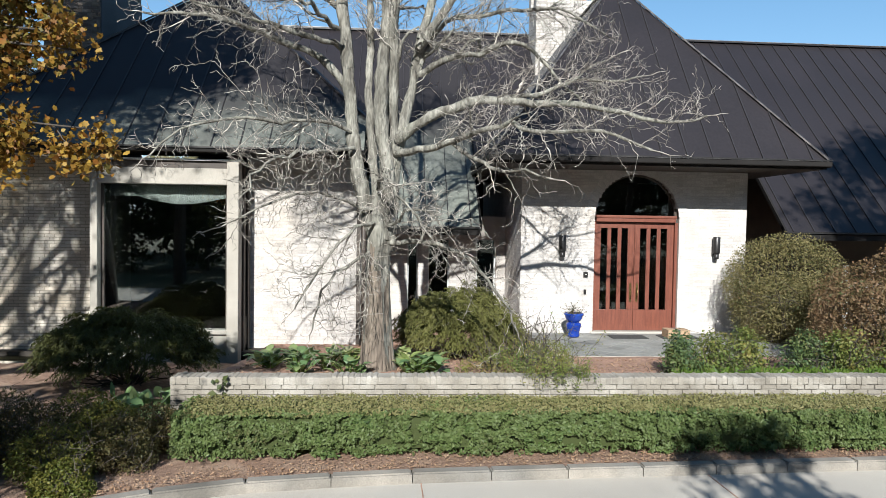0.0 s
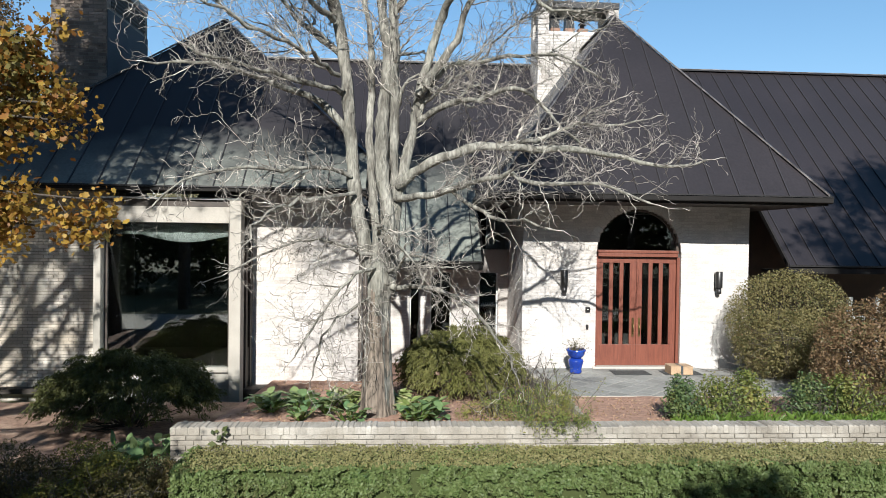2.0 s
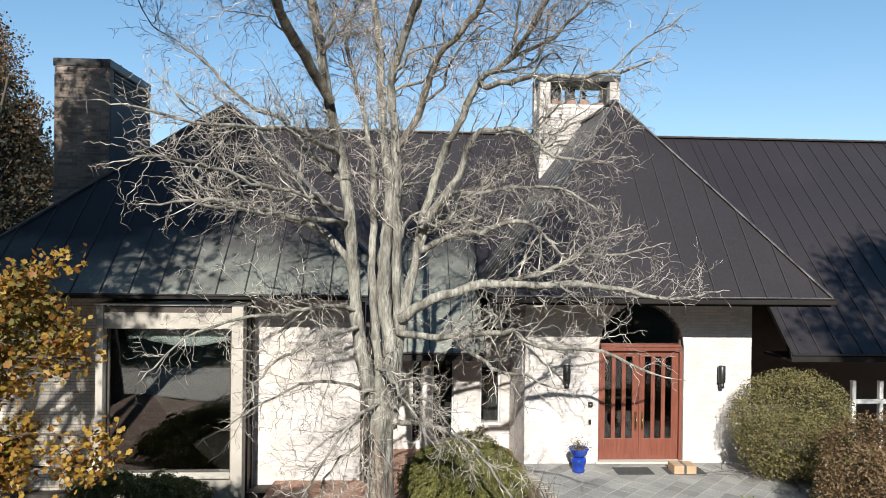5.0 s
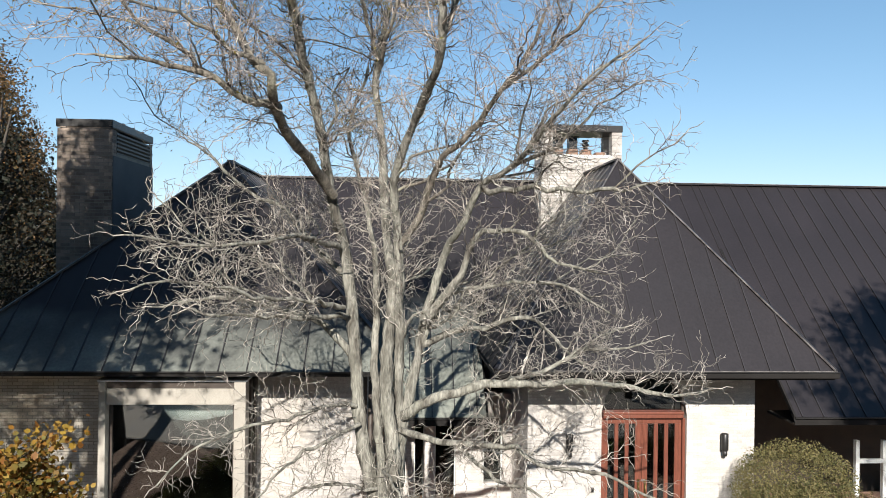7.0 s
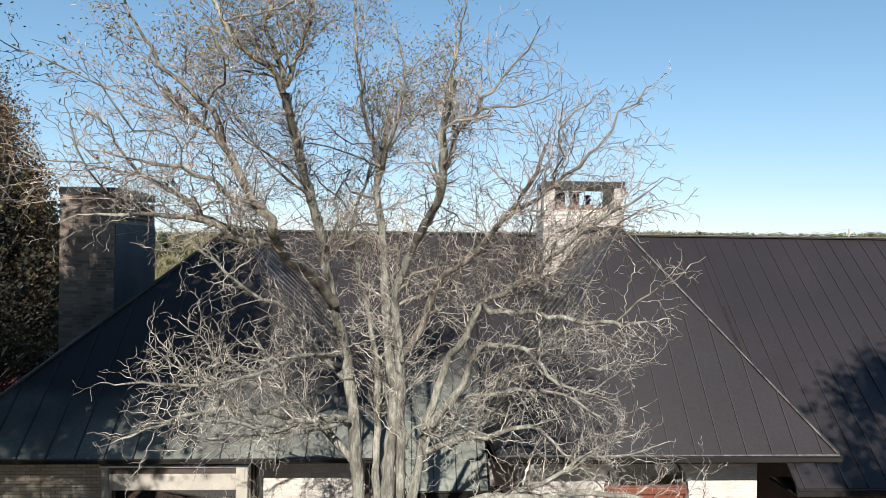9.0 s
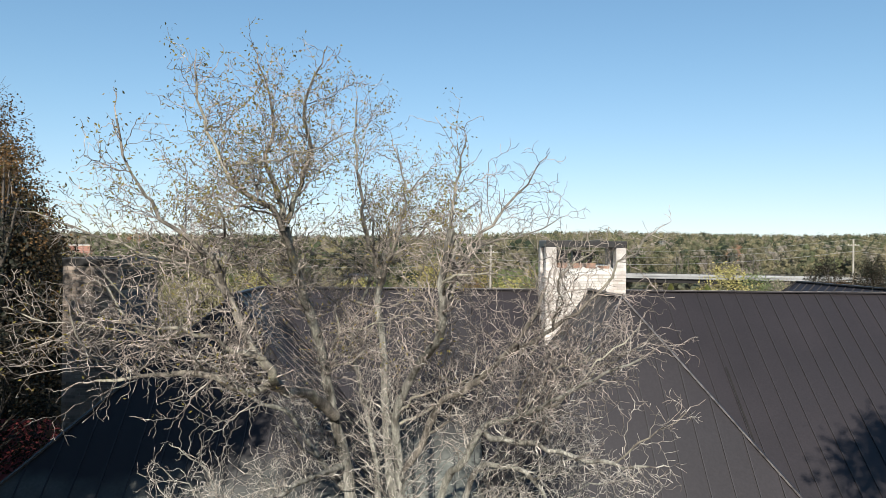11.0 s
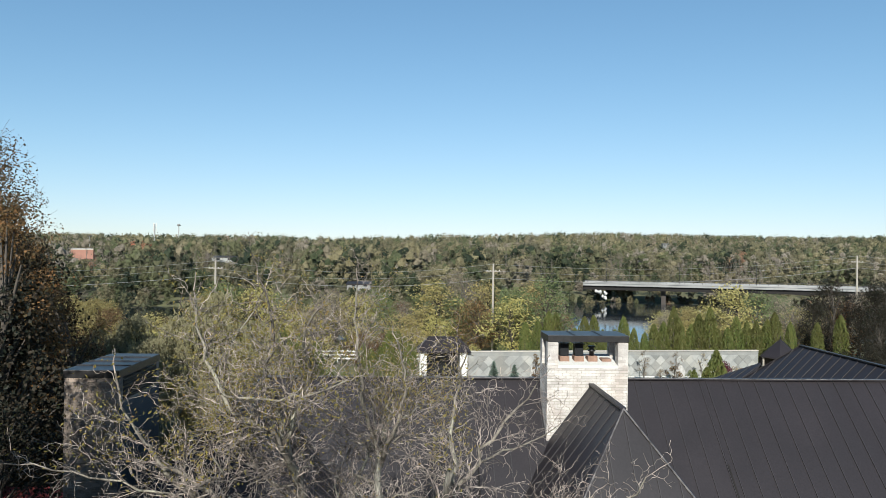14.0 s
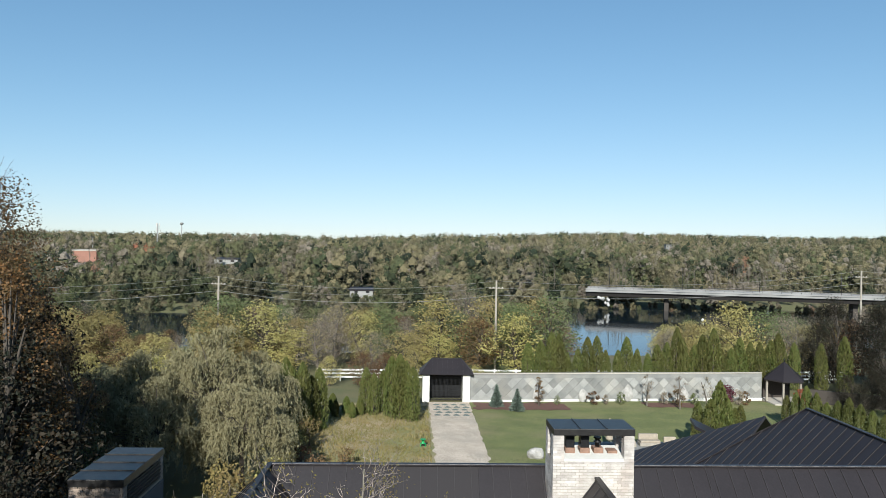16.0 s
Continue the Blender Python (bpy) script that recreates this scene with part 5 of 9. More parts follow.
    b.limb(0.05, 0.012, (-1.34, 8.50, 9.33), (-1.46, 7.80, 9.93), (-1.59, 7.70, 10.23), (-1.89, 7.50, 10.40), (-2.11, 7.40, 10.68), (-2.39, 7.50, 11.32), (-2.53, 7.60, 11.93), bare=0.1)
    b.limb(0.045, 0.01, (-1.46, 7.80, 9.93), (-1.51, 7.90, 10.41), (-1.72, 8.00, 10.78), (-1.67, 8.10, 11.32), (-1.75, 8.10, 11.77), (-1.87, 8.10, 12.19), bare=0.1)
    b.limb(0.04, 0.01, (-1.41, 7.80, 10.04), (-1.24, 7.80, 10.49), (-1.10, 7.60, 10.92), (-1.13, 7.30, 11.46), (-0.89, 6.90, 11.84), bare=0.1)
    b.limb(0.04, 0.01, (-0.26, 9.86, 9.25), (-0.51, 9.50, 10.07), (-0.56, 9.50, 10.60), (-0.70, 9.50, 11.30), (-0.66, 9.50, 11.96), bare=0.1)
    b.limb(0.04, 0.01, (-0.30, 9.90, 9.05), (-0.02, 9.30, 9.91), (0.15, 9.20, 10.52), (-0.03, 9.20, 11.20), bare=0.1)
    b.limb(0.04, 0.01, (0.59, 7.40, 8.68), (0.76, 7.60, 9.42), (0.72, 7.80, 10.14), (0.76, 8.00, 10.59), (0.90, 7.90, 11.08), bare=0.1)
    b.limb(0.035, 0.01, (0.76, 7.70, 9.33), (1.22, 7.90, 10.07), (1.55, 7.90, 10.45), (1.84, 7.80, 10.79), bare=0.1)
    b.limb(0.035, 0.01, (-2.12, 7.50, 9.23), (-2.21, 7.20, 9.58), (-2.61, 7.00, 9.93), (-2.83, 6.80, 10.33), (-3.05, 6.70, 10.71), (-3.08, 6.60, 11.15), bare=0.1)
    # low twiggy shoots round the trunk
    b.limb(0.045, 0.012, (0.08, 9.38, 2.1), (0.55, 9.05, 2.12), (1.1, 8.8, 1.95), (1.6, 8.6, 1.45), (1.95, 8.5, 0.85))
    b.limb(0.03, 0.011, (-0.2, 9.25, 2.6), (-0.8, 8.9, 2.85), (-1.5, 8.5, 2.7), (-2.1, 8.2, 2.35))
    b.limb(0.03, 0.011, (-0.15, 9.2, 2.4), (-0.5, 8.7, 2.2), (-0.9, 8.4, 1.7), (-1.2, 8.3, 1.2), every=0.1)
    b.limb(0.03, 0.011, (-0.1, 9.15, 2.9), (0.0, 8.6, 3.0), (0.2, 8.1, 2.8), (0.5, 7.8, 2.4), every=0.1)
    b.limb(0.028, 0.010, (0.06, 9.2, 2.35), (0.4, 8.8, 2.6), (0.75, 8.5, 2.45), (1.0, 8.4, 2.15), every=0.1)
    b.limb(0.025, 0.010, (-0.22, 9.2, 1.95), (-0.55, 8.95, 1.75), (-0.85, 8.8, 1.35), (-1.0, 8.7, 0.85), every=0.1)
    # lesser limbs, each growing out of a stem
    stems = [r for rows in b.limbs for r in rows if 4.4 < r[2] < 9.6 and r[6] > 0.018 and r[0] < 1.9]
    for k in range(34):
        r = stems[b.rng.integers(len(stems))]
        p = np.array(r[:3])
        a = math.atan2(p[1] - 9.3, p[0] + 0.2) + b.rng.normal() * 0.7
        out = b.rng.uniform(0.6, 1.5) * (1.0 if p[2] < 8.5 else 0.75)
        q = p + np.array([out * math.cos(a) * 1.15, out * math.sin(a) * 0.9, b.rng.uniform(0.4, 1.3)])
        b.limb(min(0.026, r[6] * 0.5), 0.009, p, p * 0.67 + q * 0.33 + b.rng.normal(size=3) * 0.13, p * 0.33 + q * 0.67 + b.rng.normal(size=3) * 0.13, q, every=0.16, reach=0.85)
    stems = [r for rows in b.limbs for r in rows if 3.8 < r[2] < 7.3 and 1.4 < r[0] < 3.4]
    for k in range(13):
        r = stems[b.rng.integers(len(stems))]
        p = np.array(r[:3])
        q = p + np.array([b.rng.uniform(0.3, 1.1), b.rng.normal() * 0.5, b.rng.uniform(-0.2, 0.9)])
        b.limb(min(0.018, r[6] * 0.6), 0.008, p, p * 0.5 + q * 0.5 + b.rng.normal(size=3) * 0.1, q, every=0.16, reach=0.8)
    # the bushy head of the crown
    stems = [r for rows in b.limbs for r in rows if r[2] > 7.6 and -3.4 < r[0] < 3.0]
    for k in range(32):
        r = stems[b.rng.integers(len(stems))]
        p = np.array(r[:3])
        q = p + np.array([b.rng.normal() * 0.9 + 0.25 * (p[0] + 0.3), b.rng.normal() * 0.8, b.rng.uniform(0.2, 1.1)])
        q[2] = min(q[2], 11.5 - 0.4 * abs(q[0] + 1.2))
        b.limb(min(0.016, r[6] * 0.6), 0.007, p, p * 0.5 + q * 0.5 + b.rng.normal(size=3) * 0.1, q, bare=0.05, every=0.16, reach=0.75)
    for rows in b.limbs:
        line = [q[:3] for q in rows] + [rows[-1][3:6]]
        link_mesh("limb", sweep_mesh("limb", line, [q[6] for q in rows] + [rows[-1][7]], b.rng, 12 if rows[0][6] > 0.05 else 7), M["bark"] if np.mean([q[2] for q in rows]) < 7.3 else M["bark_young"], t)
    tw = np.array(b.twigs)
    high = tw[:, 2] + b.rng.normal(size=len(tw)) * 0.7 > 7.6
    link_mesh("fine_branching", tube_mesh("fine_branching", tw[~high], 3), M["twig"], t, "dense crooked pale twigs")["kind"] = "stuff"
    link_mesh("fine_branching", tube_mesh("fine_branching", tw[high], 3), M["twig_young"], t, "crooked brown young twigs of the crown")["kind"] = "stuff"
    tips = np.array(b.tips)
    hi = tips[(tips[:, 2] > 10.0) & (tips[:, 0] < 1.0) & (rng.random(len(tips)) < 0.9)]
    pick = np.concatenate([np.repeat(hi, 4, 0), np.repeat(tips[(tips[:, 2] > 7.8) & (tips[:, 0] < 0.8) & (rng.random(len(tips)) < 0.2)], 2, 0)])
    lv = link_mesh("leaves", leaf_mesh("leaves", pick + rng.normal(size=pick.shape) * 0.06, 0.027, rng, long=1.7), LEAF["last"], t, "few last yellow-green leaves at the top")
    lv["kind"] = "stuff"


LEAF = {
    "last": leaf_mat("last_leaves", [(0.246, 0.214, 0.055), (0.333, 0.261, 0.075), (0.185, 0.166, 0.045), (0.296, 0.190, 0.070)], 0.4),
    "orange": leaf_mat("orange_maple_leaves", [(0.33, 0.14, 0.02), (0.40, 0.22, 0.03), (0.43, 0.28, 0.05), (0.26, 0.10, 0.018), (0.21, 0.175, 0.04), (0.12, 0.10, 0.03)], 0.4, patch=1.6),
    "hedge": leaf_mat("hedge_leaves", [(0.066, 0.107, 0.034), (0.114, 0.165, 0.047), (0.170, 0.211, 0.075), (0.090, 0.127, 0.038), (0.190, 0.179, 0.079)], 0.3, 0.5, 2.6),
    "hedge_top": leaf_mat("browned_hedge_tips", [(0.108, 0.175, 0.044), (0.215, 0.207, 0.078), (0.296, 0.262, 0.117), (0.144, 0.186, 0.054)], 0.25, 0.6, 1.3),
    "bush": leaf_mat("olive_bush_leaves", [(0.10, 0.105, 0.036), (0.19, 0.165, 0.062), (0.285, 0.235, 0.105), (0.085, 0.10, 0.032), (0.28, 0.18, 0.095)], 0.3, 0.5, 1.5),
    "redbush": leaf_mat("reddened_bush_leaves", [(0.10, 0.09, 0.04), (0.18, 0.125, 0.06), (0.235, 0.14, 0.075), (0.085, 0.10, 0.035)], 0.3, 0.5, 1.2),
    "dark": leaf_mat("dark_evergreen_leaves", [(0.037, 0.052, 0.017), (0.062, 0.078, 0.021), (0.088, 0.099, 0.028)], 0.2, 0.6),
    "lace": leaf_mat("feathery_green_leaves", [(0.120, 0.125, 0.032), (0.165, 0.166, 0.044), (0.215, 0.205, 0.064), (0.075, 0.085, 0.022)], 0.3, 0.6, 1.5),
    "lacedark": leaf_mat("deep_feathery_leaves", [(0.060, 0.068, 0.020), (0.092, 0.100, 0.028), (0.130, 0.135, 0.040), (0.040, 0.045, 0.016)], 0.3, 0.6, 1.5),
    "rose": leaf_mat("low_shrub_leaves", [(0.100, 0.156, 0.048), (0.158, 0.204, 0.048), (0.238, 0.234, 0.060), (0.337, 0.234, 0.072)], 0.3, 0.5, 1.6),
    "bluerose": leaf_mat("blue_green_shrub_leaves", [(0.060, 0.110, 0.050), (0.090, 0.140, 0.060), (0.150, 0.190, 0.060), (0.20, 0.13, 0.05)], 0.3, 0.45, 1.6),
    "grass": leaf_mat("bright_grass_blades", [(0.13, 0.21, 0.03), (0.18, 0.26, 0.05), (0.10, 0.17, 0.03)], 0.4, 0.5),
    "hosta": leaf_mat("hosta_leaves", [(0.133, 0.230, 0.095), (0.199, 0.284, 0.119), (0.266, 0.324, 0.131)], 0.3, 0.45),
    "variegated": leaf_mat("variegated_hosta_leaves", [(0.429, 0.473, 0.187), (0.315, 0.394, 0.125), (0.572, 0.551, 0.312)], 0.35, 0.45),
    "yellow": leaf_mat("yellow_green_shrub_leaves", [(0.138, 0.146, 0.022), (0.096, 0.119, 0.019), (0.193, 0.173, 0.034), (0.061, 0.080, 0.017)], 0.35, 0.5, 2.0),
    "brownshrub": leaf_mat("brown_shrub_leaves", [(0.099, 0.069, 0.029), (0.128, 0.096, 0.036), (0.070, 0.069, 0.023), (0.152, 0.117, 0.036)], 0.35, 0.55, 2.0),
    "litter": leaf_mat("fallen_leaves", [(0.414, 0.264, 0.163), (0.287, 0.156, 0.088), (0.483, 0.348, 0.225), (0.345, 0.204, 0.125)], 0.1, 0.8),
}


def shell_points(n, centre, radii, rng, inner=0.72, floor=None):
    """Points through the outer part of an ellipsoid, uneven."""
    d = unit(rng.normal(size=(n, 3)))
    r = rng.uniform(inner, 1.0, n) ** 0.7
    bumps = np.array([1 + 0.10 * noise.noise(Vector(v) * 3.1 + Vector(centre)) + 0.07 * noise.noise(Vector(v) * 7.3) for v in d])
    p = np.asarray(centre) + d * np.asarray(radii) * (r * bumps)[:, None]
    if floor is not None:
        p = p[p[:, 2] > floor]
    return p


def shrub(name, label, lumps, leaf, size, count, seed, floor, stems=18, long=1.2, category="shrub", inner=0.6, up=0.4):
    """A shrub: woody stems from its foot and lumps of small leaves. lumps: centre and radii."""
    rng = np.random.default_rng(seed)
    t = thing(name, label, category)
    segs = []
    vol = np.array([r[0] * r[1] + r[2] * r[0] for _, r in lumps])
    pts = []
    for (c, r), w in zip(lumps, vol / vol.sum()):
        pts.append(shell_points(int(count * w), c, r, rng, inner, floor))
        for k in range(max(2, int(stems * w))):
            foot = np.array([c[0] + rng.normal() * 0.12 * r[0], c[1] + rng.normal() * 0.12 * r[1], floor - 0.02])
            d = unit(np.array([rng.normal() * 0.6, rng.normal() * 0.6, 1.0]))
            _, s = wander(foot, d, np.linalg.norm(r) * 0.95, 7, 0.014, 0.004, rng, 0.2)
            segs += s
            for a in s[2:]:
                _, s2 = wander(np.array(a[:3]), unit(rng.normal(size=3) + np.array([0, 0, 0.4])), 0.4 * np.linalg.norm(r), 4, 0.006, 0.002, rng, 0.3)
                segs += s2
    pts = np.concatenate(pts)
    link_mesh("woody_base", tube_mesh("woody_base", segs, 3), M["bark_dark"], t)["kind"] = "stuff"
    mid = np.array([np.mean([c[k] for c, _ in lumps]) for k in range(3)])
    link_mesh("foliage", leaf_mesh("foliage", pts, size, rng, up, long, aim=unit(pts - mid) * 0.7), leaf, t)["kind"] = "stuff"
    return t


def make_hedge():
    rng = np.random.default_rng(12)
    t = thing("clipped_hedge", "low clipped green hedge with browned top beside the drive", "hedge")
    x0, x1 = -2.35, 17.0
    front = lambda x: np.interp(x, [-2.4, 0, 6, 17], [6.82, 6.93, 7.0, 7.12])
    # dark box core in place of the shaded inside of the hedge
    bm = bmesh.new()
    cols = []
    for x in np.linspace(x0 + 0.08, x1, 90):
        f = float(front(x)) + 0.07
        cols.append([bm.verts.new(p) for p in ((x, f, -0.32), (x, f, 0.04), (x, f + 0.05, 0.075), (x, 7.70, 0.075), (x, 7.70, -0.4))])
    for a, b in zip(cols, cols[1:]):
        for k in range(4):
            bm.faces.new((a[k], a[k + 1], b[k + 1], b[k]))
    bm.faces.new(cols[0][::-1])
    part("dark_core", bm, LEAF["dark"], t)
    n = 84000
    x = rng.uniform(x0, x1, n)
    f = front(x)
    wav = np.array([0.09 * noise.noise((a * 1.3, 0, 0)) + 0.06 * noise.noise((a * 4.1, 3, 0)) for a in x])
    zz = rng.uniform(-0.30, 0.13, n)
    y = f + wav * 0.8 + np.abs(rng.normal(size=n)) * 0.045 - 0.05 * np.sin((zz + 0.35) / 0.5 * 3.1)
    zz = zz - np.where(zz < -0.22, 0.1 * rng.random(n), 0)
    hole = np.array([noise.noise((a * 5.5, 2.0, c * 7.0)) + 0.5 * noise.noise((a * 13, 5.0, c * 13.0)) for a, c in zip(x, zz)])
    y = y + np.where(hole < -0.15, 0.09, 0) - 0.05 * np.clip(hole, 0, 1)
    keep = (hole > -0.42) | (rng.random(n) < 0.3)
    x, y, zz, n = x[keep], y[keep], zz[keep], int(keep.sum())
    side = np.stack([x, y, zz], 1)
    aim = np.tile(np.array([0, -0.9, 0.5]), (n, 1))
    link_mesh("front_leaves", leaf_mesh("front_leaves", side, 0.038, rng, 0.0, 1.15, aim=aim), LEAF["hedge"], t)["kind"] = "stuff"
    n = 58000
    x = rng.uniform(x0, x1, n)
    y = front(x) + rng.uniform(-0.01, 1, n) * (7.78 - front(x))
    z = np.array([0.105 + 0.03 * noise.noise((a * 1.7, b * 1.7, 1)) + 0.02 * noise.noise((a * 6, b * 6, 2)) for a, b in zip(x, y)]) + np.abs(rng.normal(size=n)) * 0.018
    link_mesh("top_leaves", leaf_mesh("top_leaves", np.stack([x, y, z], 1), 0.027, rng, 0.7, 1.2), LEAF["hedge_top"], t)["kind"] = "stuff"
    n = 5000
    p = np.stack([rng.normal(size=n) * 0.03 + x0, rng.uniform(6.85, 7.75, n), rng.uniform(-0.38, 0.13, n)], 1)
    link_mesh("end_leaves", leaf_mesh("end_leaves", p, 0.042, rng, 0.2, 1.15), LEAF["hedge"], t)["kind"] = "stuff"


def make_maple():
    rng = np.random.default_rng(31)
    t = thing("maple_tree", "autumn maple with orange-yellow leaves overhanging the house corner", "tree")
    segs = []
    _, s = wander(np.array([-9.4, 3.2, -0.6]), np.array([0, 0, 1.0]), 9.5, 16, 0.26, 0.07, rng, 0.06)
    segs += s
    stem = [np.array(a[3:6]) for a in s]
    leaves = []

    def bough(start, goal, r, spread, n, sag=0.0):
        line = smooth_line([start, (np.array(start) * 0.5 + np.array(goal) * 0.5) + np.array([0, 0, 0.35]), goal], 0.25)
        k = len(line) - 1
        for j in range(k):
            segs.append((*line[j], *line[j + 1], r * (1 - j / k) + 0.008, r * (1 - (j + 1) / k) + 0.008))
        for j in range(n):
            c = line[rng.integers(int(k * 0.6), k + 1)]
            pts, ss = wander(c, unit(rng.normal(size=3) * np.array([1, 1, 0.6]) + np.array([0.3, 0.2, -sag])), spread * rng.uniform(0.5, 1.2), 5, 0.008, 0.003, rng, 0.25)
            segs.extend(ss)
            for q in pts[1:]:
                m = rng.integers(16, 27)
                leaves.append(np.array(q) + rng.normal(size=(m, 3)) * 0.075 - np.array([0, 0, 0.04]))

    low = stem[5]
    for goal in ((-2.62, 4.8, 3.95), (-2.85, 4.85, 4.25), (-3.1, 4.7, 3.95), (-2.50, 4.8, 3.8), (-3.4, 4.8, 4.3), (-3.35, 4.7, 3.7), (-3.0, 4.9, 4.5), (-3.2, 4.6, 4.15)):
        bough(stem[6], goal, 0.04, 0.42, 26)
    for goal, spread, n in (((-2.42, 4.8, 3.15), 0.26, 15), ((-2.45, 4.75, 2.88), 0.25, 18), ((-2.9, 4.7, 3.05), 0.32, 16), ((-3.3, 4.7, 3.02), 0.34, 15)):
        bough(low, goal, 0.03, spread, n, 0.3)
    pts = np.concatenate(leaves)
    link_mesh("leaves", leaf_mesh("leaves", pts, rng.uniform(0.042, 0.068, len(pts)), rng, 0.35, outline=MAPLE), LEAF["orange"], t, "broad lobed orange leaves")["kind"] = "stuff"
    # high crown out of view beside the lower boughs, added to cast shade
    pts = []
    for k in range(90):
        h = rng.uniform(9.6, 13.6) if k < 77 else rng.uniform(13.6, 17.2)
        a = rng.uniform(0, 2 * math.pi)
        rr = 3.9 * math.sqrt(rng.random()) * (1.0 if h < 13 else 0.8)
        c = np.array([-8.6 + rr * math.cos(a), 3.6 + 0.8 * rr * math.sin(a), h])
        c[0] = min(c[0], -5.0)
        pts.append(c + rng.normal(size=(190, 3)) * np.array([0.5, 0.5, 0.36]))
        line = smooth_line([stem[min(15, int((h + 0.6) / 0.62))] - np.array([0, 0, 0.8]), c], 0.4)
        for p, q in zip(line, line[1:]):
            segs.append((*p, *q, 0.035, 0.03))
    # unseen lower clumps, added to dapple the left wall with shade
    low = []
    for k in range(19):
        c = np.array([rng.uniform(-9.9, -6.9), 3.6 + rng.normal() * 0.5, rng.uniform(5.7, 8.6)])
        low.append(c + rng.normal(size=(80, 3)) * np.array([0.26, 0.26, 0.17]))
        line = smooth_line([stem[8], stem[8] * 0.45 + c * 0.55 + rng.normal(size=3) * 0.25, c], 0.3)
        for p, q in zip(line, line[1:]):
            segs.append((*p, *q, 0.042, 0.036))
    link_mesh("crown", leaf_mesh("crown", np.concatenate(low), 0.12, rng, 0.5), LEAF["orange"], t)["kind"] = "stuff"
    pts = np.concatenate(pts)
    pts = pts[pts[:, 0] < -4.6]
    link_mesh("crown", leaf_mesh("crown", pts, 0.18, rng, 0.5), LEAF["orange"], t)["kind"] = "stuff"
    link_mesh("limb_frame", tube_mesh("limb_frame", segs, 6), M["bark_dark"], t)


def make_bed_plants():
    shrub("rounded_bush", "large rounded olive-leaved bush beside the entrance wall", [((8.42, 12.72, 1.24), (1.30, 1.08, 1.10)), ((8.2, 12.75, 0.7), (0.95, 0.85, 0.75)), ((8.75, 12.6, 0.75), (0.9, 0.8, 0.75))], LEAF["bush"], 0.036, 42000, 41, -0.05, 30)
    shrub("reddish_bush", "dense reddish-brown bush by the house", [((8.05, 9.75, 0.78), (0.85, 0.8, 0.82)), ((9.2, 10.1, 1.08), (1.05, 0.9, 1.2)), ((8.7, 10.8, 0.9), (0.85, 0.8, 0.95))], LEAF["redbush"], 0.042, 26000, 42, -0.05, 26)
    shrub("reddish_bush", "dense reddish-brown bush by the house", [((10.9, 11.0, 1.2), (1.3, 1.1, 1.45))], LEAF["redbush"], 0.06, 7000, 43, -0.05, 16)
    # weeping mounds with finely cut leaves, in arching tiers
    for c, r, n, s, lf, lab in (((1.4, 11.6, 0.2), (1.08, 0.95, 1.06), 620, 44, "lace", "weeping feathery green mound shrub behind the tree"), ((-4.3, 10.6, 0.0), (1.34, 1.0, 0.90), 640, 45, "lacedark", "dark spreading feathery shrub below the big window")):
        rng = np.random.default_rng(s)
        t = thing("mounded_shrub", lab, "shrub")
        p, flow, segs = [], [], []
        for k in range(n):
            a, e = rng.uniform(0, 2 * math.pi), math.asin(rng.uniform(0.0, 1.0))
            d = np.array([math.cos(e) * math.cos(a), math.cos(e) * math.sin(a), math.sin(e)])
            bump = 1 + 0.20 * noise.noise(Vector(d) * 2.3 + Vector(c)) + 0.08 * rng.normal()
            st = np.array(c) + d * np.array(r) * 0.80 * bump
            out = unit(np.array([d[0] + rng.normal() * 0.25, d[1] + rng.normal() * 0.25, 0.10]))
            ln = rng.uniform(0.22, 0.5)
            m = 14
            u = np.linspace(0, 1, m)[:, None]
            line = st + out * u * ln * 0.9 + np.array([0, 0, 1.0]) * (0.10 * u - 0.62 * ln * u ** 2.2)
            line = line[line[:, 2] > c[2] - 0.5]
            if len(line) < 4:
                continue
            segs += [(*x, *y, 0.004, 0.003) for x, y in zip(line[::4], line[4::4])]
            way = unit(np.gradient(line, axis=0))
            for q in range(6):
                p.append(line + rng.normal(size=line.shape) * np.array([0.035, 0.035, 0.018]))
                flow.append(way + rng.normal(size=line.shape) * 0.45 - np.array([0, 0, 0.25]))
        p, flow = np.concatenate(p), np.concatenate(flow)
        link_mesh("foliage", leaf_mesh("foliage", p, 0.026, rng, long=3.0, droop=flow), LEAF[lf], t)["kind"] = "stuff"
        for k in range(40):
            _, ss = wander(np.array([c[0], c[1], c[2] - 0.5]) + rng.normal(size=3) * 0.05, unit(rng.normal(size=3) + np.array([0, 0, 1.2])), 0.95, 7, 0.02, 0.004, rng, 0.2, -0.06)
            segs += ss
        link_mesh("woody_base", tube_mesh("woody_base", segs, 4), M["bark_dark"], t)["kind"] = "stuff"
    # low shrubs and flowers right of the path
    lumps = [((x, 9.25 + 0.25 * math.sin(x * 2.3), 0.30), (0.46 + 0.14 * math.sin(x * 5.1), 0.44, 0.46 + 0.16 * math.sin(x * 3.7))) for x in (4.6, 5.15, 5.9, 6.75, 7.3, 8.1, 8.9, 9.6)]
    for k, lump in enumerate(lumps):
        shrub("low_shrub", "low leafy shrub in the mulched bed", [lump, ((lump[0][0] + 0.2 * math.sin(k * 3.0), lump[0][1] + 0.1, lump[0][2] + 0.25), (0.25, 0.25, 0.28))], LEAF["rose"] if k % 3 else LEAF["bluerose"], 0.043, 2700, 60 + k, 0.04, 14, inner=0.12, up=0.9)
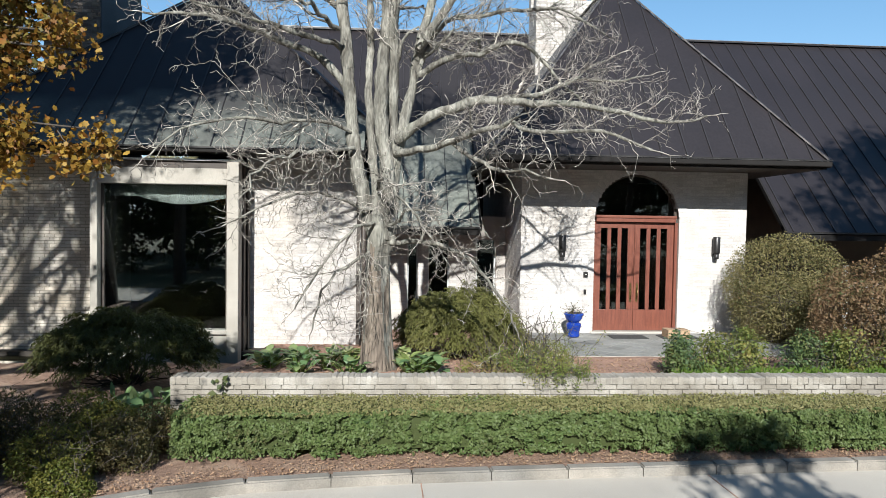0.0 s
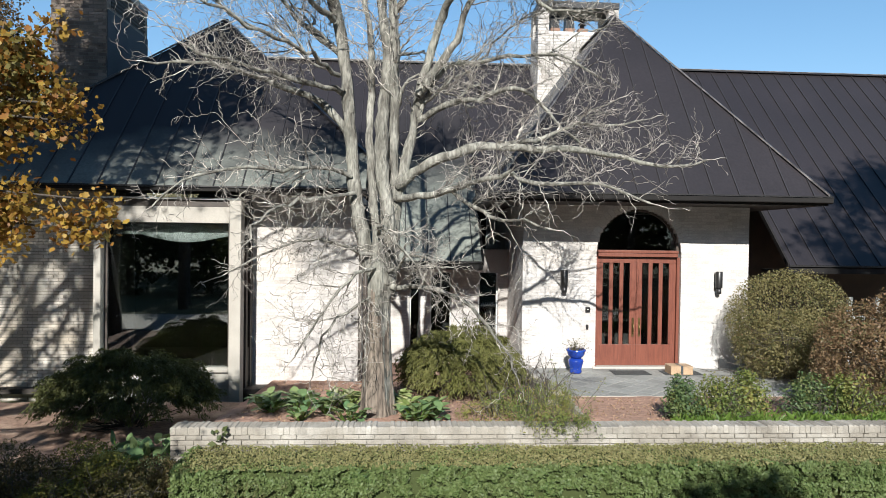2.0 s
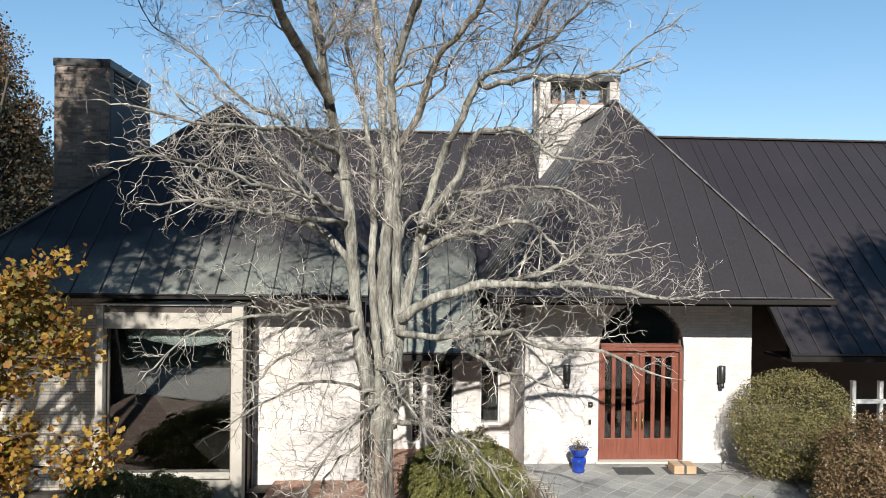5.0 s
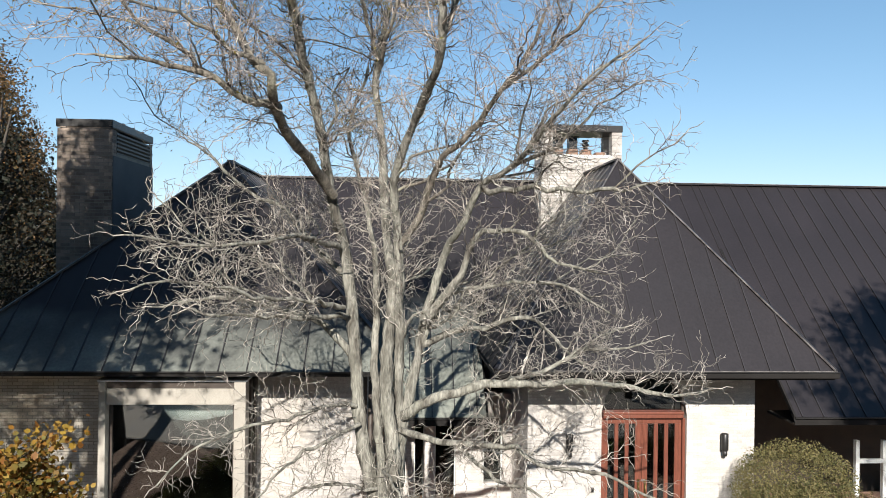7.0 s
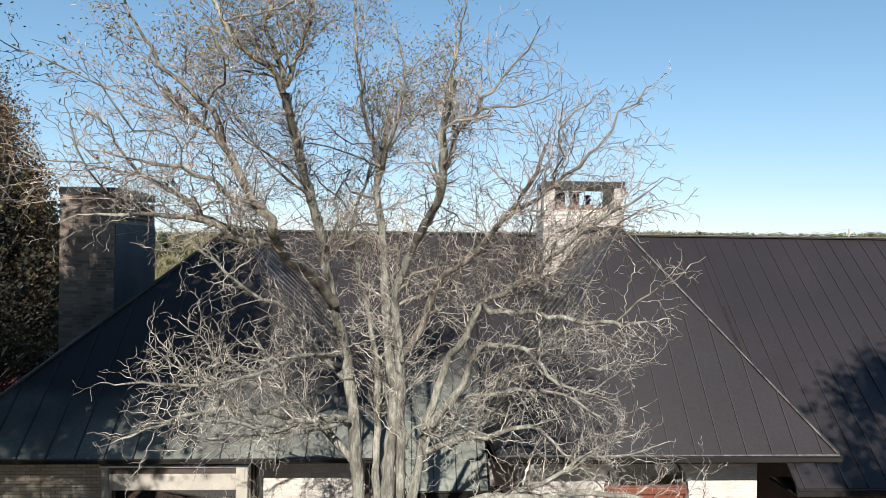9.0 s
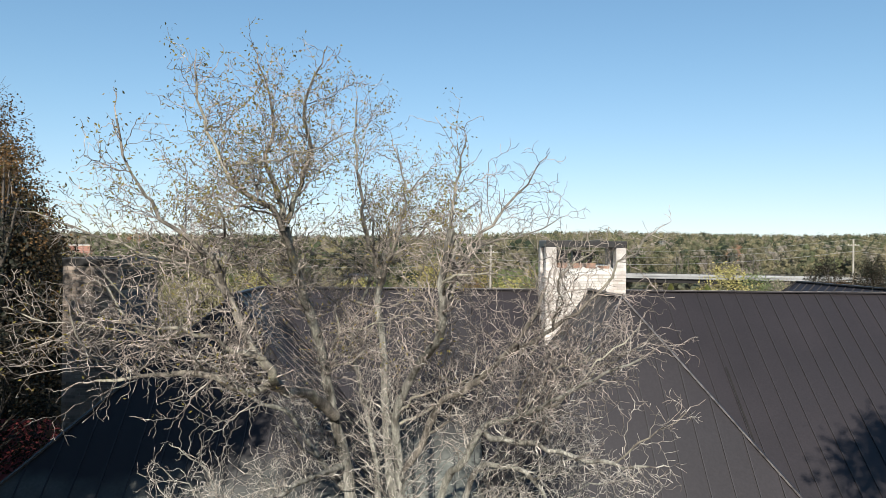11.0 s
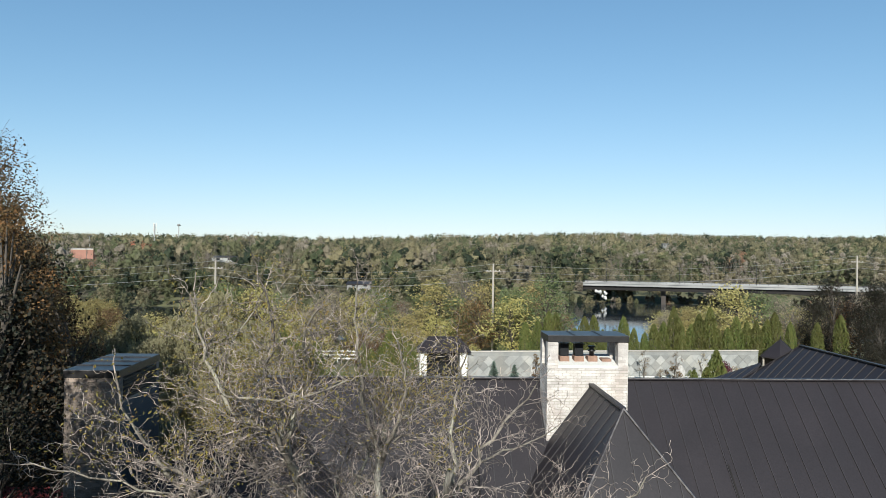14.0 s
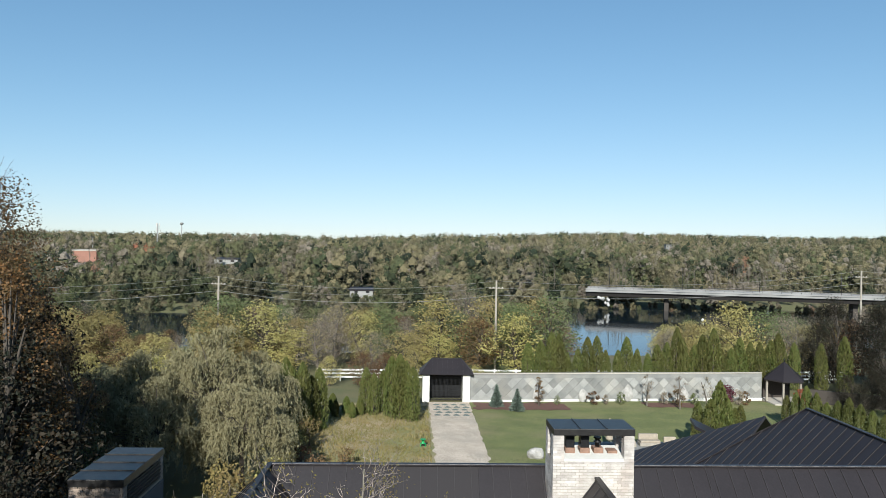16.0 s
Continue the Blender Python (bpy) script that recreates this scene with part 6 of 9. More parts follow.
    lumps = [((x, 10.9 + 0.2 * math.sin(x * 3), 0.25), (0.5, 0.4, 0.44 + 0.1 * math.sin(x * 7))) for x in np.arange(8.1, 9.9, 0.6)]
    for k, lump in enumerate(lumps):
        shrub("low_shrub", "low leafy shrub in the mulched bed", [lump], LEAF["bush"], 0.03, 2600, 75 + k, 0.0, 9)
    shrub("trailing_shrub", "grey-green fine-leaved shrub spilling over the bed", [((2.3, 9.6, 0.2), (0.75, 0.7, 0.28)), ((2.75, 10.3, 0.15), (0.5, 0.7, 0.3)), ((1.7, 9.2, 0.16), (0.6, 0.5, 0.22))], LEAF["rose"], 0.026, 9000, 90, 0.05, 26)
    rng = np.random.default_rng(91)
    # strands hanging over the wall
    t = thing("trailing_vine", "twiggy vine trailing over the garden wall", "vine")
    segs, lf = [], []
    for k in range(34):
        p = np.array([rng.uniform(1.95, 2.85), 7.95, 0.42])
        pts, s = wander(p, unit(np.array([rng.normal() * 0.5, -1, 0.3])), 0.24, 3, 0.004, 0.003, rng, 0.2)
        pts2, s2 = wander(np.array(pts[-1]), np.array([rng.normal() * 0.2, -0.25, -1]), rng.uniform(0.1, 0.32), 4, 0.003, 0.002, rng, 0.25)
        segs += s + s2
        lf += [np.array(q) for q in pts[1:] + pts2]
        pts, s = wander(p, unit(np.array([rng.normal() * 0.4, 1, 0.25])), 0.9, 6, 0.004, 0.003, rng, 0.3)
        segs += s
        lf += [np.array(q) for q in pts]
    lf = np.repeat(np.array(lf), 5, 0)
    link_mesh("tangle", tube_mesh("tangle", segs, 3), M["bark_dark"], t)["kind"] = "stuff"
    link_mesh("leaves", leaf_mesh("leaves", lf + rng.normal(size=lf.shape) * 0.03, 0.026, rng), LEAF["rose"], t)["kind"] = "stuff"
    # grass strip along the wall
    n = 15000
    x = rng.uniform(4.4, 15, n)
    y = 8.2 + np.abs(rng.normal(size=n)) * 0.32
    base = np.stack([x, y, np.full(n, 0.13)], 1)
    lean = unit(np.stack([rng.normal(size=n) * 0.5, rng.normal(size=n) * 0.5 - 0.25, np.ones(n)], 1))
    h = rng.uniform(0.08, 0.25, n)[:, None]
    w = np.cross(lean, unit(rng.normal(size=(n, 3)))) * 0.006
    tip = base + lean * h + np.stack([rng.normal(size=n) * 0.04, rng.normal(size=n) * 0.04 - 0.02, -0.02 * np.ones(n)], 1)
    v = np.stack([base - w, base + w, base + lean * h * 0.6 + w, tip], 1).reshape(-1, 3)
    g = link_mesh("grass_strip", fast("grass_strip", v, np.arange(n * 4).reshape(n, 4)), LEAF["grass"])
    tagged(g, "bright green ornamental grass along the wall", "grass", kind="stuff")
    # hostas
    spots = [(-1.75, 9.6, "hosta", 0.3), (-1.35, 9.9, "hosta", 0.34), (-0.9, 9.55, "hosta", 0.3), (-1.95, 10.2, "hosta", 0.28), (-0.62, 10.0, "variegated", 0.36), (0.42, 9.35, "variegated", 0.32), (0.75, 9.05, "hosta", 0.3), (0.5, 8.75, "hosta", 0.26), (-0.5, 8.8, "hosta", 0.24), (-1.2, 9.0, "hosta", 0.22), (0.25, 10.1, "variegated", 0.28)]
    for x, y, kind, s in spots:
        t = thing("hosta", "broad-leaved hosta clump at the foot of the tree" if kind == "hosta" else "yellow-edged variegated hosta clump by the trunk", "hosta", "hostas in the bed")
        n = 26
        a = rng.uniform(0, 2 * math.pi, n)
        rr = rng.uniform(0.05, 0.3, n)
        zb = bed_z(x, y)
        p = np.stack([x + rr * np.cos(a), y + rr * np.sin(a), zb + 0.06 + 0.2 * rng.random(n) + 0.2 * (0.3 - rr)], 1)
        out = np.stack([np.cos(a), np.sin(a), np.full(n, 0.35)], 1)
        d = unit(out + rng.normal(size=(n, 3)) * 0.3)
        sd = unit(np.cross(d, [0, 0, 1.0]))
        nn = np.cross(sd, d)
        sh = np.array(HOSTA)
        v = p[:, None] + s * 0.72 * (sh[None, :, 0:1] * d[:, None] + sh[None, :, 1:2] * sd[:, None] + (0.3 * np.abs(sh[None, :, 1:2]) - 0.25 * (sh[None, :, 0:1]) ** 2) * nn[:, None])
        link_mesh("leaves", fast("leaves", v.reshape(-1, 3), np.arange(n * 8).reshape(n, 8)), LEAF[kind], t)["kind"] = "stuff"
        segs = [(x, y, zb - 0.02, *q, 0.008, 0.005) for q in p]
        link_mesh("stalk_tuft", tube_mesh("stalk_tuft", segs, 4), LEAF["grass"], t)["kind"] = "stuff"
    # sapling leaves before the wall's end
    t = thing("seedling", "small dark-leaved seedling against the brick wall", "plant")
    p = np.array([(-2.05, 7.74, 0.28), (-2.0, 7.73, 0.33), (-2.1, 7.74, 0.2), (-1.98, 7.73, 0.15), (-2.06, 7.72, 0.1), (-2.02, 7.73, 0.24), (-2.12, 7.73, 0.3), (-1.95, 7.72, 0.08)])
    link_mesh("leaves", leaf_mesh("leaves", np.repeat(p, 2, 0) + rng.normal(size=(16, 3)) * 0.03, 0.09, rng, 0.3, aim=np.tile([0, -1.0, 0], (16, 1))), LEAF["dark"], t)["kind"] = "stuff"
    link_mesh("stem", tube_mesh("stem", [(-2.03, 7.74, 0.0, -2.03, 7.74, 0.35, 0.006, 0.004)], 5), M["bark_dark"], t)
    # shrubs before the wall's corner, yellow-green and brown
    k = 0
    for x, y, z, r, lf in ((-2.95, 6.75, -0.18, 0.42, "brownshrub"), (-3.5, 6.4, -0.2, 0.45, "yellow"), (-4.0, 6.9, -0.12, 0.5, "brownshrub"), (-3.25, 7.2, -0.12, 0.42, "yellow"), (-4.5, 6.2, -0.2, 0.5, "yellow"), (-2.75, 7.35, -0.15, 0.36, "brownshrub"), (-3.7, 7.6, -0.1, 0.45, "yellow"), (-4.6, 7.4, -0.1, 0.5, "brownshrub"), (-3.2, 5.95, -0.3, 0.3, "yellow"), (-5.2, 6.9, -0.1, 0.55, "yellow"), (-5.1, 5.6, -0.2, 0.5, "brownshrub")):
        shrub("autumn_shrub", "yellow-green autumn shrub by the drive" if lf == "yellow" else "browning autumn shrub by the drive", [((x, y, z), (r, r, r * 0.8)), ((x + 0.15, y - 0.1, z - 0.1), (r * 0.8, r * 0.8, r * 0.6))], LEAF[lf], 0.027, 5600, 100 + k, -0.42, 14)
        k += 1
    for x, y in ((-3.5, 8.3), (-2.95, 8.5), (-3.15, 8.1)):
        t = thing("hosta", "broad green hosta clump outside the wall", "hosta", "hostas in the bed")
        n = 30
        p = np.array([x, y, -0.12]) + rng.normal(size=(n, 3)) * np.array([0.22, 0.2, 0.06])
        link_mesh("leaves", leaf_mesh("leaves", p, 0.22, rng, 1.2, outline=HOSTA), LEAF["hosta"], t)["kind"] = "stuff"
        link_mesh("stalk_tuft", tube_mesh("stalk_tuft", [(x, y, -0.4, *q, 0.008, 0.005) for q in p], 4), LEAF["grass"], t)["kind"] = "stuff"
    # fallen leaves and bark chips
    n = 8000
    x = rng.uniform(-6, 14, n)
    y = np.array([kerb_y(a) for a in x]) + np.abs(rng.normal(size=n)) * 0.28 + 0.06
    p = np.stack([x, y, np.full(n, -0.385)], 1)
    g = link_mesh("leaf_litter", leaf_mesh("leaf_litter", p, 0.022, rng, 3.0, 1.5), LEAF["litter"])
    tagged(g, "fallen leaves and bark chips along the kerb", "leaf litter", kind="stuff")
    n = 6000
    x, y = rng.uniform(-2.3, 9, n), rng.uniform(8.1, 13.4, n)
    keep = ~((x > 2.9) & (y > 10.9))
    x, y = x[keep], y[keep]
    p = np.array([(a, b, bed_z(a, b) + 0.01) for a, b in zip(x, y)])
    g = link_mesh("leaf_litter", leaf_mesh("leaf_litter", p, 0.04, rng, 2.5, 1.3), LEAF["litter"])
    tagged(g, "fallen leaves over the planting bed", "leaf litter", kind="stuff")


make_front_tree()
make_maple()
make_hedge()
make_bed_plants()


# ---- unseen trees behind the camera, added to cast shade and show in windows ----
def shade_tree(label, x, y, h, spread, lf, seed, clumps=26, leaves=150, size=0.16, low=0.35):
    rng = np.random.default_rng(seed)
    t = thing("broadleaf_tree", label, "tree")
    z0 = ground_z(x, y)
    segs = []
    _, s = wander(np.array([x, y, z0]), np.array([0, 0, 1.0]), h * 0.8, 14, 0.010 * h + 0.02, 0.04, rng, 0.05)
    segs += s
    pts = []
    for k in range(clumps):
        u = rng.uniform(low, 1.0)
        a = rng.uniform(0, 2 * math.pi)
        rr = spread * math.sqrt(rng.random()) * math.sin(math.pi * min(0.97, 0.18 + 0.8 * (u - low) / (1 - low)))
        c = np.array([x + rr * math.cos(a), y + rr * math.sin(a), z0 + u * h])
        pts.append(c + rng.normal(size=(leaves, 3)) * spread * np.array([0.17, 0.17, 0.12]))
        foot = np.array(s[min(13, int(u * 12))][:3])
        line = smooth_line([foot, foot * 0.5 + c * 0.5 + np.array([0, 0, 0.2]), c], 0.5)
        for p, q in zip(line, line[1:]):
            segs.append((*p, *q, 0.03, 0.02))
    link_mesh("crown", leaf_mesh("crown", np.concatenate(pts), size, rng, 0.4), lf, t)["kind"] = "stuff"
    link_mesh("trunk", tube_mesh("trunk", segs, 7), M["bark_dark"], t)
    return t


shade_tree("tall leafy tree across the drive, in leaf", 10.6, -2.0, 16.6, 2.6, LEAF["dark"], 201, 30, 220, 0.2, 0.72)
shade_tree("small leafy tree beyond the drive", 2.95, -4.2, 6.9, 1.15, LEAF["bush"], 202, 18, 80, 0.14, 0.78)
shade_tree("unseen broad tree added across the drive", -21.5, -11.0, 13, 4.0, LEAF["bush"], 203, 30, 150, 0.24)
shade_tree("unseen broad tree added across the drive", -2.0, -24.0, 14, 5.0, LEAF["redbush"], 204, 34, 150, 0.3)
shade_tree("unseen broad tree added across the drive", -15.0, -30.0, 14, 5.5, LEAF["dark"], 205, 34, 150, 0.3)
shade_tree("unseen broad tree added across the drive", 14.0, -26.0, 15, 5.5, LEAF["bush"], 206, 34, 150, 0.3)
shade_tree("unseen tall tree added to cast shade beside the drive", -10.3, -7.4, 20.6, 2.6, LEAF["dark"], 210, 34, 110, 0.17, 0.74)
shade_tree("unseen tall tree added to cast shade beside the drive", -15.0, 9.5, 16, 4.0, LEAF["dark"], 214, 50, 220, 0.26, 0.2)
shade_tree("small dense tree beside the drive", -5.4, 0.7, 6.9, 2.1, LEAF["dark"], 215, 38, 170, 0.12, 0.40)
shade_tree("very tall dense tree across the drive", -9.9, -5.6, 22.4, 3.0, LEAF["dark"], 216, 62, 180, 0.18, 0.735)
shade_tree("very tall dense tree across the drive", -13.3, -6.2, 21.2, 2.9, LEAF["dark"], 219, 54, 180, 0.18, 0.66)
# unseen undergrowth, added to darken what the bay window reflects
for x, y in ((-11.0, -14.5), (-15.5, -13.5), (-7.2, -16.0), (-20.0, -14.0)):
    shade_tree("low dense tree across the drive", x, y, 7.5, 2.8, LEAF["dark"], 230 + int(-x), 40, 110, 0.26, 0.03)
# out-of-view casters, added to shade the trees at the left
shade_tree("unseen tall tree added to shade the left-hand trees", -23.5, 17.0, 20.5, 4.2, LEAF["dark"], 217, 54, 200, 0.28, 0.2)
shade_tree("unseen tall tree added to shade the left-hand trees", -20.2, 19.5, 15.0, 3.2, LEAF["dark"], 218, 50, 200, 0.22, 0.2)
shade_tree("unseen tall tree added to cast shade beside the drive", -15.5, 1.5, 17, 4.4, LEAF["dark"], 211, 46, 220, 0.3, 0.2)
shade_tree("unseen tall tree added to cast shade beside the drive", -20.5, 5.5, 18, 4.8, LEAF["dark"], 212, 50, 220, 0.3, 0.15)
shade_tree("unseen tall tree added to cast shade beside the drive", -27.0, 9.0, 18, 5.0, LEAF["dark"], 213, 50, 220, 0.3, 0.15)
# belt of unseen trees, added to keep low sky light off the house
for k in range(15):
    shade_tree("unseen broad tree added to block the low sky", -63 + 9 * k + 2 * math.sin(k * 2.3), -39.5 + 1.5 * math.sin(k * 1.7), 21 + 0.8 * math.sin(k * 3.1), 6.2, LEAF["dark"], 240 + k, 46, 60, 0.8, 0.08)
for k, (x, y, h) in enumerate(((-46, -30, 17), (-36, -36, 18), (-27, -31, 15), (-8, -35, 17), (3, -33, 16), (22, -34, 18), (31, -30, 16), (41, -36, 18), (52, -32, 17), (9, -40, 19), (-19, -40, 19), (-58, -24, 16))):
    shade_tree("unseen broad tree added across the drive", x, y, h, 5.8, LEAF["dark"], 220 + k, 40, 60, 0.68, 0.12)


# ---- things on the porch and walls ----
M["cobalt"] = mat("cobalt_glaze", (0.018, 0.05, 0.33), (0.012, 0.035, 0.24), 6, 0.12, bump=0.05, c3=(0.03, 0.09, 0.42), s3=5)
M["card"] = mat("brown_cardboard", (0.45, 0.31, 0.19), (0.40, 0.27, 0.165), 5, 0.85, bump=0.05)
M["mat"] = mat("dark_coir_mat", (0.055, 0.055, 0.055), (0.04, 0.04, 0.04), 30, 0.95, bump=0.6, bscale=150)
M["tape"] = mat("dark_parcel_tape", (0.06, 0.07, 0.08), (0.05, 0.055, 0.06), 5, 0.4, bump=0)


def make_porch_things():
    for x in (3.86, 7.375):
        s = thing("wall_sconce", "dark bronze cylinder wall light beside the doors", "wall lamp", "sconces beside the doors")
        y = 13.73
        part("upper_shade", lathe_bm([(0.075, 0), (0.078, 0.01), (0.078, 0.36), (0.07, 0.37), (0.07, 0.36)], 24, (x, y, 1.83)), M["bronze"], s)
        part("lower_shade", lathe_bm([(0.05, 0), (0.056, 0.008), (0.056, 0.125)], 20, (x, y, 1.702)), M["bronze"], s)
        box_part("wall_plate", x - 0.05, 13.79, 1.78, x + 0.05, 13.832, 2.1, M["bronze"], s, 0.006)
        box_part("arm", x - 0.02, y, 1.92, x + 0.02, 13.80, 1.98, M["bronze"], s)
    p = thing("blue_planter", "tall cobalt-blue glazed planter with dry plants", "planter")
    at = (4.02, 13.25, 0.002)
    part("lower_pot", lathe_bm([(0.10, 0), (0.125, 0.02), (0.135, 0.05), (0.12, 0.09), (0.145, 0.18), (0.165, 0.26), (0.155, 0.3), (0.11, 0.33)], 28, at), M["cobalt"], p)
    part("upper_bowl", lathe_bm([(0.11, 0.332), (0.15, 0.36), (0.185, 0.42), (0.195, 0.47), (0.215, 0.50), (0.205, 0.52), (0.18, 0.50), (0.17, 0.46)], 28, at), M["cobalt"], p)
    part("soil", lathe_bm([(0.17, 0.455), (0.16, 0.465)], 20, at), M["soil"], p)
    rng = np.random.default_rng(14)
    segs, lv = [], []
    for k in range(46):
        pts, s = wander(np.array([4.02, 13.25, 0.46]) + rng.normal(size=3) * np.array([0.06, 0.06, 0]), unit(rng.normal(size=3) * np.array([0.7, 0.7, 0.2]) + np.array([0, 0, 1.0])), rng.uniform(0.15, 0.34), 4, 0.004, 0.0015, rng, 0.25)
        segs += s
        lv += [np.array(q) for q in pts[1:]]
    link_mesh("dry_stems", tube_mesh("dry_stems", segs, 3), M["twig"], p)["kind"] = "stuff"
    lv = np.array(lv)
    link_mesh("dry_leaves", leaf_mesh("dry_leaves", np.repeat(lv, 2, 0) + rng.normal(size=(2 * len(lv), 3)) * 0.02, 0.03, rng), LEAF["brownshrub"], p)["kind"] = "stuff"
    for a, b in ((4.83, 5.62), (5.93, 6.75)):
        m = box_part("doormat", a, 13.05, 0.004, b, 13.50, 0.018, M["mat"], None, 0.005)
        tagged(m, "dark grey coir doormat on the porch", "doormat", "doormats at the entrance")
    c = thing("cardboard_parcel", "brown cardboard parcel lying on the doormat", "parcel")
    box_part("box", 6.02, 13.0, 0.02, 6.50, 13.36, 0.20, M["card"], c, 0.004)
    box_part("tape", 6.235, 12.998, 0.025, 6.285, 13.362, 0.2025, M["tape"], c)
    box_part("flap_seam", 6.018, 13.17, 0.19, 6.502, 13.185, 0.202, M["tape"], c)
    b = thing("doorbell_plate", "small steel intercom plate beside the doors", "doorbell")
    box_part("plate", 4.37, 13.805, 1.26, 4.47, 13.84, 1.37, M["bronze"], b, 0.004)
    part("button", lathe_bm([(0.018, 0), (0.016, 0.012)], 12, (4.42, 13.80, 1.31)), M["plaster"], b)
    b = thing("outlet_cover", "small grey weatherproof outlet on the brick wall", "outlet")
    box_part("cover", 4.385, 13.80, 0.88, 4.44, 13.84, 0.98, M["bronze"], b, 0.004)
    # porch posts and rail of the right wing
    f = thing("porch_railing", "white post railing in the shade of the low eave", "railing")
    for k in range(8):
        x = 11.75 + k * 0.72
        box_part("post", x - 0.05, 15.6, -0.5, x + 0.05, 15.7, 1.5, M["white_paint"], f)
    box_part("top_rail", 11.7, 15.61, 0.92, 17.0, 15.69, 1.02, M["white_paint"], f)
    # small blue downpipe cap beside the tree and a brown downpipe at the recess
    d = thing("downpipe", "dark brown downpipe at the wall corner", "downpipe")
    part("pipe", lathe_bm([(0.05, 0), (0.05, 4.0)], 12, (-0.50, 13.30, -0.45)), M["brown"], d)
    part("shoe", bar_bm((-0.50, 13.30, -0.45), (-0.50, 13.05, -0.53), 0.1, 0.09), M["brown"], d)


make_porch_things()


# ---- garden behind the house ----
M["tile"] = mat("slate_wall_tile", (0.30, 0.295, 0.28), (0.235, 0.235, 0.225), 0.9, 0.75, bump=0.1, vary=0.32, c3=(0.32, 0.305, 0.275), s3=0.5)
M["green_slab"] = mat("green_paving_slab", (0.16, 0.19, 0.17), (0.12, 0.15, 0.13), 2, 0.8, bump=0.1)
M["path"] = mat("pale_gravel_path", (0.62, 0.52, 0.42), (0.50, 0.415, 0.33), 0.9, 0.95, bump=0.6, bscale=9, c3=(0.44, 0.385, 0.31), s3=0.3, fine_mix=0.6)
M["bank"] = mat("dry_rough_ground", (0.34, 0.27, 0.15), (0.22, 0.22, 0.09), 0.35, 0.95, bump=0.8, bscale=9, c3=(0.40, 0.31, 0.20), s3=0.2)
M["redmulch"] = mat("red_mulch", (0.15, 0.07, 0.05), (0.11, 0.052, 0.038), 3, 0.95, bump=0.6, bscale=15)
M["rock"] = mat("pale_boulder", (0.46, 0.44, 0.415), (0.30, 0.285, 0.265), 2, 0.9, bump=0.6, bscale=12)
M["riprap"] = mat("white_riprap", (0.62, 0.60, 0.58), (0.5, 0.485, 0.465), 1, 0.9, bump=0.3)
M["wire"] = mat("weathered_wire", (0.30, 0.29, 0.27), (0.25, 0.24, 0.23), 1, 0.6, bump=0)
M["water"] = mat("river_water", (0.012, 0.022, 0.03), (0.010, 0.018, 0.024), 0.02, 0.06, bump=0.35, bscale=0.7)
M["deck"] = mat("bridge_concrete", (0.25, 0.245, 0.24), (0.21, 0.205, 0.20), 0.1, 0.85, bump=0.05)
M["pole"] = mat("weathered_pole_wood", (0.36, 0.32, 0.27), (0.28, 0.25, 0.21), 2, 0.9, bump=0.3, stretch=(4, 4, 0.3))
M["canvas"] = mat("beige_canvas", (0.40, 0.34, 0.27), (0.33, 0.28, 0.22), 4, 0.9, bump=0.2)
M["redmetal"] = mat("red_corrugated_metal", (0.30, 0.055, 0.045), (0.24, 0.045, 0.04), 1, 0.6, bump=0.05)
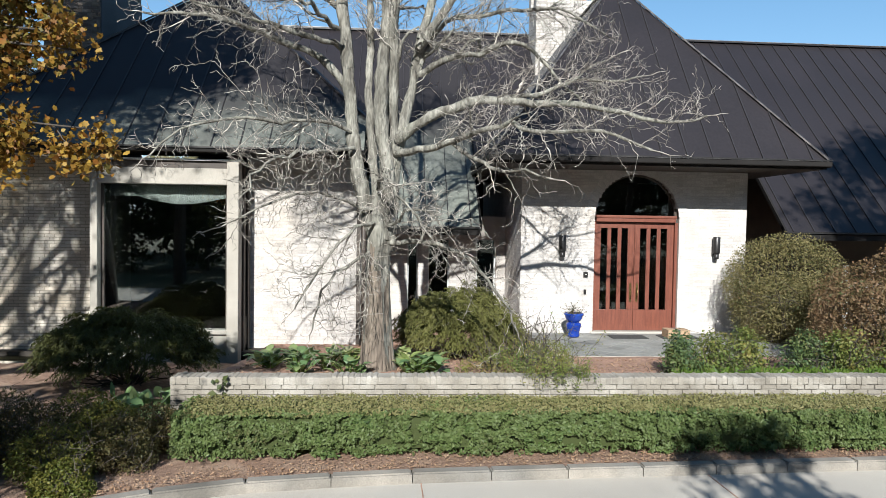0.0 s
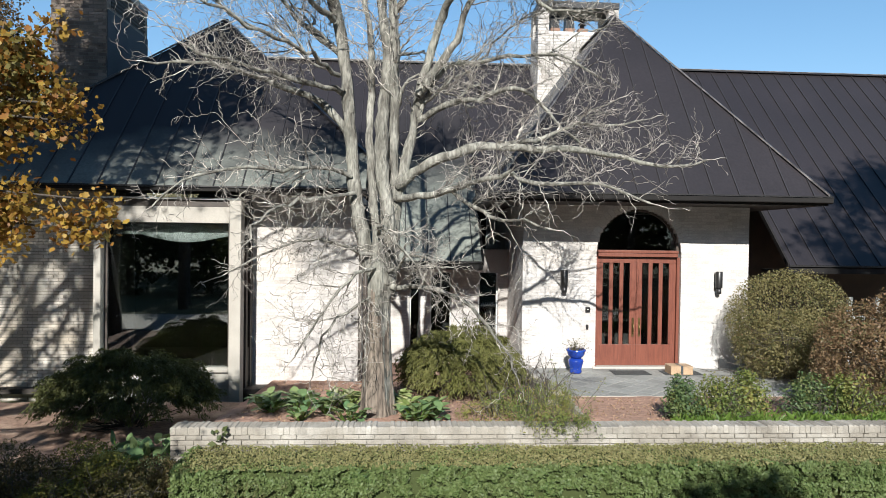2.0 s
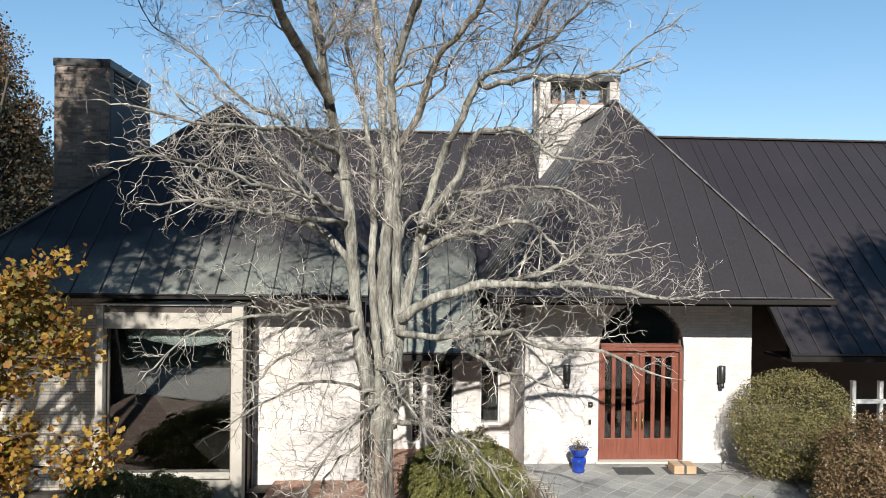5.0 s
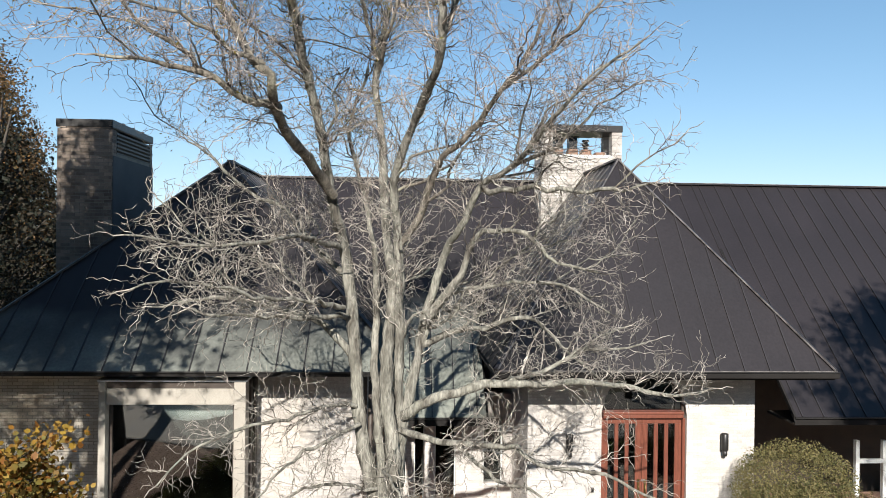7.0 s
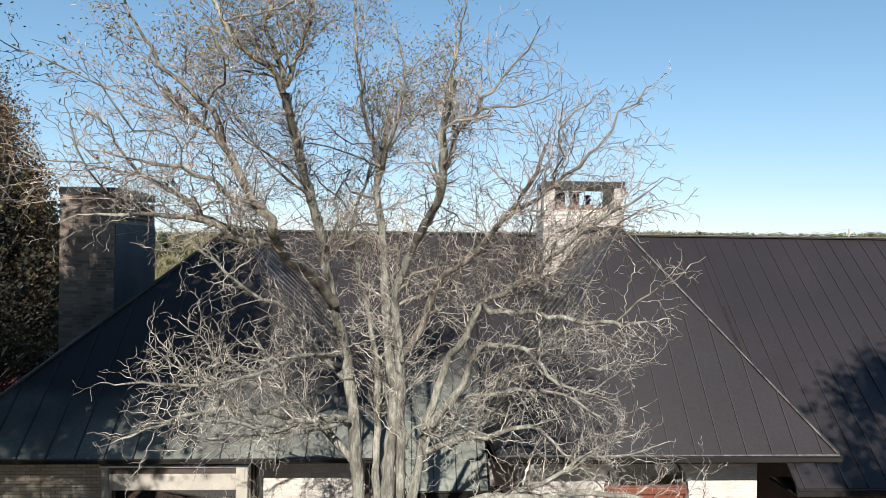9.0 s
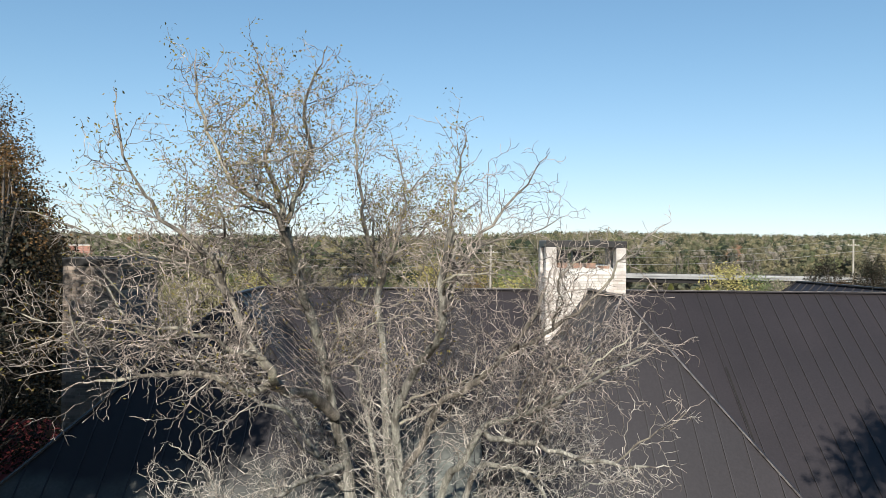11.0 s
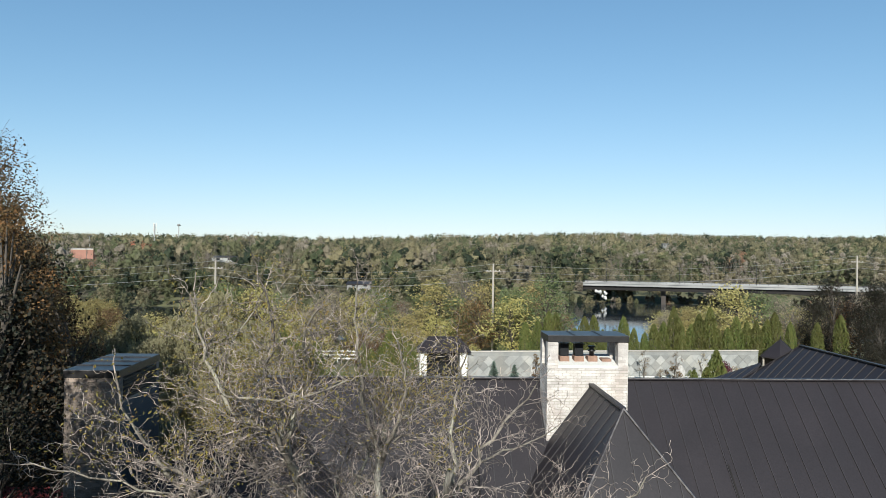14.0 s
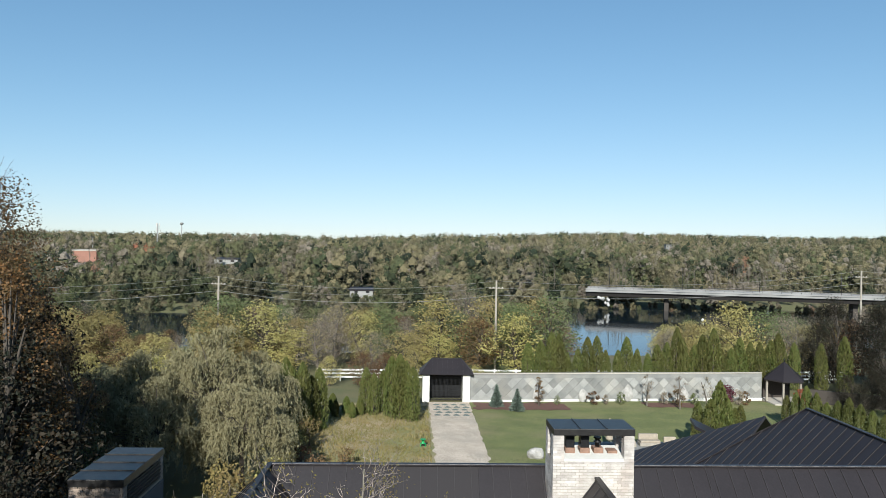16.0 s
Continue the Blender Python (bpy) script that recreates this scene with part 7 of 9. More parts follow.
FOL = {
    "willow": leaf_mat("willow_leaves", [(0.24, 0.215, 0.112), (0.30, 0.268, 0.146), (0.355, 0.318, 0.182), (0.15, 0.135, 0.066)], 0.3, 0.6, 0.9),
    "olive": leaf_mat("olive_autumn_leaves", [(0.269, 0.231, 0.094), (0.362, 0.300, 0.115), (0.438, 0.344, 0.140), (0.219, 0.213, 0.088)], 0.3, 0.6, 0.16, 0.5, "", 0.28),
    "green": leaf_mat("late_green_leaves", [(0.114, 0.142, 0.062), (0.162, 0.190, 0.077), (0.214, 0.226, 0.096)], 0.3, 0.6, 0.16, 0.5, "", 0.28),
    "yellow": leaf_mat("yellowing_leaves", [(0.294, 0.262, 0.096), (0.366, 0.310, 0.114), (0.444, 0.354, 0.138), (0.240, 0.226, 0.086)], 0.35, 0.6, 0.2, 0.5, "", 0.28),
    "rust": leaf_mat("rust_leaves", [(0.17, 0.09, 0.045), (0.22, 0.13, 0.06), (0.14, 0.10, 0.05), (0.26, 0.11, 0.05)], 0.3, 0.6, 0.2, 0.5, "", 0.28),
    "greybrown": leaf_mat("greybrown_thin_crowns", [(0.288, 0.235, 0.175), (0.362, 0.300, 0.222), (0.237, 0.206, 0.140)], 0.3, 0.7, 0.16, 0.5, "", 0.28),
    "red": leaf_mat("red_leaves", [(0.30, 0.06, 0.035), (0.36, 0.10, 0.04), (0.22, 0.045, 0.04)], 0.3, 0.6, 0.5),
    "thuja": leaf_mat("thuja_leaves", [(0.082, 0.106, 0.026), (0.117, 0.138, 0.034), (0.152, 0.149, 0.043), (0.065, 0.080, 0.019)], 0.25, 0.6, 0.5, 0.5, "", 0.25),
    "spruce": leaf_mat("blue_spruce_needles", [(0.13, 0.17, 0.14), (0.17, 0.21, 0.17), (0.10, 0.13, 0.105)], 0.2, 0.6),
    # near-black leaves: the shade on these trees is put into their colour
    "shadow": leaf_mat("shade_darkened_leaves", [(0.010, 0.016, 0.008), (0.016, 0.019, 0.010), (0.036, 0.024, 0.013), (0.013, 0.018, 0.009), (0.050, 0.026, 0.013)], 0.2, 0.7, 0.6),
    "brown": leaf_mat("brown_olive_leaves", [(0.150, 0.088, 0.042), (0.068, 0.056, 0.025), (0.21, 0.115, 0.048), (0.036, 0.034, 0.016)], 0.3, 0.6, 0.4),
    "russet": leaf_mat("russet_leaves", [(0.21, 0.11, 0.045), (0.12, 0.085, 0.035), (0.28, 0.14, 0.05), (0.065, 0.052, 0.022), (0.17, 0.12, 0.05)], 0.3, 0.6, 0.5),
    "straw": leaf_mat("straw_grass", [(0.383, 0.294, 0.135), (0.298, 0.231, 0.099), (0.213, 0.200, 0.064), (0.446, 0.347, 0.171)], 0.3, 0.8, 0.3),
    "purple": leaf_mat("purple_leaves", [(0.10, 0.025, 0.045), (0.15, 0.03, 0.05), (0.08, 0.03, 0.035)], 0.3, 0.6),
}
# far woods: a lighter, greyer palette in place of haze, with broader drifts
def woods_mat(name, colours):
    """Far foliage: a tone for each tree, mottled leaf by leaf, with rough relief."""
    m = bpy.data.materials.new(name)
    m.use_nodes = True
    n, l = m.node_tree.nodes, m.node_tree.links
    b = n["Principled BSDF"]
    b.inputs["Roughness"].default_value = 0.9
    b.inputs["Specular IOR Level"].default_value = 0.1
    geo, at, cr = n.new("ShaderNodeNewGeometry"), n.new("ShaderNodeAttribute"), n.new("ShaderNodeValToRGB")
    at.attribute_name = "tone"
    el = cr.color_ramp.elements
    while len(el) < len(colours):
        el.new(0.5)
    for k, c in enumerate(colours):
        el[k].position = k / (len(colours) - 1)
        el[k].color = (*(DEPTH * q for q in c), 1)
    l.new(at.outputs["Fac"], cr.inputs["Fac"])
    t = n.new("ShaderNodeTexNoise")
    t.inputs["Scale"].default_value, t.inputs["Detail"].default_value, t.inputs["Roughness"].default_value = 1.1, 4, 0.8
    l.new(geo.outputs["Position"], t.inputs["Vector"])
    mr, hs = n.new("ShaderNodeMapRange"), n.new("ShaderNodeHueSaturation")
    for k, v in (("From Min", 0.32), ("From Max", 0.68), ("To Min", 0.72), ("To Max", 1.32)):
        mr.inputs[k].default_value = v
    l.new(t.outputs["Fac"], mr.inputs["Value"])
    l.new(mr.outputs[0], hs.inputs["Value"])
    l.new(cr.outputs["Color"], hs.inputs["Color"])
    l.new(hs.outputs[0], b.inputs["Base Color"])
    bp = n.new("ShaderNodeBump")
    bp.inputs["Strength"].default_value, bp.inputs["Distance"].default_value = 0.9, 1.2
    l.new(t.outputs["Fac"], bp.inputs["Height"])
    l.new(bp.outputs[0], b.inputs["Normal"])
    return m


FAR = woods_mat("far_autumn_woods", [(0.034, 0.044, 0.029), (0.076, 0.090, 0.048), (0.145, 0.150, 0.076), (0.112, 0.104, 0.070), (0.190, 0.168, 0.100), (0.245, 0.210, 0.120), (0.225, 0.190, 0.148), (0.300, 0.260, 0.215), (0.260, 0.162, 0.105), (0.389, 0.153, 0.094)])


def drape(name, x0, x1, y0, y1, material, lift, label, category, edge=0.0, nx=40, ny=40, seed=0, inside=None):
    bm = bmesh.new()
    g = {}
    for i in range(nx + 1):
        for j in range(ny + 1):
            sx, sy = i / nx, j / ny
            lo = x0(sy) if callable(x0) else x0
            hi = x1(sy) if callable(x1) else x1
            x, y = lo + (hi - lo) * sx, y0 + (y1 - y0) * sy
            if edge and i in (0, nx):
                x += edge * noise.noise((y * 0.9, seed, i))
            if edge and j in (0, ny):
                y += edge * noise.noise((x * 0.9, seed, j + 7))
            g[i, j] = bm.verts.new((x, y, ground_z(x, y) + lift))
    for i in range(nx):
        for j in range(ny):
            bm.faces.new((g[i, j], g[i + 1, j], g[i + 1, j + 1], g[i, j + 1])).smooth = True
    return tagged(part(name, bm, material), label, category, kind="structure")


drape("lawn", 6.0, 60, 40, 80, M["lawn"], 0.02, "mown green lawn behind the house", "lawn", 0.4)
drape("rough_bank", -12.5, 2.6, 34, 77.5, M["bank"], 0.02, "tan rough ground with thin dry grass beside the path", "rough ground", 0.5, 30, 60)
drape("path", lambda s: 1.95 - 0.2 * s, lambda s: 6.25 + 0.2 * s, 30, 78.2, M["path"], 0.045, "pale gravel drive leading to the garden gate", "path", 0.35, 24, 90)
drape("mulch_bed", 6.9, 17.5, 74.3, 78.2, M["redmulch"], 0.05, "dark red mulch bed along the garden wall", "mulch bed", 0.7, 30, 8, 3)
drape("mulch_bed", 27.0, 33.0, 76.3, 78.9, M["redmulch"], 0.05, "dark red mulch bed along the garden wall", "mulch bed", 0.5, 20, 6, 4)
drape("patio", 16.5, 24, 46, 60.6, M["slate"], 0.06, "grey stone patio behind the house", "patio", 0.0, 8, 8)


def make_gate_diamonds():
    gp = tagged(new("gate_paving"), "chequered green stone diamonds set in the gravel by the gate", "paving", kind="structure")
    for r in range(5):
        for c in range(4):
            cx, cy = 2.55 + c * 1.02 + (0.25 if r % 2 else 0), 71.2 + r * 1.35
            z = ground_z(cx, cy) + 0.052
            part("paving_slab", slab_bm([(cx - 0.42, cy, z), (cx, cy - 0.58, z), (cx + 0.42, cy, z), (cx, cy + 0.58, z)], 0.03), M["green_slab"], gp)


def make_boundary_wall():
    w = tagged(new("boundary_wall"), "tall garden wall faced with grey slate diamonds", "garden wall", kind="structure")
    a, b = Vector((6.6, 78.4, 0)), Vector((42.6, 81.0, 0))
    d = (b - a).normalized()
    L = (b - a).length
    zb, zt = -2.8, 0.62
    core = bar_bm(a + Vector((0, 0.22, zb)), b + Vector((0, 0.22, zb)), 0.3, zt - zb)
    part("wall_core", core, M["tile"], w)
    part("coping", bar_bm(a + Vector((0, 0.2, zt + 0.002)), b + Vector((0, 0.2, zt + 0.002)), 0.46, 0.09), M["concrete"], w)
    part("plinth", bar_bm(a + Vector((0, 0.0, zb)), b + Vector((0, 0.0, zb)), 0.16, 0.42), M["plaster"], w)
    h = 0.62
    ang = math.degrees(math.atan2(d.y, d.x))
    me = {}
    for clip in (0, 1, 2):
        pts = [(-h, 0), (0, -h), (h, 0), (0, h)]
        if clip == 1:
            pts = [(-h, 0), (h, 0), (0, h)]
        if clip == 2:
            pts = [(-h, 0), (0, -h), (h, 0)]
        bm = bmesh.new()
        f = [bm.verts.new((x * 0.965, -0.03, z * 0.965)) for x, z in pts]
        k = [bm.verts.new((x * 0.965, 0.02, z * 0.965)) for x, z in pts]
        bm.faces.new(f)
        for j in range(len(pts)):
            bm.faces.new((f[j], k[j], k[(j + 1) % len(pts)], f[(j + 1) % len(pts)]))
        bmesh.ops.recalc_face_normals(bm, faces=bm.faces)
        m = bpy.data.meshes.new("tile")
        bm.to_mesh(m)
        bm.free()
        m.materials.append(M["tile"])
        me[clip] = m
    z0 = zb + 0.45
    n = int(L / (2 * h))
    for i in range(n):
        for r, clip in ((0, 1), (1, 0), (2, 0), (3, 0), (4, 0)):
            x = (i + (0.5 if r % 2 else 0) + 0.5) * 2 * h
            z = z0 + r * h
            if z + h > zt + 0.03 and clip == 0:
                clip = 2
            if x + h > L:
                continue
            ob = new("tile", me[clip])
            p = a + d * x
            ob.matrix_world = pose(p.x, p.y + 0.055, z, 0, 0, ang)
            ob.parent = w
    # leg running back from the summer house, dark brown in place of shade
    p, q = Vector((47.2, 80, -2.7)), Vector((55, 75.8, -2.7))
    part("side_leg", bar_bm(p, q, 0.35, 1.7), M["soffit"], w, "return of the slate wall, coloured dark for its shade")
    # slabs of stone leaning on the wall
    rng = random.Random(5)
    for x, hh in ((14.6, 1.9), (20.1, 1.6), (25.6, 2.1), (32.6, 1.7), (36.8, 2.0), (39.4, 1.6)):
        bm = bmesh.new()
        bmesh.ops.create_icosphere(bm, subdivisions=2, radius=1)
        for v in bm.verts:
            v.co = Vector((v.co.x * 0.62 * (1 - 0.45 * max(0, v.co.z)), v.co.y * 0.13, v.co.z * hh / 2)) + Vector((rng.uniform(-0.07, 0.07), 0, rng.uniform(-0.07, 0.07)))
        p = a + d * (x - 6.6)
        bm.transform(pose(p.x, p.y - 0.32, -2.6 + hh / 2 - 0.05, -8, 0, ang))
        tagged(part("standing_stone", bm, M["rock"]), "pale upright stone slab leaning on the garden wall", "stone", "stones along the wall")


def make_gatehouse():
    g = thing("gatehouse", "small white gatehouse with dark hipped metal roof and iron gate", "gatehouse")
    zb, zt = -2.75, 0.66
    box_part("pier", 1.0, 78.2, zb, 1.82, 81.2, zt, M["plaster"], g, 0.02)
    box_part("pier", 5.68, 78.2, zb, 6.56, 81.2, zt, M["plaster"], g, 0.02)
    box_part("beam", 1.825, 78.35, 0.32, 5.675, 81.1, zt, M["fascia"], g)
    e = 0.38
    xs, ys = (1.0 - e, 6.56 + e), (78.2 - e, 81.2 + e)
    r1, r2 = (2.0, 79.7, 2.2), (5.6, 79.7, 2.2)
    c = [(xs[0], ys[0], zt), (xs[1], ys[0], zt), (xs[1], ys[1], zt), (xs[0], ys[1], zt)]
    roof_plane("roof_front", [c[0], c[1], r2, r1], g, (1, 0, 0), spacing=0.6)
    roof_plane("roof_side", [c[1], c[2], r2], g, (0, 1, 0), spacing=0.6)
    roof_plane("roof_side", [c[3], c[0], r1], g, (0, -1, 0), spacing=0.6)
    roof_plane("roof_back", [c[2], c[3], r1, r2], g, (-1, 0, 0), spacing=0.6)
    ridge_cap(r1, r2, g)
    gate = thing("iron_gate", "dark iron double gate between white piers", "gate")
    for x0, x1 in ((1.86, 3.73), (3.77, 5.64)):
        lf = new("gate_leaf")
        lf.parent = gate
        for zz in (-2.5, -1.5, 0.2):
            box_part("rail", x0, 79.0, zz, x1, 79.05, zz + 0.06, M["black"], lf)
        k = x0
        while k < x1:
            box_part("bar", k, 79.005, -2.6, k + 0.03, 79.045, 0.28, M["black"], lf)
            k += 0.155
    # black sheet standing in for the dark passage behind the gate
    box_part("gate_backing", 1.84, 80.9, -2.7, 5.66, 81.0, 0.3, M["black"], g)


def make_summer_house():
    s = thing("summer_house", "small open summer house with pointed dark roof", "summer house")
    c = (44.9, 80.2)
    bm = bmesh.new()
    n = 6
    apex = bm.verts.new((c[0], c[1], 2.25))
    rim = [bm.verts.new((c[0] + 2.45 * math.cos(2 * math.pi * k / n), c[1] + 2.45 * math.sin(2 * math.pi * k / n), 0.15)) for k in range(n)]
    low = [bm.verts.new((v.co.x, v.co.y, 0.0)) for v in rim]
    for k in range(n):
        bm.faces.new((rim[k], rim[(k + 1) % n], apex))
        bm.faces.new((low[k], low[(k + 1) % n], rim[(k + 1) % n], rim[k]))
    bm.faces.new(low[::-1])
    part("roof", bm, M["metal"], s)
    part("finial", lathe_bm([(0.09, 0), (0.05, 0.12), (0.1, 0.2), (0.02, 0.42)], 10, (c[0], c[1], 2.2)), M["black"], s)
    for k in range(n):
        x, y = c[0] + 2.1 * math.cos(2 * math.pi * k / n), c[1] + 2.1 * math.sin(2 * math.pi * k / n)
        box_part("post", x - 0.1, y - 0.1, -2.8, x + 0.1, y + 0.1, 0.0, M["pole"], s)
    box_part("base", c[0] - 2.2, c[1] - 2.2, -2.85, c[0] + 2.2, c[1] + 2.2, -2.5, M["concrete"], s)
    box_part("back_panel", c[0] - 1.7, c[1] + 1.7, -2.5, c[0] + 1.7, c[1] + 1.8, -0.1, M["soffit"], s)


def make_white_fence():
    f = tagged(new("white_fence"), "white post-and-rail fence behind the garden", "fence", kind="structure")
    x = -13.0
    while x < 62:
        y = 92 + 0.03 * x
        z = ground_z(x, y)
        box_part("post", x - 0.09, y - 0.09, z - 0.1, x + 0.09, y + 0.09, z + 1.75, M["white_paint"], f)
        y2 = y + 0.09
        z2 = ground_z(x + 3, y2)
        for h in (0.45, 0.95, 1.42):
            part("rail", bar_bm((x + 0.09, y, z + h), (x + 2.91, y2, z2 + h), 0.06, 0.22), M["white_paint"], f)
        x += 3.0


def make_poles():
    def pole(x, y, top, label):
        p = thing("utility_pole", label, "utility pole", "poles by the river")
        zb = ground_z(x, y) - 0.3
        part("shaft", lathe_bm([(0.19, 0), (0.17, (top - zb) * 0.5), (0.13, top - zb)], 12, (x, y, zb)), M["pole"], p)
        box_part("crossarm", x - 1.1, y - 0.06, top - 1.25, x + 1.1, y + 0.06, top - 1.12, M["pole"], p)
        for dx in (-0.95, -0.4, 0.4, 0.95):
            part("insulator", lathe_bm([(0.04, 0), (0.06, 0.06), (0.03, 0.16)], 8, (x + dx, y, top - 1.12)), M["plaster"], p)
        return x, y, top
    ps = [(-95, 96, 9.0), pole(-30.0, 104, 10.4, "weathered wooden utility pole by the river"), pole(12.2, 102, 10.5, "tall weathered wooden utility pole behind the garden"), pole(79.4, 117.8, 12.5, "wooden utility pole near the bridge"), (150, 150, 13)]
    for a, b in zip(ps, ps[1:]):
        for dz, dx, r in ((-0.05, 0, 0.022), (-1.05, -0.9, 0.02), (-2.2, 0.12, 0.035)):
            n = 26
            bm = bmesh.new()
            rings = []
            way = Vector((b[0] - a[0], b[1] - a[1], 0)).normalized()
            side = Vector((way.y, -way.x, 0))
            for k in range(n + 1):
                u = k / n
                c = Vector((a[0] + (b[0] - a[0]) * u + dx, a[1] + (b[1] - a[1]) * u, a[2] + (b[2] - a[2]) * u + dz - 6 * u * (1 - u)))
                rings.append([bm.verts.new(c + side * r * math.cos(v) + Vector((0, 0, r * math.sin(v)))) for v in (0, 2.1, 4.2)])
            for c, e in zip(rings, rings[1:]):
                for k in range(3):
                    bm.faces.new((c[k], c[(k + 1) % 3], e[(k + 1) % 3], e[k]))
            tagged(part("power_line", bm, M["wire"]), "overhead power line strung between poles", "power line", "power lines")
    # broken leaning pole behind the gate
    bm = bar_bm((15.5, 101, -3), (19.5, 101, 2.4), 0.3, 0.3)
    tagged(part("leaning_log", bm, M["pole"]), "bare leaning tree trunk by the fence", "tree trunk")


def make_bridge():
    b = thing("road_bridge", "long low concrete road bridge over the river", "bridge")
    p, q = Vector((63, 249, 0.0)), Vector((235, 196, 0.5))
    d = (q - p).normalized()
    s = Vector((d.y, -d.x, 0))
    part("deck", bar_bm(p + Vector((0, 0, 0.3)), q + Vector((0, 0, 0.3)), 13, 0.8), M["deck"], b)
    # girder and piers coloured dark in place of the shade under the deck
    part("girder", bar_bm(p + Vector((0, 0, -1.2)), q + Vector((0, 0, -1.2)), 11.0, 1.48), M["fascia"], b)
    for k in (-1, 1):
        part("parapet", bar_bm(p + s * 6.6 * k + Vector((0, 0, 1.1)), q + s * 6.6 * k + Vector((0, 0, 1.1)), 0.4, 0.5), M["deck"], b)
        part("handrail", bar_bm(p + s * 6.6 * k + Vector((0, 0, 2.0)), q + s * 6.6 * k + Vector((0, 0, 2.0)), 0.12, 0.12), M["bronze"], b)
        n = 60
        for j in range(n):
            c = p + (q - p) * ((j + 0.5) / n) + s * 6.6 * k
            part("rail_post", bar_bm(c + Vector((0, 0, 1.6)), c + d * 0.14 + Vector((0, 0, 1.6)), 0.12, 0.42), M["bronze"], b)
    for k in (1, 3, 5):
        c = p + d * (k * 30 - 2)
        part("bridge_pier", bar_bm(c - s * 2.4 + Vector((0, 0, -8)), c + s * 2.4 + Vector((0, 0, -8)), 1.5, 6.8), M["soffit"], b)
    for k in range(7):
        c = p + d * (8 + k * 26) - s * 6.2
        part("lamp_post", lathe_bm([(0.12, 0), (0.07, 8)], 8, (c.x, c.y, 1.1)), M["bronze"], b)
        box_part("lamp_arm", c.x - 1.2, c.y - 0.08, 9.0, c.x, c.y + 0.08, 9.12, M["bronze"], b)
    rng = random.Random(3)
    for k in range(16):
        bm = bmesh.new()
        bmesh.ops.create_icosphere(bm, subdivisions=1, radius=rng.uniform(0.35, 0.7))
        for v in bm.verts:
            v.co *= rng.uniform(0.75, 1.2)
        u = rng.random()
        bm.transform(pose(65.2 + 4.0 * u, 240.5 + rng.uniform(-1, 1), -1.0 - (0.6 + 3.0 * u) * rng.uniform(0.3, 1.0)))
        tagged(part("riprap_boulder", bm, M["riprap"]), "pale broken stone at the bridge abutment", "boulder", "stones at the bridge")
    w = part("water", slab_bm([(-700, 124, -6), (700, 124, -6), (700, 300, -6), (-700, 300, -6)], 0.05), M["water"])
    tagged(w, "still dark river reflecting the sky", "river", kind="structure")
    tagged(part("buoy", lathe_bm([(0.05, 0), (0.4, 0.2), (0.4, 0.7), (0.05, 0.95)], 10, (88, 205, -6)), M["white_paint"]), "small white buoy floating on the river", "buoy")


make_gate_diamonds()
make_boundary_wall()
make_gatehouse()
make_summer_house()
make_white_fence()
make_poles()
make_bridge()


# ---- trees of the garden and the riverside ----
def crown_tree(name, label, h, spread, leaf, seed, clumps, per, size, low=0.25, top_heavy=0.0, flat=0.75, thin=False):
    """A tree at the origin: tapered trunk, limbs to every clump of leaves."""
    rng = np.random.default_rng(seed)
    t = thing(name, label, "tree")
    _, s = wander(np.array([0, 0, -0.4]), np.array([0, 0, 1.0]), h * 0.85 + 0.4, 9, 0.022 * h + 0.04, 0.04, rng, 0.06)
    segs = list(s)
    pts, out = [], []
    for k in range(clumps):
        u = low + (1 - low) * (k + rng.random()) / clumps
        a = k * 2.4 + rng.normal() * 0.4
        prof = math.sin(math.pi * min(1, 0.12 + 0.86 * ((u - low) / (1 - low)) ** (1 + top_heavy)))
        rr = spread * prof * rng.uniform(0.35, 1.0)
        c = np.array([rr * math.cos(a), rr * math.sin(a), u * h])
        sd = spread * rng.uniform(0.17, 0.30)
        q = rng.normal(size=(per, 3))
        q = unit(q) * (0.35 + 0.65 * rng.random((per, 1)) ** 0.4) * sd * 1.6
        pts.append(c + q * np.array([1, 1, flat]))
        out.append(unit(q + np.array([0, 0, 0.2 * sd])) + 0.5 * unit(c - np.array([0, 0, 0.5 * h])))
        foot = np.array(s[min(8, int(u * 8))][:3])
        line = smooth_line([foot, foot * 0.5 + c * 0.5 + np.array([0, 0, 0.1 * h * 0.2]), c], h * 0.09)
        n = len(line) - 1
        for j in range(n):
            segs.append((*line[j], *line[j + 1], 0.006 * h * (1 - 0.7 * j / n), 0.006 * h * (1 - 0.7 * (j + 1) / n)))
        if thin:
            for j in range(10):
                _, ss = wander(c, unit(rng.normal(size=3) + np.array([0, 0, 0.6])), sd * 1.8, 4, 0.014, 0.006, rng, 0.25)
                segs += ss
    link_mesh("crown", leaf_mesh("crown", np.concatenate(pts), size, rng, 0.3, aim=np.concatenate(out) * 0.8), leaf, t)["kind"] = "stuff"
    link_mesh("trunk", tube_mesh("trunk", segs, 5), M["bark_dark"] if not thin else M["bark_mid"], t)
    return t


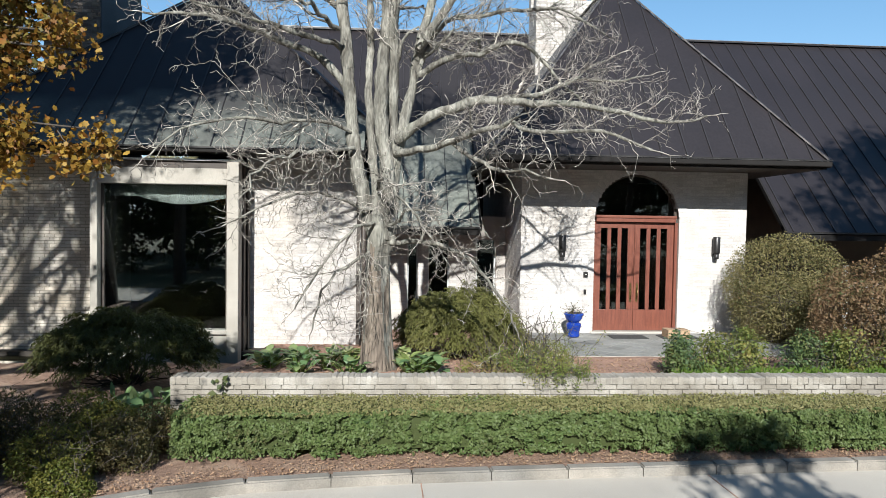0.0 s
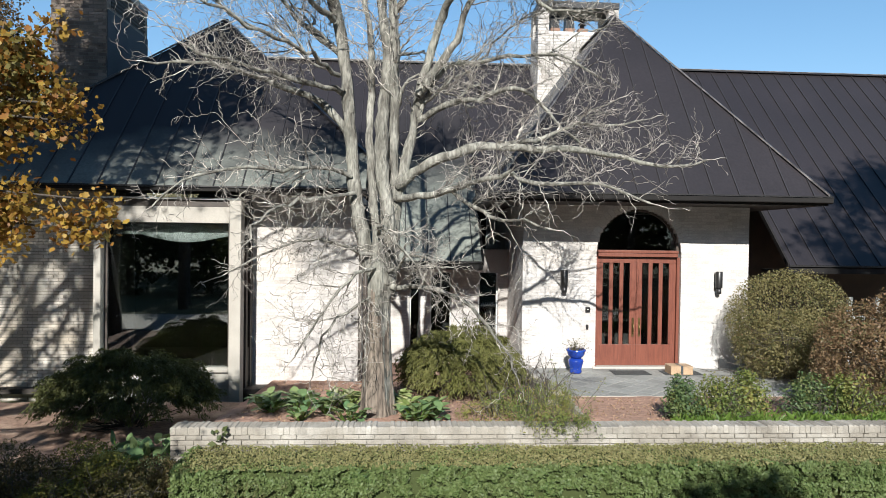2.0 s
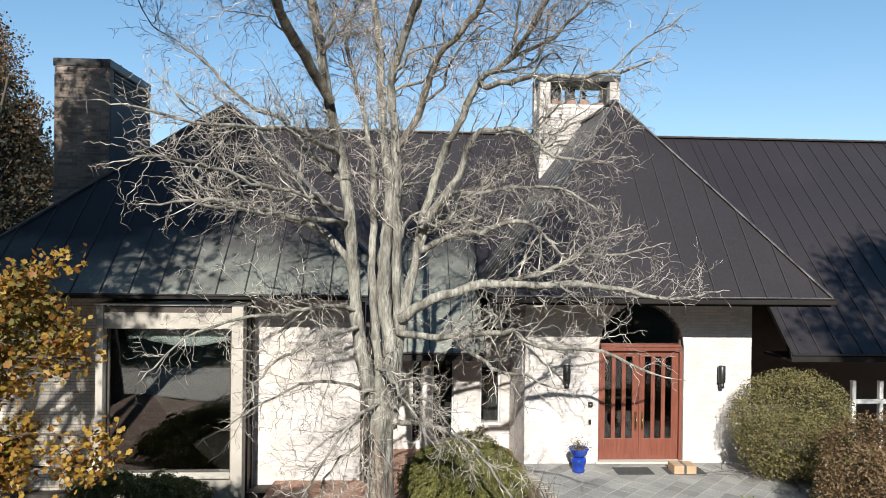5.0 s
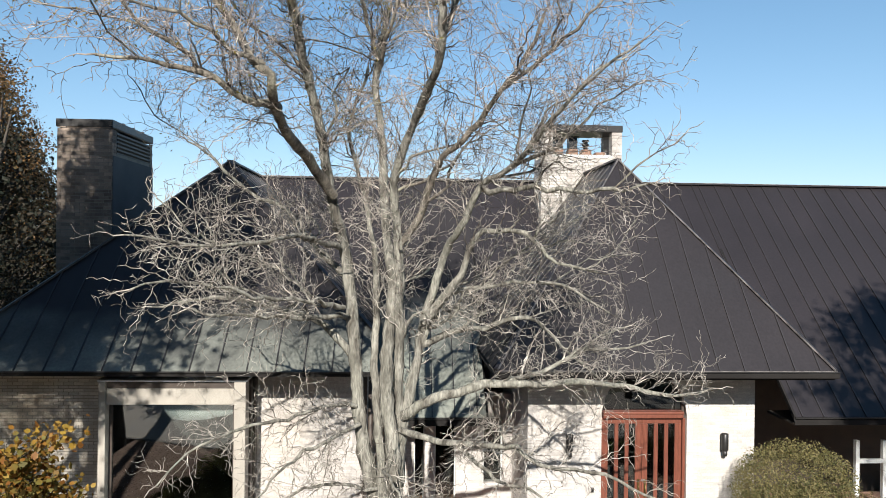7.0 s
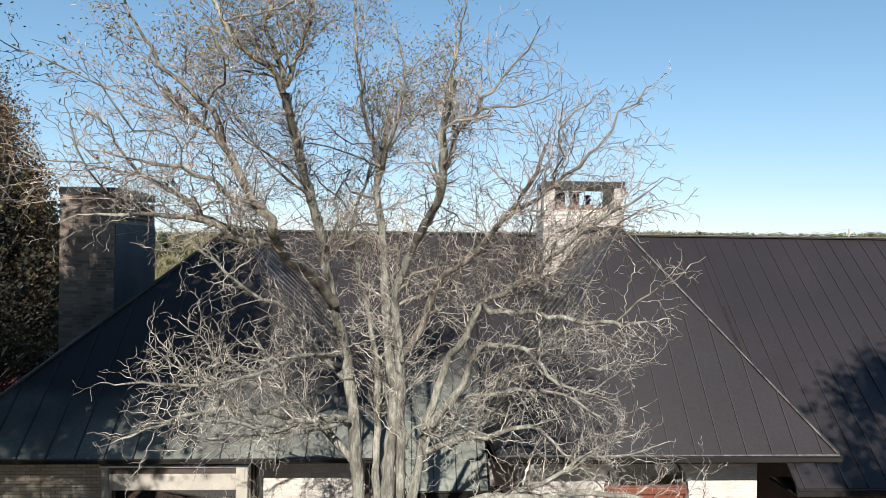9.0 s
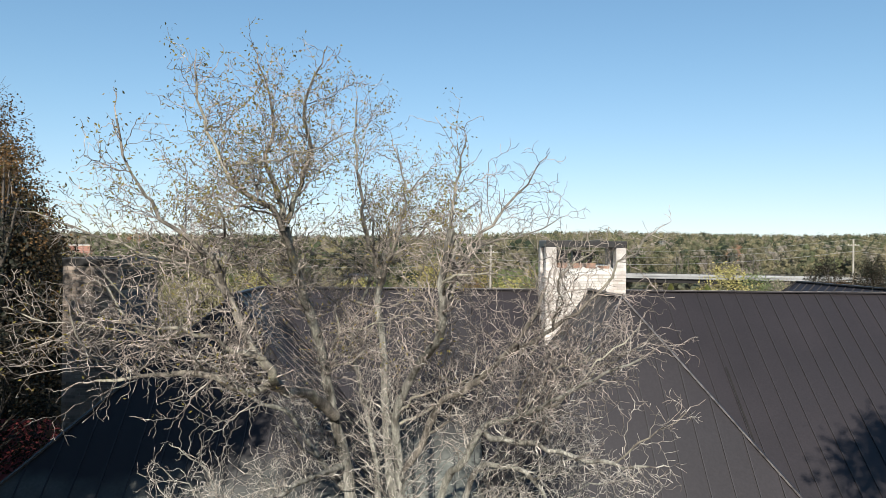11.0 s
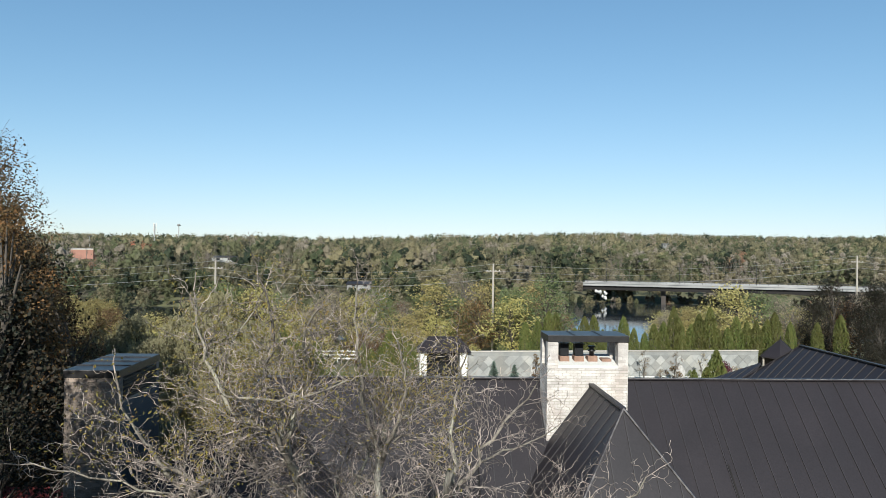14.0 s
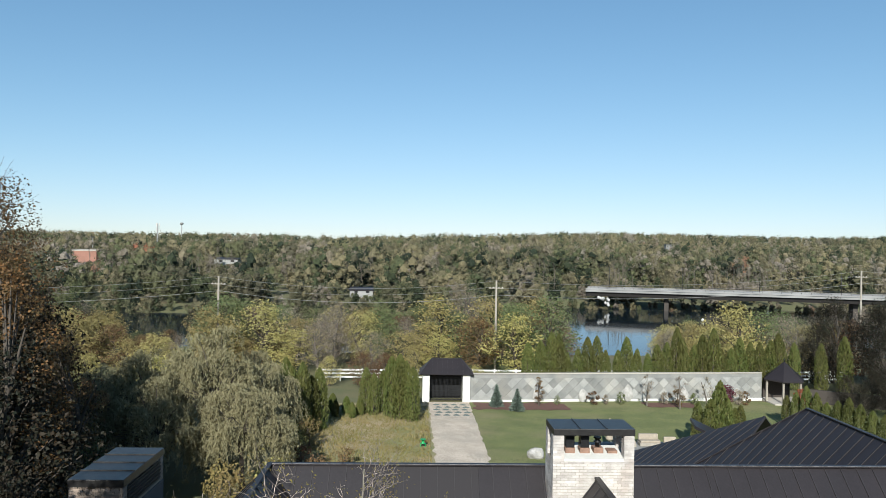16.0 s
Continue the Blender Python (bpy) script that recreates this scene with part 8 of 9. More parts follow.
def thuja(name, label, h, r, seed, leaf):
    rng = np.random.default_rng(seed)
    t = thing(name, label, "conifer")
    n = 2200
    u = rng.random(n) ** 0.8
    a = rng.uniform(0, 2 * math.pi, n)
    prof = r * np.minimum(1, 0.8 + 1.2 * u) * (1 - u ** 4.0) ** 0.75 * (1 + 0.13 * np.sin(a * 3 + u * 5) + 0.08 * np.sin(a * 7 - u * 17))
    rr = prof * rng.uniform(0.72, 1.05, n)
    p = np.stack([rr * np.cos(a), rr * np.sin(a), 0.08 + u * (h - 0.1)], 1)
    flow = np.stack([np.cos(a) * 0.35, np.sin(a) * 0.35, np.full(n, 1.0)], 1)
    link_mesh("foliage", leaf_mesh("foliage", p, 0.17 * (h / 6) ** 0.5, rng, long=1.8, droop=flow, aim=np.stack([np.cos(a), np.sin(a), 0 * a + 0.2], 1)), leaf, t)["kind"] = "stuff"
    link_mesh("trunk", tube_mesh("trunk", [(0, 0, -0.4, 0, 0, h * 0.85, 0.12, 0.02)], 6), M["bark_dark"], t)
    return t


def willow(label, seed, h=10.5, spread=5.2):
    rng = np.random.default_rng(seed)
    t = thing("willow_tree", label, "willow")
    segs, pts = [], []
    _, s = wander(np.array([0, 0, -0.4]), np.array([0, 0, 1.0]), h * 0.6, 8, 0.38, 0.12, rng, 0.1)
    segs += s
    for k in range(64):
        a = k * 2.4 + rng.normal() * 0.3
        rr = spread * math.sqrt((k + 0.5) / 64) * rng.uniform(0.75, 1.05)
        top = np.array([rr * math.cos(a), rr * math.sin(a), h * (1.0 - 0.5 * (rr / spread) ** 2) * rng.uniform(0.62, 1.04)])
        foot = np.array(s[rng.integers(4, 8)][3:6])
        line = smooth_line([foot, foot * 0.4 + top * 0.6 + np.array([0, 0, 0.8]), top], 0.8)
        n = len(line) - 1
        for j in range(n):
            segs.append((*line[j], *line[j + 1], 0.07 * (1 - 0.8 * j / n), 0.07 * (1 - 0.8 * (j + 1) / n)))
        for j in range(20):
            # sprays arch outwards from the bough's end and then hang
            b, out = rng.uniform(0, 2 * math.pi), rng.uniform(0.25, 1.25)
            st = top + rng.normal(size=3) * np.array([0.25, 0.25, 0.2])
            ln = min(rng.uniform(0.7, 2.8), st[2] - 0.3)
            m = int(ln / 0.09) + 3
            u = np.linspace(0, 1, m)
            q = st + np.stack([out * np.sqrt(u) * math.cos(b) + np.cumsum(rng.normal(size=m)) * 0.02, out * np.sqrt(u) * math.sin(b) + np.cumsum(rng.normal(size=m)) * 0.02, 0.25 * np.sin(u * 3) * (u < 0.5) - ln * u ** 1.5], 1)
            pts.append(q)
    pts = np.concatenate(pts)
    link_mesh("crown", leaf_mesh("crown", pts + rng.normal(size=pts.shape) * 0.05, 0.12, rng, long=2.2, droop=np.tile([0, 0, -0.7], (len(pts), 1))), FOL["willow"], t, "hanging grey-green willow strands")["kind"] = "stuff"
    link_mesh("trunk", tube_mesh("trunk", segs, 6), M["bark_dark"], t)
    return t


def put(ob, x, y, turn=0.0, s=1.0, sz=None, first=False):
    m = pose(x, y, ground_z(x, y), 0, 0, turn) @ Matrix.Diagonal((s, s, sz or s, 1))
    if first:
        ob.matrix_basis = m
        return ob
    return copy_thing(ob, m)


def scatter(obs, places, seed, lo=0.85, hi=1.15):
    rng = random.Random(seed)
    for k, (x, y, s) in enumerate(places):
        ob = obs[k % len(obs)]
        put(ob, x, y, rng.uniform(0, 360), s * rng.uniform(lo, hi), first=k < len(obs))


def make_garden_trees():
    # clipped evergreens: behind the wall, beside the gate, near the rear wing
    a = [thuja("column_evergreen", "tall columnar green evergreen in a row", 6.6, 1.0, 300 + k, FOL["thuja"]) for k in range(4)]
    for o in a:
        o["group"] = "columnar evergreens"
    rng = random.Random(8)
    row = [(14.6 + k * 1.27 + rng.uniform(-0.25, 0.25), 85.2 + 0.06 * k + rng.uniform(-0.3, 0.3), rng.uniform(0.82, 1.12) * (0.86 if 6 < k < 15 else 1.0)) for k in range(27)]
    row += [(-5.1, 72.0, 0.72), (-4.2, 71.2, 0.75), (-3.3, 72.5, 0.74), (-2.3, 70.4, 0.92), (-1.5, 71.0, 1.0), (-0.8, 69.6, 1.0), (-0.1, 68.2, 0.9), (-1.4, 69.4, 0.95)]
    row += [(-10.2, 62, 0.95), (-9.6, 63.5, 1.0), (-11.1, 61.5, 1.02), (-11.9, 63.0, 0.95), (-9.0, 64.5, 0.9), (-12.8, 62.2, 0.9)]
    row += [(25.7, 57.0, 0.8), (26.7, 57.4, 0.84), (27.7, 58.2, 0.66), (28.0, 59.0, 0.6), (28.9, 59.2, 0.56), (29.8, 60.0, 0.52), (25.0, 58.0, 0.6)]
    row += [(38.5 + 0.42 * k, 68.0 - 1.05 * k, 0.55 + 0.02 * (k % 3)) for k in range(16)]
    row += [(53, 86, 1.0), (55.5, 85, 1.1), (50.5, 88, 0.8)]
    for k, (x, y, s) in enumerate(row):
        put(a[k % 4], x, y, rng.uniform(0, 360), 0.85 * s + 0.12, s * rng.uniform(0.93, 1.07) * (1.15 if k < 4 else 1.0 if y > 84 else 0.92), first=k < 4)
    sm = [thuja("young_evergreen", "small young evergreen in rough grass", 1.6, 0.35, 320, FOL["thuja"])]
    scatter(sm, [(-8.1, 70, 1), (-7.1, 71.5, 1.15), (-6.3, 69.5, 0.9), (-5.6, 71, 1.0), (-8.6, 72, 1.1), (19.0, 88.9, 1.0)], 6)
    # small spruces and shrubs along the wall
    def spruce(seed):
        rng = np.random.default_rng(seed)
        t = thing("spruce", "small blue-green spruce in red mulch", "conifer", "spruces by the wall")
        pts, flow = [], []
        for k in range(30):
            u = k / 30
            n = int(60 * (1 - u)) + 6
            a = rng.uniform(0, 2 * math.pi, n)
            rr = (1 - u) * 0.95 * rng.uniform(0.15, 1.0, n)
            pts.append(np.stack([rr * np.cos(a), rr * np.sin(a), 0.15 + u * 2.4 - 0.18 * rr], 1))
            flow.append(np.stack([np.cos(a), np.sin(a), np.full(n, 0.1)], 1))
        link_mesh("foliage", leaf_mesh("foliage", np.concatenate(pts), 0.17, rng, long=2.0, droop=np.concatenate(flow) * 1.2), FOL["spruce"], t)["kind"] = "stuff"
        link_mesh("trunk", tube_mesh("trunk", [(0, 0, -0.2, 0, 0, 2.3, 0.06, 0.01)], 6), M["bark_dark"], t)
        return t
    put(spruce(330), 9.4, 76.0, 10, 1.0, first=True)
    put(spruce(331), 11.4, 73.7, 70, 1.0, first=True)
    put(crown_tree("young_tree", "thin young dark-leaved tree by the wall", 3.2, 0.7, FOL["rust"], 340, 10, 60, 0.13, 0.2), 14.3, 76.6, first=True)
    put(crown_tree("young_tree", "small purple-red maple by the wall", 2.5, 1.25, FOL["purple"], 341, 16, 110, 0.15, 0.3), 36.0, 76.5, first=True)
    put(crown_tree("young_tree", "small flame-red maple beside the summer house", 2.9, 1.2, FOL["red"], 342, 14, 90, 0.16, 0.25), 44.6, 75.8, 0, 0.8, first=True)
    bsh = [crown_tree("garden_shrub", "low autumn shrub along the slate wall", 1.5, 0.75, FOL[c], 350 + k, 9, 70, 0.12, 0.1) for k, c in enumerate(("rust", "green", "greybrown"))]
    scatter(bsh, [(20.9, 77.6, 1.2), (24.2, 77.9, 1.0), (29.4, 78, 1.1), (30.8, 77.6, 1.15), (33.0, 78.2, 0.8), (38.2, 77.9, 1.3), (39.2, 78.2, 1.1), (16.6, 77.3, 0.8), (22.4, 77.8, 0.7)], 15)
    put(crown_tree("young_tree", "thin bare young tree on the lawn edge", 3.6, 0.8, FOL["greybrown"], 345, 8, 26, 0.12, 0.3, thin=True), 27.0, 77.0, first=True)
    put(crown_tree("young_tree", "thin bare young tree on the lawn edge", 3.8, 0.8, FOL["greybrown"], 346, 8, 26, 0.12, 0.3, thin=True), 30.2, 75.4, first=True)
    put(crown_tree("young_tree", "thin bare young tree on the lawn edge", 3.6, 0.8, FOL["greybrown"], 347, 8, 26, 0.12, 0.3, thin=True), 33.8, 76.4, first=True)
    # willows
    w = [willow("weeping willow with hanging grey-green branches", 360 + k) for k in range(3)]
    for k, (x, y, s) in enumerate(((-15.2, 52.0, 1.0), (-20.5, 48.5, 0.86), (-11.6, 46.5, 0.72))):
        put(w[k], x, y, 40 * k, s, first=True)
    for x, y, s, k in ((-17.6, 45.5, 0.72, 0), (-13.3, 57.5, 0.9, 1), (-22.0, 55, 0.8, 2)):
        put(w[k], x, y, 123 * k + 20, s)


def make_woods_edge():
    kinds = {
        "olive": [crown_tree("riverside_tree", "olive-green autumn tree by the river", 10, 3.9, FOL["olive"], 400 + k, 30, 100, 0.26, 0.12) for k in range(3)],
        "yellow": [crown_tree("riverside_tree", "yellow-green autumn tree by the river", 9, 3.7, FOL["yellow"], 410 + k, 28, 100, 0.25, 0.12) for k in range(2)],
        "green": [crown_tree("riverside_tree", "dark green leafy tree by the river", 10, 3.9, FOL["green"], 420 + k, 30, 100, 0.26, 0.12) for k in range(2)],
        "grey": [crown_tree("riverside_tree", "thinly leaved grey-brown tree by the river", 10, 3.4, FOL["greybrown"], 430 + k, 26, 64, 0.19, 0.15, thin=True) for k in range(2)],
        "rust": [crown_tree("riverside_tree", "rusty autumn tree by the river", 8, 3.2, FOL["rust"], 440, 26, 100, 0.24, 0.12)],
    }
    used = {}
    rng = random.Random(77)

    def add(kind, x, y, s, sz=None):
        obs = kinds[kind]
        k = used.get(kind, 0)
        used[kind] = k + 1
        put(obs[k % len(obs)], x, y, rng.uniform(0, 360), s, sz, first=k < len(obs))

    # belt between garden and river, open where the water shows
    tries = 0
    spots = []
    while len(spots) < 230 and tries < 9000:
        tries += 1
        y = rng.uniform(97, 157)
        x = rng.uniform(-0.60, 0.66) * y
        sl = x / (y + 1.2)
        if 0.225 < sl < 0.36 or (y > 128 and -0.44 < sl < -0.30) or (y > 135 and -0.14 < sl < -0.04):
            continue
        if any((x - a) ** 2 + (y - b) ** 2 < 13 for a, b in spots):
            continue
        spots.append((x, y))
        q = rng.random()
        kind = "olive" if q < 0.34 else "yellow" if q < 0.5 else "green" if q < 0.78 else "grey" if q < 0.90 else "rust"
        s, wide = rng.uniform(0.85, 1.25), 1.1
        if sl < -0.06:
            s, wide = rng.uniform(0.74, 1.05), 1.25
        elif sl < 0.02:
            s, wide = rng.uniform(0.62, 0.95), 1.25
        elif sl > 0.2:
            s, wide = rng.uniform(0.55, 0.85), 1.25
        if -0.43 < sl < -0.31:
            s = 0.5
        add(kind, x, y, s * wide, s * rng.uniform(0.9, 1.1))
    # clumps left of the willows and the shrubby bank before the gate
    for kind, x, y, s in (("yellow", -33, 66, 0.85), ("olive", -38, 72, 0.9), ("yellow", -27, 70, 0.75), ("olive", -24, 78, 0.75), ("green", -44, 74, 0.9), ("olive", -31, 82, 0.8), ("rust", -20, 84, 0.65), ("green", -36, 60, 0.85), ("olive", -16, 80, 0.62), ("yellow", -40, 84, 0.85), ("olive", -27, 58, 0.72), ("olive", -30.5, 52, 0.75), ("green", -26.5, 50, 0.7), ("olive", -17.5, 40, 0.5), ("green", -19.8, 41.5, 0.6), ("olive", -22.5, 46, 0.62), ("olive", -48, 80, 1.0), ("green", -52, 88, 1.0), ("olive", -11, 88, 0.62), ("rust", -6.5, 86.5, 0.62), ("rust", -3.6, 87, 0.58), ("yellow", 7.7, 84.6, 0.4), ("green", 11.6, 86.5, 0.42), ("yellow", 2.2, 90, 0.62), ("olive", -0.5, 92, 0.6),
                          ("olive", 45.0, 94, 1.25), ("grey", 37.5, 98, 0.75), ("olive", 42.0, 101, 0.85), ("green", 51, 98, 0.95), ("grey", 54.5, 96, 1.0), ("grey", 57, 104, 0.9), ("grey", 68, 100, 1.1), ("rust", 62.5, 95, 1.15), ("olive", 58.5, 100, 0.95)):
        add(kind, x, y, s)
    # tall trees at the left: one thin and grey, the rest dark
    tall = crown_tree("tall_tree", "tall thin-crowned grey-brown tree beside the house", 21.5, 4.6, FOL["brown"], 450, 64, 230, 0.17, 0.2, thin=True)
    put(tall, -27.2, 43.5, 0, 1.0, 0.95, first=True)
    br = crown_tree("tall_tree", "tall brown-olive autumn tree beside the house", 17.0, 3.5, FOL["brown"], 455, 44, 400, 0.13, 0.12)
    put(br, -21.4, 36.0, 0, 0.75, 0.93, first=True)
    for x, y, turn, w, h in ((-18.9, 35.5, 140, 1.04, 0.71), (-26.0, 40.0, 250, 1.33, 1.05), (-23.8, 37.0, 80, 1.2, 0.86)):
        copy_thing(br, pose(x, y, ground_z(x, y), 0, 0, turn) @ Matrix.Diagonal((w, w, h, 1)))
    dk = [crown_tree("tall_tree", "tall tree beside the house, shade put into its dark leaves", 11.5, 3.6, FOL["shadow"], 460 + k, 52, 140, 0.2, 0.1) for k in range(3)]
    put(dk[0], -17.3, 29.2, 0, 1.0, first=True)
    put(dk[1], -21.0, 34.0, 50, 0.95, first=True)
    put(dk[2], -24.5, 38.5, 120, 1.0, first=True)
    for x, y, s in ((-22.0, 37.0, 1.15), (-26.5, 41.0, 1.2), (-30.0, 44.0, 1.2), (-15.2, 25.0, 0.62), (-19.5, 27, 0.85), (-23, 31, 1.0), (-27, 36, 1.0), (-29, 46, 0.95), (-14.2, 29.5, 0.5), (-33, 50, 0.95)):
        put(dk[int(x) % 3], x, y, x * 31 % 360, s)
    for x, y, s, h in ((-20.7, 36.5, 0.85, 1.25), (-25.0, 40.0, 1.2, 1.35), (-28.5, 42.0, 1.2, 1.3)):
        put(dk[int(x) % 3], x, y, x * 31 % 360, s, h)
    # the nearest of these stand out of view, added to shade the wall's return
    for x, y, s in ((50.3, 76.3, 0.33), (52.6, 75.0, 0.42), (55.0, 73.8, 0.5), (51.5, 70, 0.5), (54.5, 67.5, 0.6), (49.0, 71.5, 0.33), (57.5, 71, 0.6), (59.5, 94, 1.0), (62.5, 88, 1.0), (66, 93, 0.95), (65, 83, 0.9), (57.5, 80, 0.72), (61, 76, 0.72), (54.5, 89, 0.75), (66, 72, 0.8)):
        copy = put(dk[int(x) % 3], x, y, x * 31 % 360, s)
        copy["label"] = "tree beside the garden wall, shade put into its dark leaves"
    put(crown_tree("tall_tree", "russet-brown autumn tree behind the chimney", 15.3, 2.6, FOL["russet"], 456, 40, 260, 0.14, 0.1), -18.2, 30.5, first=True)
    rd = crown_tree("small_tree", "small reddish-leaved tree in shade", 5, 1.7, FOL["rust"], 470, 16, 60, 0.18, 0.3)
    put(rd, -11.6, 23.5, 0, 1.0, first=True)
    # rough grass bank left of the path
    rng2 = np.random.default_rng(9)
    n = 26000
    x, y = rng2.uniform(-11, 1.6, n), rng2.uniform(38, 76, n)
    z = np.array([ground_z(a, b) for a, b in zip(x, y)])
    base = np.stack([x, y, z], 1)
    lean = unit(np.stack([rng2.normal(size=n) * 0.4, rng2.normal(size=n) * 0.4, np.ones(n)], 1))
    h = rng2.uniform(0.06, 0.28, n)[:, None] * np.array([1 + 0.9 * noise.noise((a * 0.4, b * 0.4, 0)) for a, b in zip(x, y)])[:, None]
    w = np.cross(lean, unit(rng2.normal(size=(n, 3)))) * 0.05
    v = np.stack([base - w, base + w, base + lean * h * 0.7 + w * 0.7, base + lean * h], 1).reshape(-1, 3)
    g = link_mesh("rough_grass", fast("rough_grass", v, np.arange(n * 4).reshape(n, 4)), FOL["straw"])
    tagged(g, "dry straw-coloured rough grass on the bank", "grass", kind="stuff")
    # low scrub below the willows
    sc = [crown_tree("scrub_bush", "golden-brown autumn scrub on the bank", 2.2, 1.3, FOL[c], 480 + k, 12, 70, 0.15, 0.05) for k, c in enumerate(("rust", "yellow"))]
    scatter(sc, [(-7.5, 41, 1.0), (-9, 44, 1.2), (-6.2, 46, 0.9), (-10.5, 40, 1.3), (-8.2, 50, 1.0), (-9.7, 54, 1.1), (-5.2, 52, 0.7), (-12, 43, 1.0), (-3.0, 44.5, 0.7), (-8.9, 58, 0.9)], 19)


def crown_template(rng, lumps, slim, fine):
    """A crown one unit high, its base at the origin: a small rough core to each clump, with sprays of leaves all round it."""
    bm = bmesh.new()
    bmesh.ops.create_icosphere(bm, subdivisions=1, radius=1)
    sv = np.array([v.co[:] for v in bm.verts])
    sf = np.array([[v.index for v in f.verts] for f in bm.faces])
    bm.free()
    mid = sv[sf].mean(1)
    sf = sf[(mid[:, 1] < 0.4) & (mid[:, 2] > -0.6)]
    vs, fs, at, out = [], [], [], []
    k0 = 0
    for k in range(lumps):
        u = (k + 0.5) / lumps
        a = k * 2.4 + rng.normal() * 0.3
        rr = 0.27 * slim * math.sin(math.pi * (0.16 + 0.72 * u)) * rng.uniform(0.6, 1.1)
        c = np.array([rr * math.cos(a), rr * math.sin(a), (0.28 + 0.60 * u) * rng.uniform(0.93, 1.05)])
        r = rng.uniform(0.085, 0.165) * (0.75 + 0.25 * slim) * (8 / lumps) ** 0.25
        if fine or k % 2 == 0:
            vs.append(sv * rng.uniform(0.5, 1.1, (len(sv), 1)) * r * 0.8 + c)
            fs.append(sf + k0)
            k0 += len(sv)
        n = 26 if fine else 11
        d = unit(rng.normal(size=(n, 3)) * np.array([1, 0.7, 1]) + np.array([0, -0.25, 0.2]))
        at.append(c + d * r * rng.uniform(0.7, 1.25, (n, 1)) * np.array([1, 1, 1.1]))
        out.append(d)
    return np.concatenate(vs), np.concatenate(fs), np.concatenate(at), np.concatenate(out)


CLEAR = [(-210, 440, 0.03, 4.0), (-115, 420, 0.024, 3.6), (-19, 240, 0.026, -0.6), (308, 825, 0.008, 19.0), (374, 700, 0.008, 4.0)]


